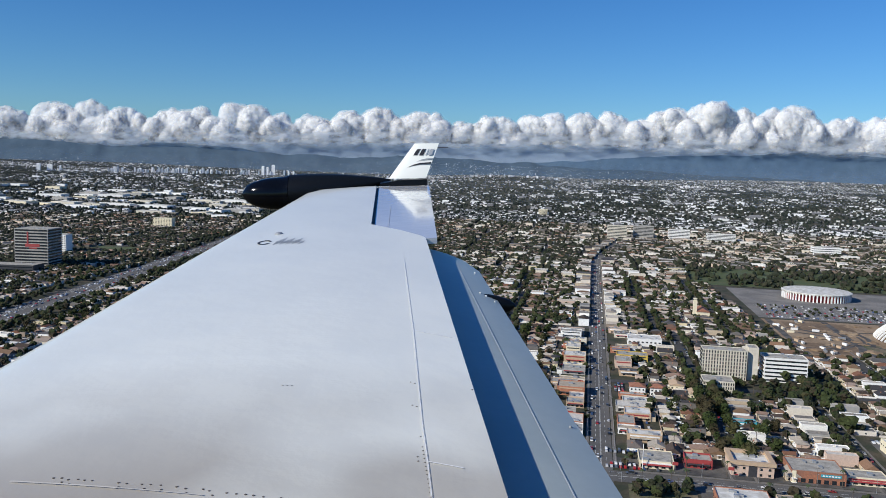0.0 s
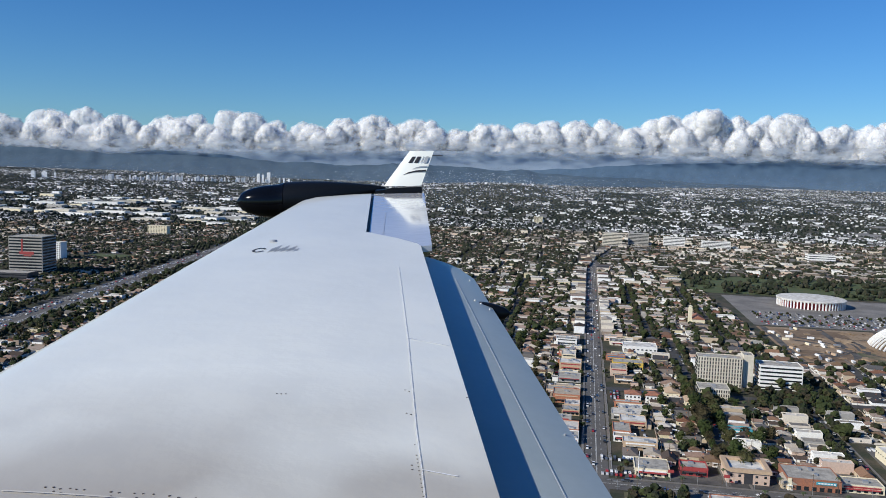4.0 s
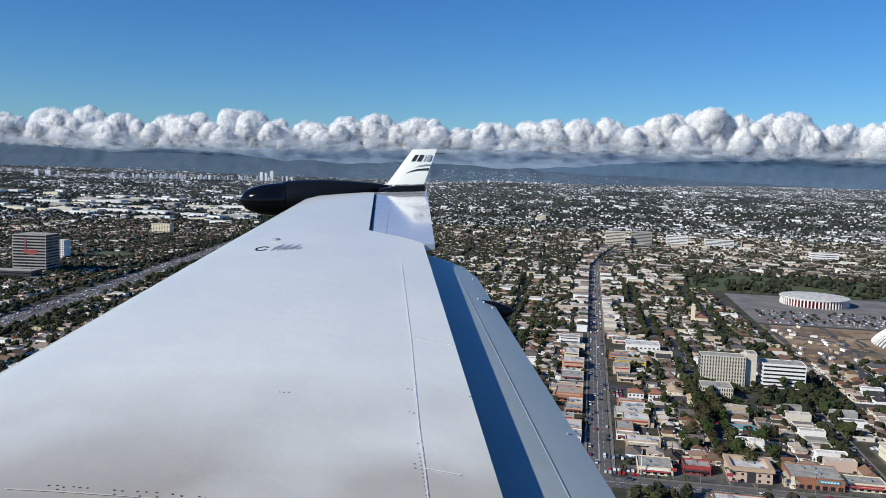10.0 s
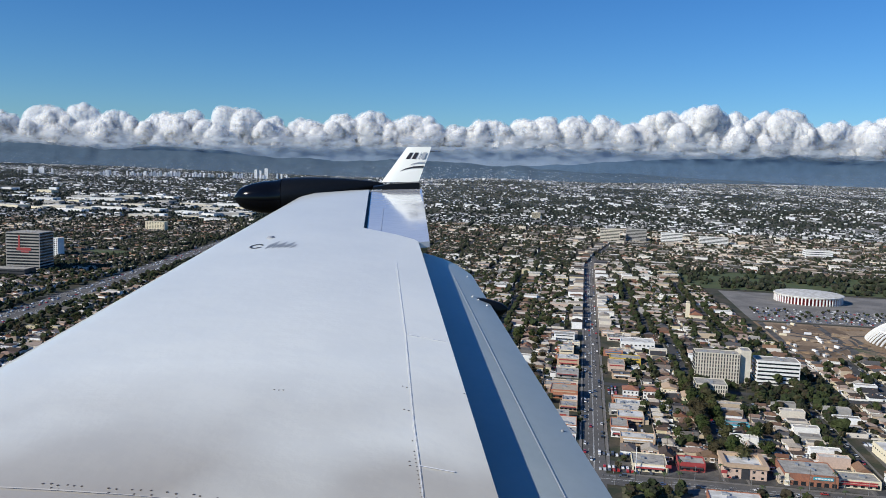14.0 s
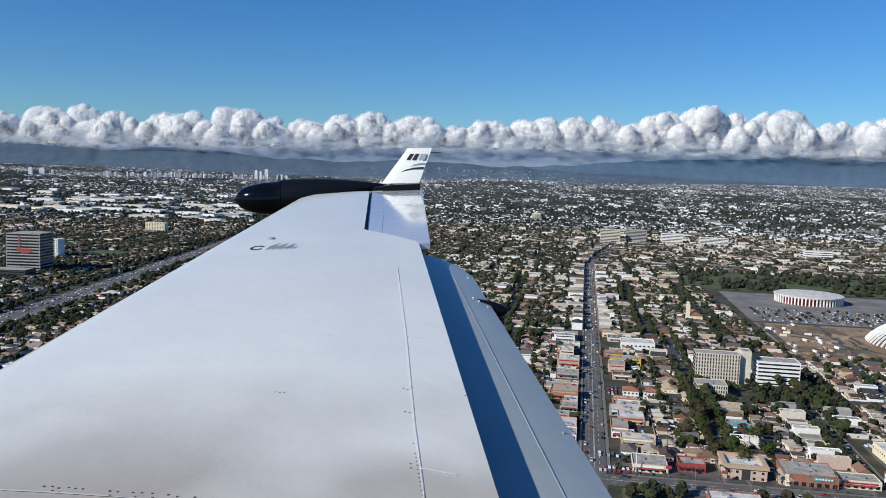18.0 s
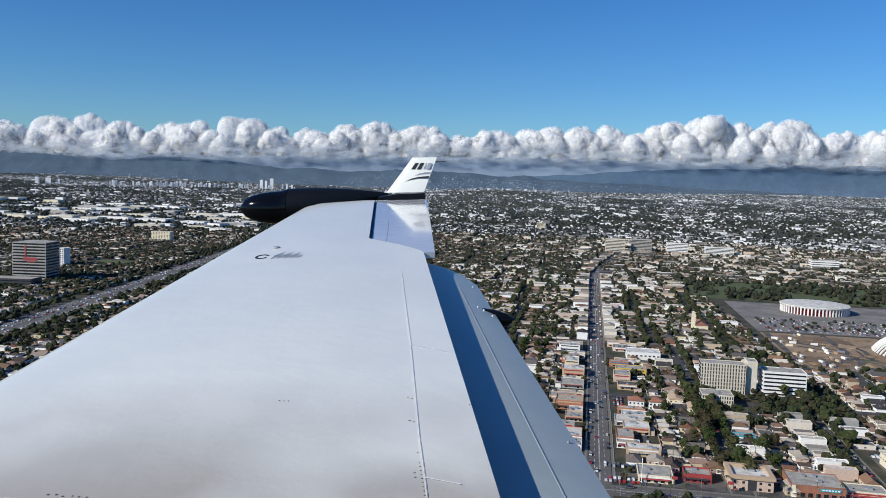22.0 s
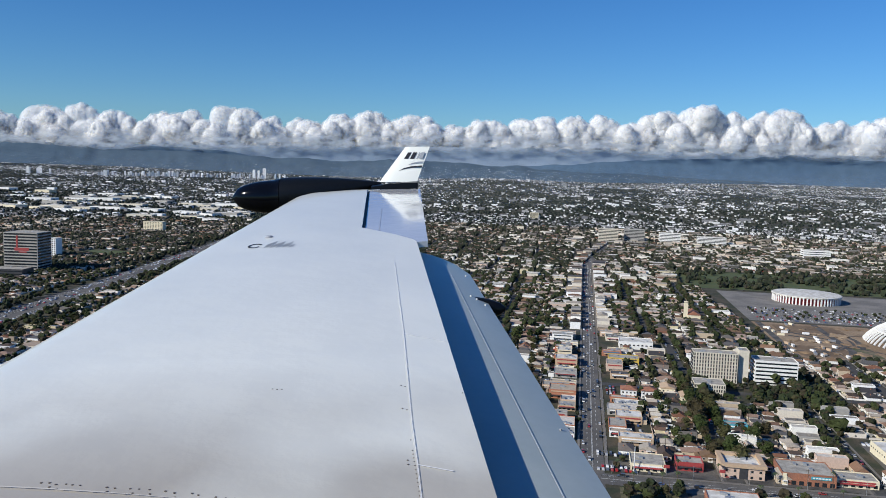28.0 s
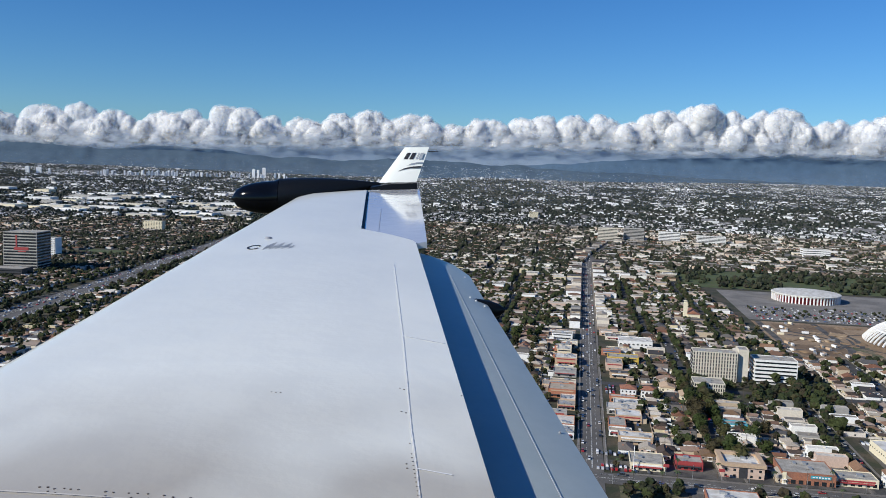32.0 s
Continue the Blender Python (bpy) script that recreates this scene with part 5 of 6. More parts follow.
# ---- houses, trees and cars over the plan ----
rh = random.Random(21)
far_wall, far_roof, far_flat, far_white, distant_wall = Shape(), Shape(), Shape(), Shape(), Shape()
last_wall, last_roof, last_tree = Shape(), Shape(), Shape()


def far_house(a, b, w, d, h, rise, kind):
    """A joined house: w across the plan's a, d along b."""
    x0, y0 = plan(a, b)
    z = ground_z(x0, y0)
    c, s = math.cos(TURN), math.sin(TURN)

    def P(u, v, k):
        return (x0 + u * c + v * s, y0 - u * s + v * c, z + k)

    r0, sc = math.hypot(x0, y0), shrink(x0, y0)
    w, d, h, rise = w * sc, d * sc, h * sc, rise * sc
    w2, d2 = w / 2, d / 2
    (far_wall if r0 < 1750 else distant_wall if r0 < 2650 else last_wall).add([P(-w2, -d2, -2), P(w2, -d2, -2), P(w2, d2, -2), P(-w2, d2, -2), P(-w2, -d2, h), P(w2, -d2, h), P(w2, d2, h), P(-w2, d2, h)],
                 [(0, 1, 5, 4), (1, 2, 6, 5), (2, 3, 7, 6), (3, 0, 4, 7)])
    if kind in (0, 3):
        (last_roof if r0 > 2650 else far_flat if kind == 0 else far_white).add([P(-w2, -d2, h - .3), P(w2, -d2, h - .3), P(w2, d2, h - .3), P(-w2, d2, h - .3)], [(0, 1, 2, 3)])
        return
    w2, d2 = w2 + 0.45, d2 + 0.45
    q = 0 if kind == 2 else min(w2, d2)
    if w2 >= d2:
        (far_roof if r0 < 2650 else last_roof).add([P(-w2, -d2, h), P(w2, -d2, h), P(w2, d2, h), P(-w2, d2, h), P(-w2 + q, 0, h + rise), P(w2 - q, 0, h + rise)], [(0, 1, 5, 4), (1, 2, 5), (2, 3, 4, 5), (3, 0, 4)])
    else:
        (far_roof if r0 < 2650 else last_roof).add([P(-w2, -d2, h), P(w2, -d2, h), P(w2, d2, h), P(-w2, d2, h), P(0, -d2 + q, h + rise), P(0, d2 - q, h + rise)], [(0, 1, 4), (1, 2, 5, 4), (2, 3, 5), (3, 0, 4, 5)])


tree_near, tree_far = Shape(), Shape()
garden_wall, drive, shrub, lawn_bit = Shape(), Shape(), Shape(), Shape()


def flat_bit(shape, a, b, w, d, dz, h=0.0):
    c = [plan(a + u * w / 2, b + v * d / 2) for u, v in ((-1, -1), (1, -1), (1, 1), (-1, 1))]
    if h:
        shape.add([(x, y, 0) for x, y in c] + [(x, y, h) for x, y in c], [(4, 5, 6, 7), (0, 1, 5, 4), (1, 2, 6, 5), (2, 3, 7, 6), (3, 0, 4, 7)])
    else:
        shape.add([(x, y, dz) for x, y in c], [(0, 1, 2, 3)])


def lot_clutter(a, side, b, step):
    """Drive, front lawn, garden walls and shrubs of one lot."""
    flat_bit(drive, a + side * 20, b - step / 2 + 0.9, 23, 2.2, 0.09)
    if rh.random() < 0.55:
        flat_bit(lawn_bit, a + side * 10.2, b + 1, 3.4, step - 4, 0.07)
    if rh.random() < 0.5:
        flat_bit(drive, a + side * 32, b + 1, rh.uniform(5, 9), rh.uniform(5, 11), 0.08)
    flat_bit(garden_wall, a + side * 35, b - step / 2, 16, 0.22, 0, 1.6)
    flat_bit(garden_wall, a + side * 43.6, b, 0.22, step, 0, 1.7)
    for k in range(rh.randint(4, 8)):
        far_house(a + side * rh.choice((rh.uniform(28, 41), rh.uniform(28, 41), rh.uniform(9, 11))), b + rh.uniform(-step / 2 + 2, step / 2 - 2), rh.uniform(1.6, 4.5), rh.uniform(1.6, 4.0), rh.uniform(1.3, 2.5), 0.5, rh.choice((0, 0, 1, 3)))
    for k in range(rh.randint(4, 9)):
        aa, bb = a + side * rh.choice((rh.uniform(9, 12), rh.uniform(27, 42))), b + rh.uniform(-7, 7)
        x, y = plan(aa, bb)
        r = rh.uniform(0.6, 1.5)
        blob(shrub, (x, y, r * 0.7), r, rh, 1, 1.0, 0.5)


def far_tree(a, b, r, h):
    x, y = plan(a, b)
    z = ground_z(x, y)
    dist, sc = math.hypot(x, y), shrink(x, y)
    r, h = r * sc, h * sc
    if dist < 1500:
        for i in range(3 if dist < 900 else 4):
            g = rh.uniform(0, math.tau)
            k = r * rh.uniform(0.2, 0.55)
            blob(tree_near, (x + math.cos(g) * k, y + math.sin(g) * k, z + h * rh.uniform(0.45, 0.75)), r * rh.uniform(0.55, 0.8), rh, 2 if dist < 900 else 1, 0.9, 0.45)
    else:
        if dist > 2200:
            r *= 1.1 + 0.5 * min(1, (dist - 2200) / 800)
            c4 = [(x + r * rh.uniform(0.7, 1.2) * u, y + r * rh.uniform(0.7, 1.2) * v) for u, v in ((1, 0), (0, 1), (-1, 0), (0, -1))]
            (tree_far if dist < 2650 else last_tree).add([(p, q, z - 1) for p, q in c4] + [(x + (p - x) * 0.85, y + (q - y) * 0.85, z + h * rh.uniform(0.5, 0.75)) for p, q in c4] + [(x, y, z + h * rh.uniform(0.85, 1.1))],
                         [(0, 1, 5, 4), (1, 2, 6, 5), (2, 3, 7, 6), (3, 0, 4, 7), (4, 5, 8), (5, 6, 8), (6, 7, 8), (7, 4, 8)])
            return
        n = 2
        for i in range(n):
            g, k = rh.uniform(0, math.tau), r * 0.4 * (n - 1)
            blob(tree_far, (x + math.cos(g) * k, y + math.sin(g) * k, z + h * 0.5), r, rh, 1, 1.0, 0.4)


def detailed(a, b):
    """The stretches of the plan where each house, tree and car is a thing of its own."""
    return (-75 < a < 300 and 440 < b < 990) or (-690 < a < -560 and 730 < b < 900)


count = {"house": 0, "tree": 0, "car": 0, "garage": 0}


def put_tree(a, b, big=False, grow=1.0):
    if detailed(a, b) and count["tree"] < 250:
        count["tree"] += 1
        if rh.random() < 0.10 and not big:
            put(rh.choice(palms), spot(a, b, rh.uniform(0, 360)))
        else:
            k = rh.uniform(0.8, 1.25) * (1.15 if big else 1) * grow
            put(trees[1] if big and rh.random() < .4 else rh.choice(trees), spot(a, b, rh.uniform(0, 360)) @ Matrix.Scale(k, 4))
    elif seen(a, b, 2):
        r = rh.uniform(2.2, 4.2) * (1.15 if big else 1) * grow
        far_tree(a, b, r, r * 2.0)


TREE_ROWS = {round(A0 - STEP), round(A0 + STEP), round(A0 + 2 * STEP), round(A0 - 4 * STEP), round(A0 - 8 * STEP)}
for a_ in NS:
    for b0, b1 in zip(CROSS, CROSS[1:]):
        a = a_ + SHIFT[b0]
        jig = 0 if b0 < 1200 else min(14, (b0 - 1200) / 60)
        if not (seen(a, b0, 6) or seen(a, b1, 6)):
            continue
        block = rh.random()
        for side in (-1, 1):
            b = b0 + rh.uniform(-6, -2)
            while b < b1 - 12:
                step = rh.uniform(12.4, 15.6)
                ctr = a + side * 19.5 + rh.uniform(-jig, jig)
                b += step
                if b > b1 - 10:
                    break
                zn = zone_of(ctr, b, 8)
                shop = (abs(ctr - A0) < 42 and 500 < b < 1004) or (A0 < ctr < A0 + 60 and 700 < b < 736) or (A0 < ctr < A0 + 46 and (826 < b < 862 or 908 < b < 952)) or (A0 + 60 < ctr < A0 + 75 and 908 < b < 952) or (504 < b < 566) or (b < 505 and b > 492) or abs(ctr - A0 - (0.05 * max(0, b - 1700))) < (18 if b < 1000 else 26 if b < 2300 else 0)
                if abs(ctr - freeway_a(b)) < 46 or not seen(ctr, b, 2) or math.hypot(ctr, b) > 2950:
                    continue
                if zn in ("park",):
                    continue
                dist = math.hypot(*plan(ctr, b))
                if not zn and not shop and dist < 1500:
                    lot_clutter(a, side, b, step)
                if not zn and not shop:
                    if dist > 2300 and rh.random() < min(0.55, 0.2 + (dist - 2300) / 2600):
                        put_tree(ctr, b)
                        continue
                    u = rh.random()
                    flat = block < (0.1 if b < 1000 else 0.2) or u < 0.08
                    if detailed(ctr, b) and count["house"] < 185:
                        count["house"] += 1
                        pr = protos[4] if flat and u < .35 else protos[6] if flat else rh.choice((protos[0], protos[1], protos[2], protos[3], protos[7], protos[1], protos[5], protos[8], protos[7]))
                        put(pr, spot(ctr + rh.uniform(-1.2, 1.2), b, (90 * side if pr not in protos[7:] else rh.choice((0, 180))) + rh.uniform(-2, 2)) @ Matrix.Diagonal((rh.uniform(0.74, 0.94), rh.uniform(0.86, 1.08), rh.uniform(0.9, 1.12), 1)))
                        if rh.random() < 0.5:
                            put(garage, spot(a + side * 38, b + rh.uniform(-3, 3), 90 * side))
                        else:
                            put(back_house, spot(a + side * 36, b + rh.uniform(-2, 2), 90 * side))
                    else:
                        if 1150 < dist < 2950 and ctr > -200 and rh.random() < (0.26 if ctr > 60 and dist > 1500 else 0.14):
                            far_house(ctr + rh.uniform(-4, 4), b, rh.uniform(18, 34), step * rh.uniform(0.85, 1.5), rh.choice((4.2, 6.2, 6.4, 8.5)), 0, 3)
                        elif flat:
                            far_house(ctr, b, rh.uniform(14, 24), step - rh.uniform(1.0, 3), rh.choice((3.2, 6.2, 6.2)), 0, 0)
                        else:
                            far_house(ctr + rh.uniform(-1.5, 1.5), b, rh.uniform(12, 17), step - rh.uniform(1.5, 4.5), rh.uniform(2.8, 3.4), rh.uniform(1.9, 3.1), rh.choice((1, 2, 2)))
                        if rh.random() < 0.95 and dist < 2900:
                            far_house(a + side * 36.5, b + rh.uniform(-2, 2), rh.uniform(7, 12), rh.uniform(7, 11.5), rh.uniform(2.5, 5.4), 1.5, rh.choice((0, 1, 2)))
                # garden and street trees
                if not shop and zn not in ("dirt", "arena", "depot", "lawn", "works", "field"):
                    dens = 0.55 if dist < 1000 and ctr > -80 else 0.95 if ctr < -200 else 0.7
                    if ctr < -300 and dist < 2400:
                        dens = 1.0
                        far_house(a + side * rh.uniform(28, 41), b + rh.uniform(-5, 5), rh.uniform(6, 11), rh.uniform(6, 10), rh.uniform(2.6, 5.6), 1.5, rh.choice((0, 1, 2, 3)))
                        for k in range(1):
                            put_tree(a + side * rh.uniform(6, 42), b + rh.uniform(-8, 8))
                    if rh.random() < dens:
                        put_tree(a + side * rh.uniform(27, 34), b + rh.uniform(-6, 6))
                    for k in range((3 if ctr > 60 else 5) if dist > 2000 else (3 if ctr > 60 else 4) if dist > 1000 else rh.choice((0, 0, 1))):
                        put_tree(a + side * rh.uniform(6, 42), b + rh.uniform(-8, 8))
                    if rh.random() < (0.5 if dist < 1000 else 0.8):
                        put_tree(a + side * rh.uniform(6, 42), b + rh.uniform(-8, 8))
                    if round(a_) in TREE_ROWS and dist < 1900:
                        for back in (0, step / 2):
                            if rh.random() < 0.74:
                                put_tree(a + side * rh.uniform(5.8, 8.2), b - back + rh.uniform(-2, 2), rh.random() < 0.6, rh.uniform(0.75, 1.35))
                    elif rh.random() < 0.4:
                        put_tree(a + side * rh.uniform(6.4, 9.5), b + rh.uniform(-6, 6))
                    if zn == "hospital" and b < 780:
                        for k in range(2):
                            put_tree(ctr + rh.uniform(-20, 20), b + rh.uniform(-6, 6), True)
b = 1015.0
while b < 2250:
    d = rh.uniform(10, 26)
    for sd_ in (-1, 1):
        w = rh.uniform(11, 27)
        if rh.random() < 0.18:
            for k in range(4):
                put_tree(A0 + 0.05 * max(0, b - 1700) + 0.00012 * max(0, b - 1700) ** 2 + sd_ * rh.uniform(11, 34), b + rh.uniform(0, d))
            continue
        far_house(A0 + 0.05 * max(0, b - 1700) + 0.00012 * max(0, b - 1700) ** 2 + sd_ * (10.5 + w / 2), b + d / 2, w, d - 1.5, rh.choice((4.2, 5, 7, 9)), 2.0, rh.choice((0, 0, 1, 2, 3)))
    b += d + rh.choice((0, 0, 8))
# yards behind the shops: sheds, bins of stores, single trees
for k in range(90):
    sd_, b = rh.choice((-1, 1)), rh.uniform(572, 996)
    if abs(b - 755) > 12:
        if rh.random() < 0.7:
            far_house(A0 + sd_ * rh.uniform(36, 43.5), b, rh.uniform(4, 9), rh.uniform(5, 11), rh.uniform(2.4, 4.6), 1.2, rh.choice((0, 0, 1, 3)))
        else:
            put_tree(A0 + sd_ * rh.uniform(34, 44), b)
for a, b, k in ((132, 541, 1), (160, 556, 7), (-10, 560, 7), (62, 566, 1), (92, 570, 8), (-46, 568, 7), (128, 566, 0), (186, 566, 1), (206, 562, 7)):
    put(protos[k], spot(a, b, rh.uniform(-3, 3)))
for a, b, k in ((-32, 574, 1), (-50, 592, 8), (37, 572, 0), (52, 574, 7)):
    put(protos[k], spot(a, b, rh.choice((0, 180)) + rh.uniform(-3, 3)))
for k in range(14):
    put_tree(A0 + rh.choice((-1, 1)) * rh.uniform(10.4, 11.2), rh.uniform(600, 990), False, 0.6)
for k in range(26):
    put_tree(rh.uniform(200, 226), rh.uniform(700, 850), k % 3 == 0)
for a in range(112, 190, 13):
    put_tree(a, 502 + rh.uniform(-2, 0))
for k in range(16):
    put_tree(rh.uniform(32, 68), rh.choice((rh.uniform(484, 488), rh.uniform(494, 500))))
for i in range(60):
    a, b = rh.uniform(-70, 205), rh.choice((rh.uniform(558, 572), 530.5, rh.uniform(533, 560)))
    if abs(a - A0) > 14 and all(abs(a - q) > 15 for q in (-28, 49, 76, 108, 146, 176, 200)):
        put_tree(a, b)
for i in range(46):
    put_tree(rh.uniform(101, 205), rh.uniform(724, 780), i % 3 == 0)
for i in range(5200):
    b = rh.uniform(570, 2300)
    a = rh.uniform(-1.1, 0.75) * b * 0.85
    if seen(a, b, 1) and (b > 900 or a < -75 or i % 4 == 0) and not zone_of(a, b, 4) and abs(a - A0) > 46 and abs(a - freeway_a(b)) > 26 and noise.noise(Vector((a * .009, b * .006, 8))) > 0.08:
        put_tree(a, b, rh.random() < 0.4)
for j in range(6):
    for i in range(16):
        if rh.random() < 0.55:
            put_tree(246 + 12 * i, 1182 + 17 * j, False, 0.7)
for i in range(900):
    a, b = rh.uniform(190, 980), rh.uniform(1470, 1735)
    if seen(a, b, 2) and noise.noise(Vector((a * .012, b * .012, 3))) > -0.2:
        put_tree(a, b, True)
for i in range(700):
    b = rh.uniform(760, 2900)
    a = freeway_a(b) + rh.choice((-1, 1)) * rh.uniform(25, 48)
    if seen(a, b, 2):
        put_tree(a, b, True)
for i in range(260):
    a, b = rh.uniform(-1020, -840), rh.uniform(1130, 1345)
    if seen(a, b, 2) and (abs(a + 905) > 40 or abs(b - 1240) > 40):
        put_tree(a, b)
for i in range(4200):
    a, b = rh.uniform(-2200, -600), rh.uniform(2290, 2980)
    if seen(a, b, 2) and abs(a - freeway_a(b)) > 30:
        if i % 9:
            put_tree(a, b, True)
        else:
            far_house(a, b, rh.uniform(12, 34), rh.uniform(10, 24), rh.uniform(4, 8), 0, rh.choice((0, 0, 3)))
# the plain out to the hills: trees and buildings ever smaller and closer, in drifts
r = 2900.0
while r < 5400:
    x, y = 0.0, r
    sc = shrink(x, y)
    n = int(0.0021 * r * 14 / sc ** 1.7 * (1 if r < 4640 else max(0.0, 1 - math.degrees(math.acos(4640 / r)) / 33)))
    for i in range(n):
        g = radians(rh.uniform(-33, 33) if r < 4640 else rh.choice((-1, 1)) * rh.uniform(math.degrees(math.acos(4640 / r)), 33))
        q = r + rh.uniform(0, 14)
        x, y = q * math.sin(g), q * math.cos(g)
        a, b = x * math.cos(TURN) - y * math.sin(TURN), x * math.sin(TURN) + y * math.cos(TURN)
        drift = noise.noise(Vector((g * 16, r * 0.007, 2))) + 0.6 * noise.noise(Vector((g * 55, r * 0.03, 5)))
        built = 0.27 + 0.55 * drift + (0.22 if r > 4380 and g > -0.05 else 0.0)
        if y > 4640 or abs(a - freeway_a(b)) < 26 and b < 3000 or zone_of(a, b) == "depot":
            continue
        if rh.random() < built:
            if rh.random() < 0.05:
                far_house(a, b, rh.uniform(24, 50), rh.uniform(14, 30), rh.uniform(5, 14), 0, rh.choice((0, 3)))
            else:
                far_house(a, b, rh.uniform(6, 13), rh.uniform(7, 13), rh.uniform(3, 6), 2.2, rh.choice((0, 1, 2, 2, 3)))
        else:
            far_tree(a, b, rh.uniform(2.6, 5.0), rh.uniform(5, 10))
    r += 14
tagged(new("far_house_walls", far_wall.mesh("far_house_walls", M["wall_far"], fix=False)), "pale stucco walls of many far houses", "houses", kind="stuff")
tagged(new("far_house_roofs", far_roof.mesh("far_house_roofs", M["roof_far"], fix=False)), "grey, tan and red shingle roofs of far houses", "roofs", kind="stuff")
tagged(new("far_flat_roofs", far_flat.mesh("far_flat_roofs", M["flat_far"], fix=False)), "pale flat roofs of many far buildings", "roofs", kind="stuff")
tagged(new("distant_house_walls", distant_wall.mesh("distant_house_walls", M["wall_distant"], fix=False)), "grey, brown and cream walls of distant houses", "houses", kind="stuff")
tagged(new("district_walls", last_wall.mesh("district_walls", M["wall_hazed"], fix=False)), "grey and white walls of a distant district, cooled for haze", "houses", kind="stuff")
tagged(new("district_roofs", last_roof.mesh("district_roofs", M["roof_hazed"], fix=False)), "grey and white roofs of a distant district, cooled for haze", "roofs", kind="stuff")
tagged(new("district_trees", last_tree.mesh("district_trees", M["foliage_dark"], fix=False)), "dark grey-green trees of a distant district, cooled for haze", "trees", kind="stuff")
tagged(new("garden_walls", garden_wall.mesh("garden_walls", M["wall_far"], fix=False)), "low pale garden walls between the lots", "walls", kind="stuff")
tagged(new("driveway", drive.mesh("driveway", M["pavement"], fix=False)), "pale concrete drives and patios of the lots", "driveway", kind="structure")
tagged(new("front_lawn", lawn_bit.mesh("front_lawn", M["grass"], fix=False)), "green front lawns along the streets", "lawn", kind="structure")
tagged(new("shrubs", shrub.mesh("shrubs", M["foliage_far"], fix=False)), "dark shrubs in the gardens", "shrubs", kind="stuff")
tagged(new("far_shop_roofs", far_white.mesh("far_shop_roofs", M["bright_far"], fix=False)), "bright flat roofs of far shops and halls", "roofs", kind="stuff")
tagged(new("suburb_trees", tree_near.mesh("suburb_trees", M["foliage_mid"], fix=False)), "dark green trees scattered through the suburb", "trees", kind="stuff")
tagged(new("far_trees", tree_far.mesh("far_trees", M["foliage_far"], fix=False)), "dark far trees among the houses", "trees", kind="stuff")

# cars
rc = random.Random(8)
far_car = Shape()


def put_car(a, b, turn):
    if detailed(a, b) and count["car"] < 140 or (505 < b < 526 and -60 < a < 240):
        count["car"] += 1
        put(rc.choice((cars[0], cars[0], cars[1], cars[1], cars[2])), spot(a, b, turn, 0.2))
    elif seen(a, b):
        x, y = plan(a, b)
        z = ground_z(x, y) + 0.35
        g = radians(-10 + turn)
        c, s = math.cos(g), math.sin(g)
        pr = [(-.9, -2.2, 0), (.9, -2.2, 0), (.9, 2.2, 0), (-.9, 2.2, 0), (-.9, -2.2, .7), (.9, -2.2, .7), (.9, 2.2, .6), (-.9, 2.2, .6), (-.7, -1.5, 1.15), (.7, -1.5, 1.15), (.7, .6, 1.15), (-.7, .6, 1.15)]
        far_car.add([(x + u * c - v * s, y + u * s + v * c, z + k) for u, v, k in pr], [(0, 1, 5, 4), (1, 2, 6, 5), (2, 3, 7, 6), (3, 0, 4, 7), (4, 5, 9, 8), (5, 6, 10, 9), (6, 7, 11, 10), (7, 4, 8, 11), (8, 9, 10, 11)])


for a in NS:
    if abs(a - A0) < 1:
        continue
    b = 420.0
    while b < 1900:
        b += rc.uniform(6, 22)
        if seen(a, b) and not zone_of(a, b) and min(abs(b - q) for q in CROSS) > 10:
            put_car(a + rc.choice((-3.6, 3.6)), b, rc.choice((0, 180)))
b = 535.0
while b < 2400:
    b += rc.uniform(5, 20)
    sd_ = rc.choice((-1, 1))
    put_car(A0 + sd_ * rc.choice((2, 6.2, 6.2)), b, 0 if sd_ > 0 else 180)
a = -200.0
while a < 330:
    a += rc.uniform(9, 26)
    sd_ = rc.choice((-1, 1))
    put_car(a, 515 + sd_ * rc.choice((2.2, 6.0)), 90 if sd_ > 0 else -90)
for i in range(420):
    b = rc.uniform(700, 2700)
    lane = rc.choice((-16, -12.6, -9, -5, 5, 9, 12.6, 16))
    put_car(freeway_a(b) + lane, b, 10 if lane > 0 else 190)
for i in range(9):
    for j in range(5):
        if rc.random() < 0.8:
            put_car(208 + 3.2 * i, 568 + 6 * j if j < 2 else 620 + 3 * j, rc.choice((0, 180)))
for i in range(26):
    for j in range(4):
        if rc.random() < 0.7:
            put_car(-40 + 2.9 * i + (20 if i > 12 else 0), 531 + 5.6 * (j % 2) if j < 2 else 560 + 4.8 * (j - 2), 0)
for i in range(6):
    for b in (470, 476, 482):
        if rc.random() < 0.8:
            put_car(-16 + 3 * i, b, rc.choice((0, 180)))
for i in range(9):
    for b in (700, 706, 712):
        if rc.random() < 0.8:
            put_car(28 + 3 * (i % 3), b + 6 * (i // 3) + 20, rc.choice((0, 180)))
for i in range(120):
    put_car(A0 + rc.choice((-1, 1)) * rc.uniform(33, 43), rc.uniform(575, 1000), rc.choice((0, 90, 180)))
for i in range(22):
    for b in (474, 482, 488, 496):
        if rc.random() < 0.75:
            put_car(114 + 3 * i, b, rc.choice((0, 180)))
for i in range(260):
    j = rc.randrange(7)
    put_car(243.3 + 2.7 * rc.randrange(70), 1170.5 + 17 * j, rc.choice((0, 180)))
for i in range(60):
    put_car(rc.uniform(104, 200), rc.choice((694, 700, 712, 718)), 0)
tagged(new("far_cars", far_car.mesh("far_cars", M["car_far"], fix=False)), "many small cars on streets and freeway", "cars", kind="stuff")

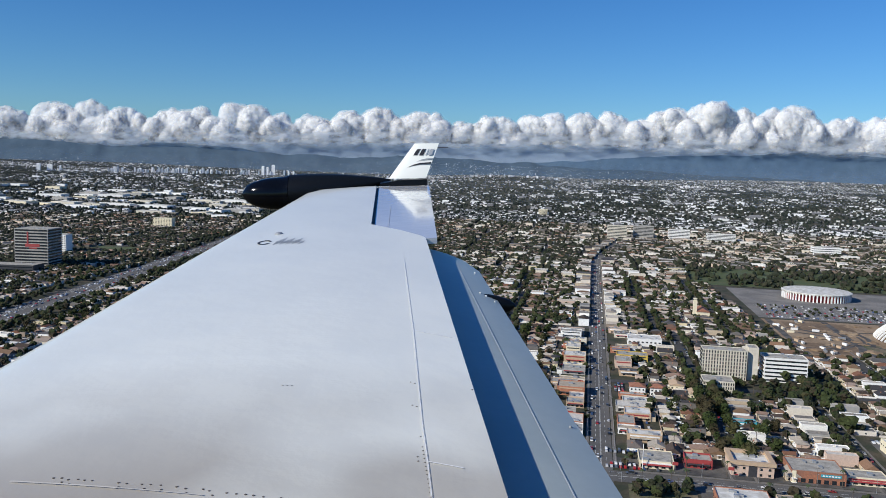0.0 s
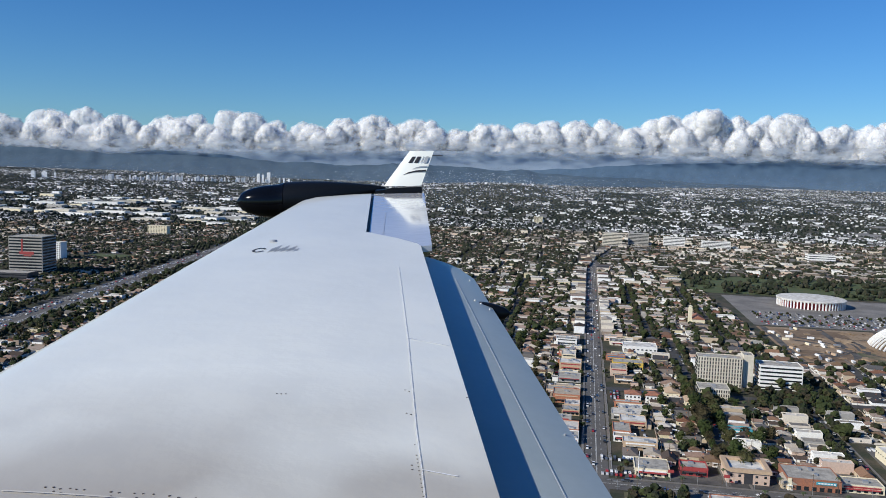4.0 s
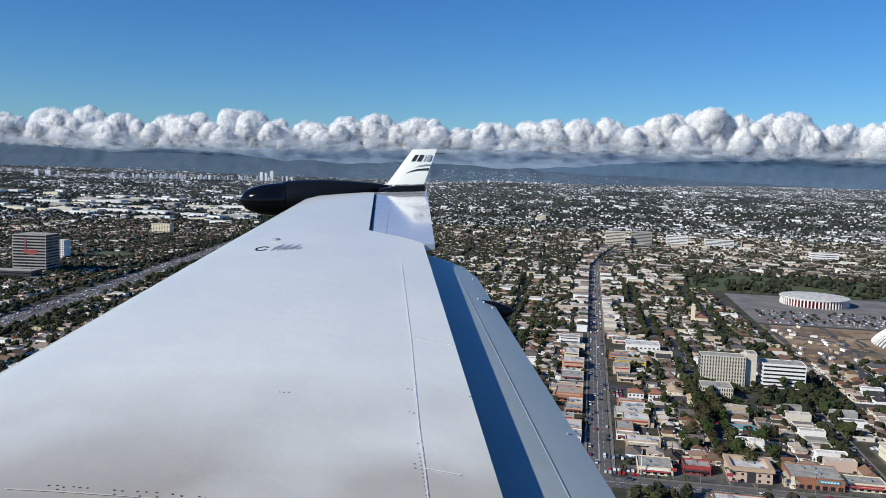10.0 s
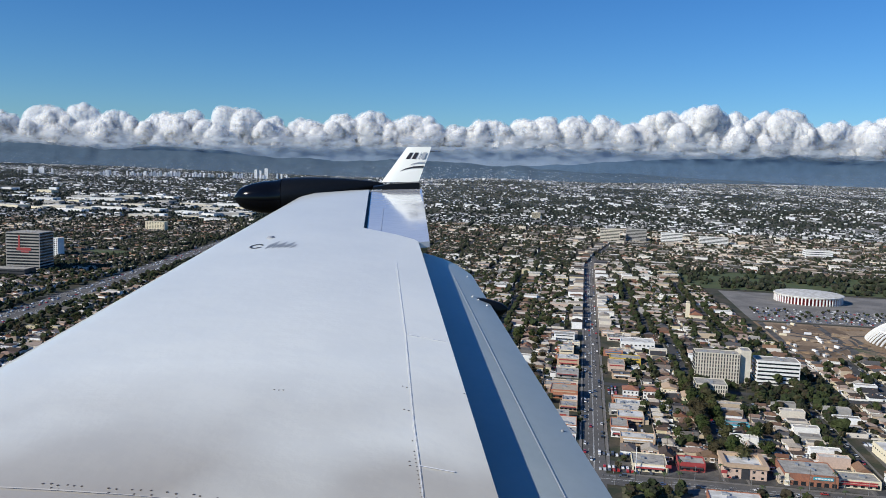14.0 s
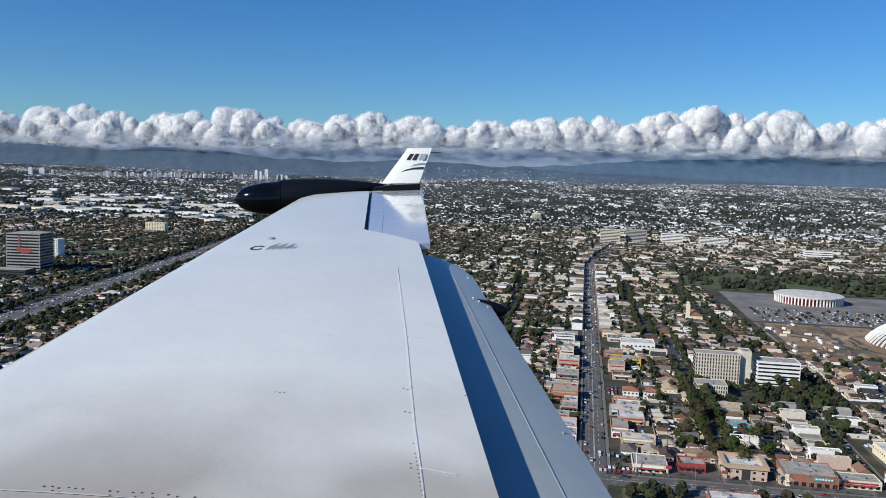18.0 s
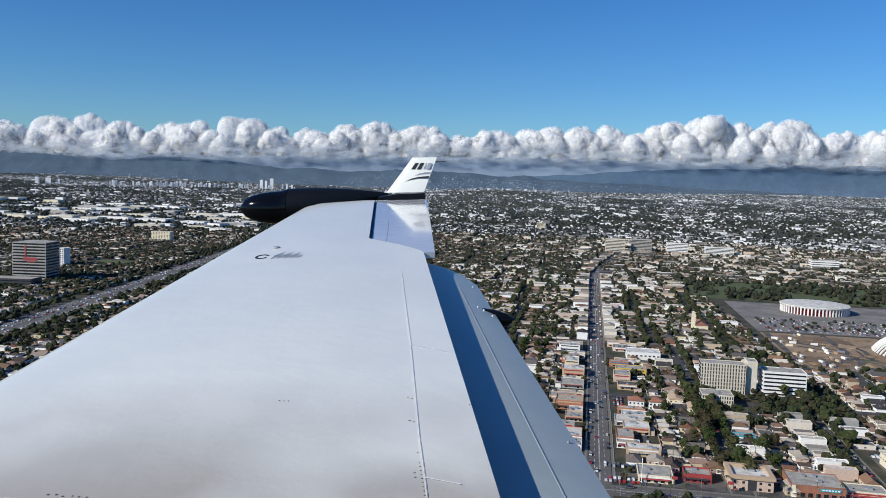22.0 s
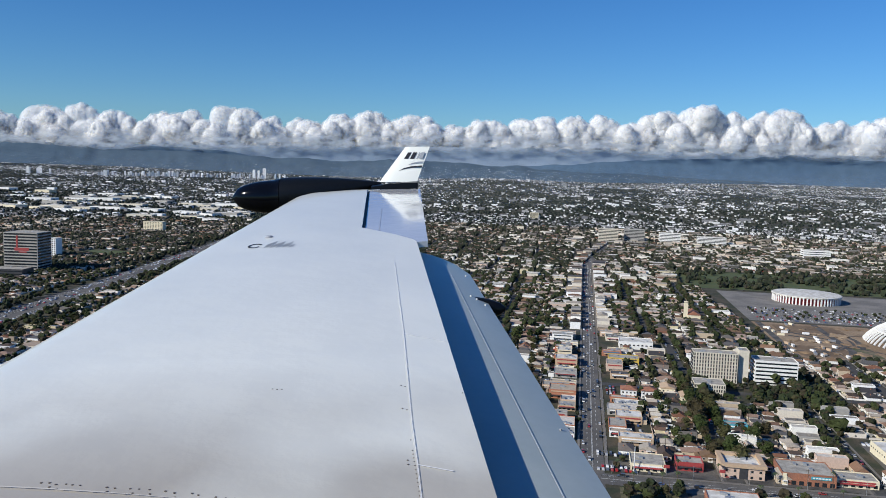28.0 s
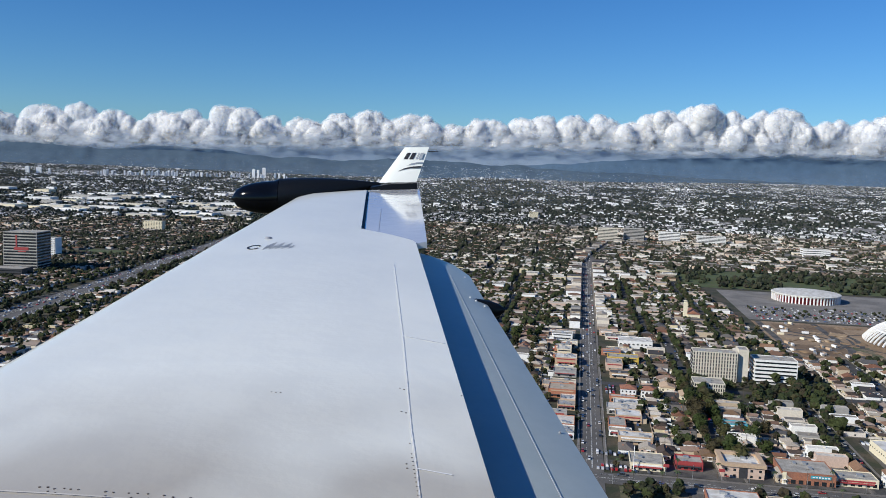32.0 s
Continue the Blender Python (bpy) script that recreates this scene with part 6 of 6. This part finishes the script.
# ---- street furniture ----
lampm = thing("street_lamp", pose(0, 0, -500), "grey street lamp with a curved arm", "street lamp", "street lamps")
part("pole", Shape().tube(0, 0, 0, 9, 0.11, 0.07, 8), M["steel"], lampm)
part("arm", Shape().loft([[(x + dx, dy, z) for dx, dy in ((-.05, -.05), (.05, -.05), (.05, .05), (-.05, .05))] for x, z in ((0, 8.8), (0.8, 9.3), (2.2, 9.4))]), M["steel"], lampm)
part("lamp_head", Shape().box(1.9, 2.7, -0.16, 0.16, 9.3, 9.5), M["steel"], lampm)
for b in range(540, 860, 32):
    for sd_ in (-1, 1):
        put(lampm, spot(A0 + sd_ * 9.4, b, 180 if sd_ > 0 else 0, 0.2))
for a in range(-60, 240, 34):
    if abs(a - A0) > 14:
        put(lampm, spot(a, 526, -90, 0.2))
mast = thing("utility_pole", pose(0, 0, -500), "brown wooden utility pole with a cross-arm", "utility pole", "utility poles")
part("pole", Shape().tube(0, 0, 0, 11, 0.16, 0.11, 7), M["bark"], mast)
part("cross_arm", Shape().box(-1.2, 1.2, -0.07, 0.07, 10.0, 10.18), M["bark"], mast)
for x in (-1.0, 0.0, 1.0):
    part("insulator", Shape().tube(x, 0, 10.18, 10.45, 0.05, 0.03, 6), M["steel"], mast)
for k in (-1, 0, 1, 2):
    for b in range(450, 860, 42):
        put(mast, spot(A0 + STEP * (k + 0.5), b, 0))
for a, b, turn in ((A0 + 12, 505, 0), (A0 - 12, 525.5, 180), (A0 + 12, 525.5, 90), (A0 - 12, 505, -90)):
    ts = thing("traffic_light", spot(a, b, turn, 0.2), "grey traffic light mast with an arm over the road", "traffic light", "traffic lights at the crossing")
    part("pole", Shape().tube(0, 0, 0, 6.4, 0.14, 0.1, 8), M["steel"], ts)
    part("arm", Shape().box(-7.5, 0, -0.07, 0.07, 5.9, 6.04), M["steel"], ts)
    for x in (-7.0, -3.6):
        part("signal_head", Shape().box(x - 0.2, x + 0.2, -0.3, -0.07, 5.2, 6.3), M["dark"], ts)
for a, b in ((38, 504), (55, 503), (64, 504), (112, 504), (133, 503), (158, 504), (186, 503), (30, 531), (67, 531), (92, 532), (126, 531), (160, 531)):
    put(rh.choice(palms), spot(a, b, rh.uniform(0, 360)) @ Matrix.Scale(rh.uniform(0.75, 1.0), 4))
bill = thing("billboard_pole", spot(40, 531), "tall white sign pole at the crossing", "sign pole")
part("pole", Shape().tube(0, 0, 0, 17, 0.3, 0.22, 10), M["white_wall"], bill)
for a, c in ((60, "red"), (94, "red"), (-14, "blue"), (-46, "red")):
    sg = thing("shop_sign", spot(a, 529.5, 0, 0.1), ("red" if c == "red" else "blue") + " shop sign on a grey post", "sign")
    part("post", Shape().tube(0, 0, 0, 5.2, 0.12, 0.12, 8), M["steel"], sg)
    part("panel", Shape().box(-1.8, 1.8, -0.18, 0.18, 5.2, 7.2), M[c], sg)

# ---- skyline, hills, clouds ----
rk = random.Random(3)


def bearing(deg, r):
    return r * math.sin(radians(deg)), r * math.cos(radians(deg))


# tall towers by bearing, height and width, then the low crowd round them
TALL = ((-12.36, 44, 15), (-12.08, 40, 12), (-11.7, 52, 17), (-10.95, 24, 9), (-10.69, 26, 9), (-13.28, 24, 9), (-16.28, 26, 9), (-21.69, 24, 10), (-21.2, 20, 10), (-26.04, 30, 17), (-25.42, 28, 24))
for k in range(120):
    if k < len(TALL):
        deg, hh, w = TALL[k]
    elif k < 90:
        deg, hh, w = rk.gauss(-17.6, 3.0), rk.uniform(8, 26), rk.uniform(5, 11)
    else:
        deg, hh, w = rk.gauss(6, 7), rk.uniform(5, 11), rk.uniform(5, 12)
    x, y = bearing(deg, 4380)
    b = thing("high_rise", pose(x, y, ground_z(x, y) - 3, 0, 0, rk.uniform(-20, 20)), "pale high-rise block of a hazy far skyline", "high-rise", "far skyline")
    d = rk.uniform(6, 12)
    part("shaft", Shape().box(-w / 2, w / 2, -d / 2, d / 2, 0, hh + 3), M["tower"], b)
    part("crown", Shape().box(-w / 3, w / 3, -d / 3, d / 3, hh + 3, hh + 5), M["tower"], b)


def slope_z(deg, u, r0, r1, prof):
    """The land between a range's foot (u = 0) and its crest (u = 1)."""
    q = 0
    for (d0, h0), (d1, h1) in zip(prof, prof[1:]):
        if d0 <= deg <= d1:
            t = (deg - d0) / (d1 - d0)
            q = h0 + (h1 - h0) * t * t * (3 - 2 * t)
    far = 1 / math.cos(radians(deg))
    x, y = bearing(deg, (r0 + (r1 - r0) * u) * far)
    crest = EYE + r1 * far * math.tan(radians(q)) + 7 * noise.noise(Vector((deg * 0.8, r0 * .1, 2))) + 4 * noise.noise(Vector((deg * 3.1, 4, 2)))
    base = ground_z(x, y) - 8
    return x, y, base + (crest - base) * (u ** 1.2) + 9 * math.sin(math.pi * u) * noise.noise(Vector((deg * 1.6, u * 3, 7)))


def ridge(name, r0, r1, prof, label, mat="hill"):
    """A mountain range across the view: prof gives the crest's height above the eye in degrees by bearing."""
    s, n, rows_ = Shape(), 340, 11
    s.v = [slope_z(-44 + 88 * i / n, j / (rows_ - 1), r0, r1, prof) for j in range(rows_) for i in range(n + 1)]
    s.f = [(j * (n + 1) + i, j * (n + 1) + i + 1, (j + 1) * (n + 1) + i + 1, (j + 1) * (n + 1) + i) for j in range(rows_ - 1) for i in range(n)]
    ob = new(name, s.mesh(name, M[mat], smooth=True, fix=False))
    tagged(ob, label, "mountains", kind="structure")


# crest heights; the ranges' haze lies in their blue colour
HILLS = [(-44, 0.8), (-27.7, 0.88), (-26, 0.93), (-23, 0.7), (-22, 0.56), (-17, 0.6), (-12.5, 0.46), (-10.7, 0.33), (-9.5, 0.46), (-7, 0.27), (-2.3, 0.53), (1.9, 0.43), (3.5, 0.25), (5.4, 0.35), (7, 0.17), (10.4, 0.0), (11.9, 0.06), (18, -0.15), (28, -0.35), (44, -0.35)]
ridge("backdrop_hills", 4600, 4780, HILLS, "hills along the horizon, tinted dark blue for haze")
ridge("backdrop_range", 4782, 4800, [(-44, 0.6), (-22, 0.45), (-18.6, 0.88), (-14.4, 0.72), (-11.8, 0.35), (0, 0.2), (4.6, 0.25), (8.5, 0.5), (12.2, 0.85), (16, 1.1), (19.4, 1.2), (22.7, 1.45), (24.4, 1.45), (28, 1.25), (44, 1.2)], "mountains under the clouds, tinted paler blue for haze", "hill_far")
specks = Shape()
for k in range(900):
    deg, u = rk.gauss(2, 5) if k % 3 else rk.uniform(-26, 28), rk.random() ** 1.6 * (0.8 if k % 3 else 0.3)
    x, y, z = slope_z(deg, u, 4600, 4780, HILLS)
    w = rk.uniform(0.8, 2.4)
    specks.box(x - w, x + w, y - 2, y + 2, z - 5, z + rk.uniform(0.8, 2.4))
tagged(new("hillside_houses", specks.mesh("hillside_houses", M["tower"], fix=False)), "pale specks of houses on the hazy hills", "houses", kind="stuff")
rl = random.Random(17)


def billow(p, off):
    """Rounded swellings with creases between them, at four sizes."""
    q, d = Vector(p) + off, 0.0
    for wave, swell in ((210, 36), (84, 12), (32, 3.8), (14, 1.0)):
        d += swell * (abs(noise.noise(q / wave)) * 2.2 - 0.55)
    return d


def dome(shapes, c, rx, ry, rz, floor, swells=(0.0,)):
    """A swelling half of a cloud towards the eye; one shape for each amount by which it is blown up."""
    na, nb = int(36 + rx * 0.42), int(24 + rz * 0.34)
    off = Vector((rl.uniform(-900, 900), rl.uniform(-900, 900), rl.uniform(-900, 900)))
    pts = []
    for j in range(nb + 1):
        e = math.pi * (j / nb - 0.42)
        for i in range(na + 1):
            g = math.pi * (1.08 + 0.0 - 1.16 * (i / na) + 1.0)
            n = Vector((math.cos(g) * math.cos(e), math.sin(g) * math.cos(e), math.sin(e)))
            p = Vector((c[0] + rx * n.x, c[1] + ry * n.y, c[2] + rz * n.z))
            pts.append((p, n, billow(p, off)))
    faces = [(j * (na + 1) + i, j * (na + 1) + i + 1, (j + 1) * (na + 1) + i + 1, (j + 1) * (na + 1) + i) for j in range(nb) for i in range(na)]
    for s_, out in zip(shapes, swells):
        s_.add([((p + n * (d + out)).x, (p + n * (d + out)).y, max((p + n * (d + out)).z, floor - 8)) for p, n, d in pts], faces)


# bearing in degrees, top above the eye in degrees, half width in degrees
HEAPS = [(-31, 3.2, 2.2), (-27.8, 2.9, 1.6), (-24.9, 3.35, 1.7), (-22.9, 3.35, 1.5), (-21, 3.2, 1.2), (-18.3, 3.2, 1.2), (-16.8, 3.35, 1.3), (-13.5, 3.8, 1.6), (-11.3, 3.15, 1.0), (-9.2, 3.15, 1.3),
         (-6.6, 3.5, 1.4), (-4.7, 3.7, 1.4), (-2.4, 3.65, 1.3), (-1, 3.7, 1.1), (1.2, 3.0, 1.5), (3.4, 3.6, 1.3), (6.6, 3.65, 1.7), (9.4, 3.65, 1.15), (11.2, 3.85, 1.1), (13.6, 3.75, 1.0), (15, 4.4, 1.3), (17.3, 4.7, 1.7),
         (19.6, 4.0, 1.2), (20.9, 4.15, 1.0), (22.5, 4.6, 1.5), (25.3, 3.8, 1.7), (27.9, 3.85, 1.9), (31, 3.8, 2.4)]


def cloud_base(deg):
    return 1.95 if deg > 4.6 else 1.95 - 0.025 * (4.6 - deg)


for deg, top, hw in HEAPS:
    top += 0.3 if 13 < deg < 24 else 0.16
    R = (4948 + rl.uniform(-14, 14)) / math.cos(radians(deg))
    base, peak = EYE + R * math.tan(radians(cloud_base(deg) - 0.4)), EYE + R * math.tan(radians(top))
    core, near, wide_ = Shape(), Shape(), Shape()
    both = ((core, near, wide_), (0.0, 5.0, 11.0))
    wm, hm = R * math.tan(radians(hw)), peak - base
    x, y = bearing(deg, R)
    dome(both[0], (x, y, base + hm * 0.22), wm * 1.2, 55, hm * 0.66, base, both[1])
    for k in range(3 + int(hw * 2.2)):
        u = rl.uniform(-1.3, 1.3)
        size = rl.uniform(0.26, 0.6)
        x, y = bearing(deg + u * hw, R - 25 + 18 * rl.uniform(-1, 1))
        dome(both[0], (x, y, base + hm * (0.12 + rl.uniform(0.0, 0.46) * (1 - abs(u) * 0.7))), wm * size, 40, hm * size * rl.uniform(0.6, 0.85), base, both[1])
    ob = new("cloud", core.mesh("cloud", M["cloud"], smooth=True, fix=False))
    tagged(ob, "white heaped cumulus cloud with a grey flat base", "cloud", "cumulus bank")
    for sh in (near, wide_):
        veil = new("veil", sh.mesh("veil", M["cloud_veil"], smooth=True, fix=False))
        veil.parent = ob
        tagged(veil, "thin ragged edge of the cloud")
# added wall painted as haze; it covers the bare sky low down
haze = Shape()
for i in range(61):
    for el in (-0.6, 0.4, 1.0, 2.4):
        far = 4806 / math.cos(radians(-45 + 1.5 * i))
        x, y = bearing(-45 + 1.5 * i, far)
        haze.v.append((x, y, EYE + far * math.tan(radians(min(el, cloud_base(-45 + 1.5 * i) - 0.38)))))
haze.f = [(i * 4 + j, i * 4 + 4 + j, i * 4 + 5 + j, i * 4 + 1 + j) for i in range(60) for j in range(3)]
tagged(new("backdrop_haze", haze.mesh("backdrop_haze", M["haze"], smooth=True, fix=False)), "grey-blue backdrop wall painted as haze under the far clouds", "haze", kind="structure")
# the flat grey layer under the heaps: a thin uneven sheet, densest in its middle
for r_, up, down in ((4776, 1.05, 0.62), (4764, 0.50, 0.80)):
    deck, cover, na, nb = Shape(), [], 240, 16
    for i in range(na + 1):
        deg = -45 + 90 * i / na
        low = cloud_base(deg) - down + 0.16 * noise.noise(Vector((deg * 0.3, r_, 1)))
        high = cloud_base(deg) + up + 0.22 * noise.noise(Vector((deg * 0.5, r_, 4)))
        for j in range(nb + 1):
            v = j / nb
            far = r_ / math.cos(radians(deg))
            x, y = bearing(deg, far + 9 * noise.noise(Vector((deg * 1.1, v * 4, r_))))
            deck.v.append((x, y, EYE + far * math.tan(radians(low + (high - low) * v))))
            cover.append(min(1.0, 3.0 * v, 1.5 * (1 - v)))
    deck.f = [(i * (nb + 1) + j, (i + 1) * (nb + 1) + j, (i + 1) * (nb + 1) + j + 1, i * (nb + 1) + j + 1) for i in range(na) for j in range(nb)]
    # its grey is the heaps' base shade, painted in
    me = deck.mesh("cloud_deck", M["cloud_grey"], smooth=True, fix=False)
    me.attributes.new("cover", "FLOAT", "POINT").data.foreach_set("value", cover)
    tagged(new("backdrop_cloud_deck", me), "flat cloud layer over the mountains, base shade painted grey", "cloud", kind="structure")
# thin see-through blue sheets, layer behind layer, imitating aerial haze over the far plain
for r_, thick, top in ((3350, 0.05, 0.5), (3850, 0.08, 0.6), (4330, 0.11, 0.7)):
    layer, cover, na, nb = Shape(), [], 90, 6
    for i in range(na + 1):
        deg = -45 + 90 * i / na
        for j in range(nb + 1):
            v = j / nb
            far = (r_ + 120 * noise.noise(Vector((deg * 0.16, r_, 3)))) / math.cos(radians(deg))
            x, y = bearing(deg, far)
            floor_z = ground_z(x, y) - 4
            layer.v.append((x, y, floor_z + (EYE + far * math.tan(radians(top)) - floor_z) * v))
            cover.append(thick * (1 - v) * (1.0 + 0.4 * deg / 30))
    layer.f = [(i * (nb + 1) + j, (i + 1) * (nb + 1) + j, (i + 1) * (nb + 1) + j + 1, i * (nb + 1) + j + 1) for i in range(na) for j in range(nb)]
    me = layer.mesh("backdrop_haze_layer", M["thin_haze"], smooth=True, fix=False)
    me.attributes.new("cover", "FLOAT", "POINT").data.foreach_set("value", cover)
    tagged(new("backdrop_haze_layer", me), "thin blue sheet imitating haze over the far plain", "haze", kind="structure")
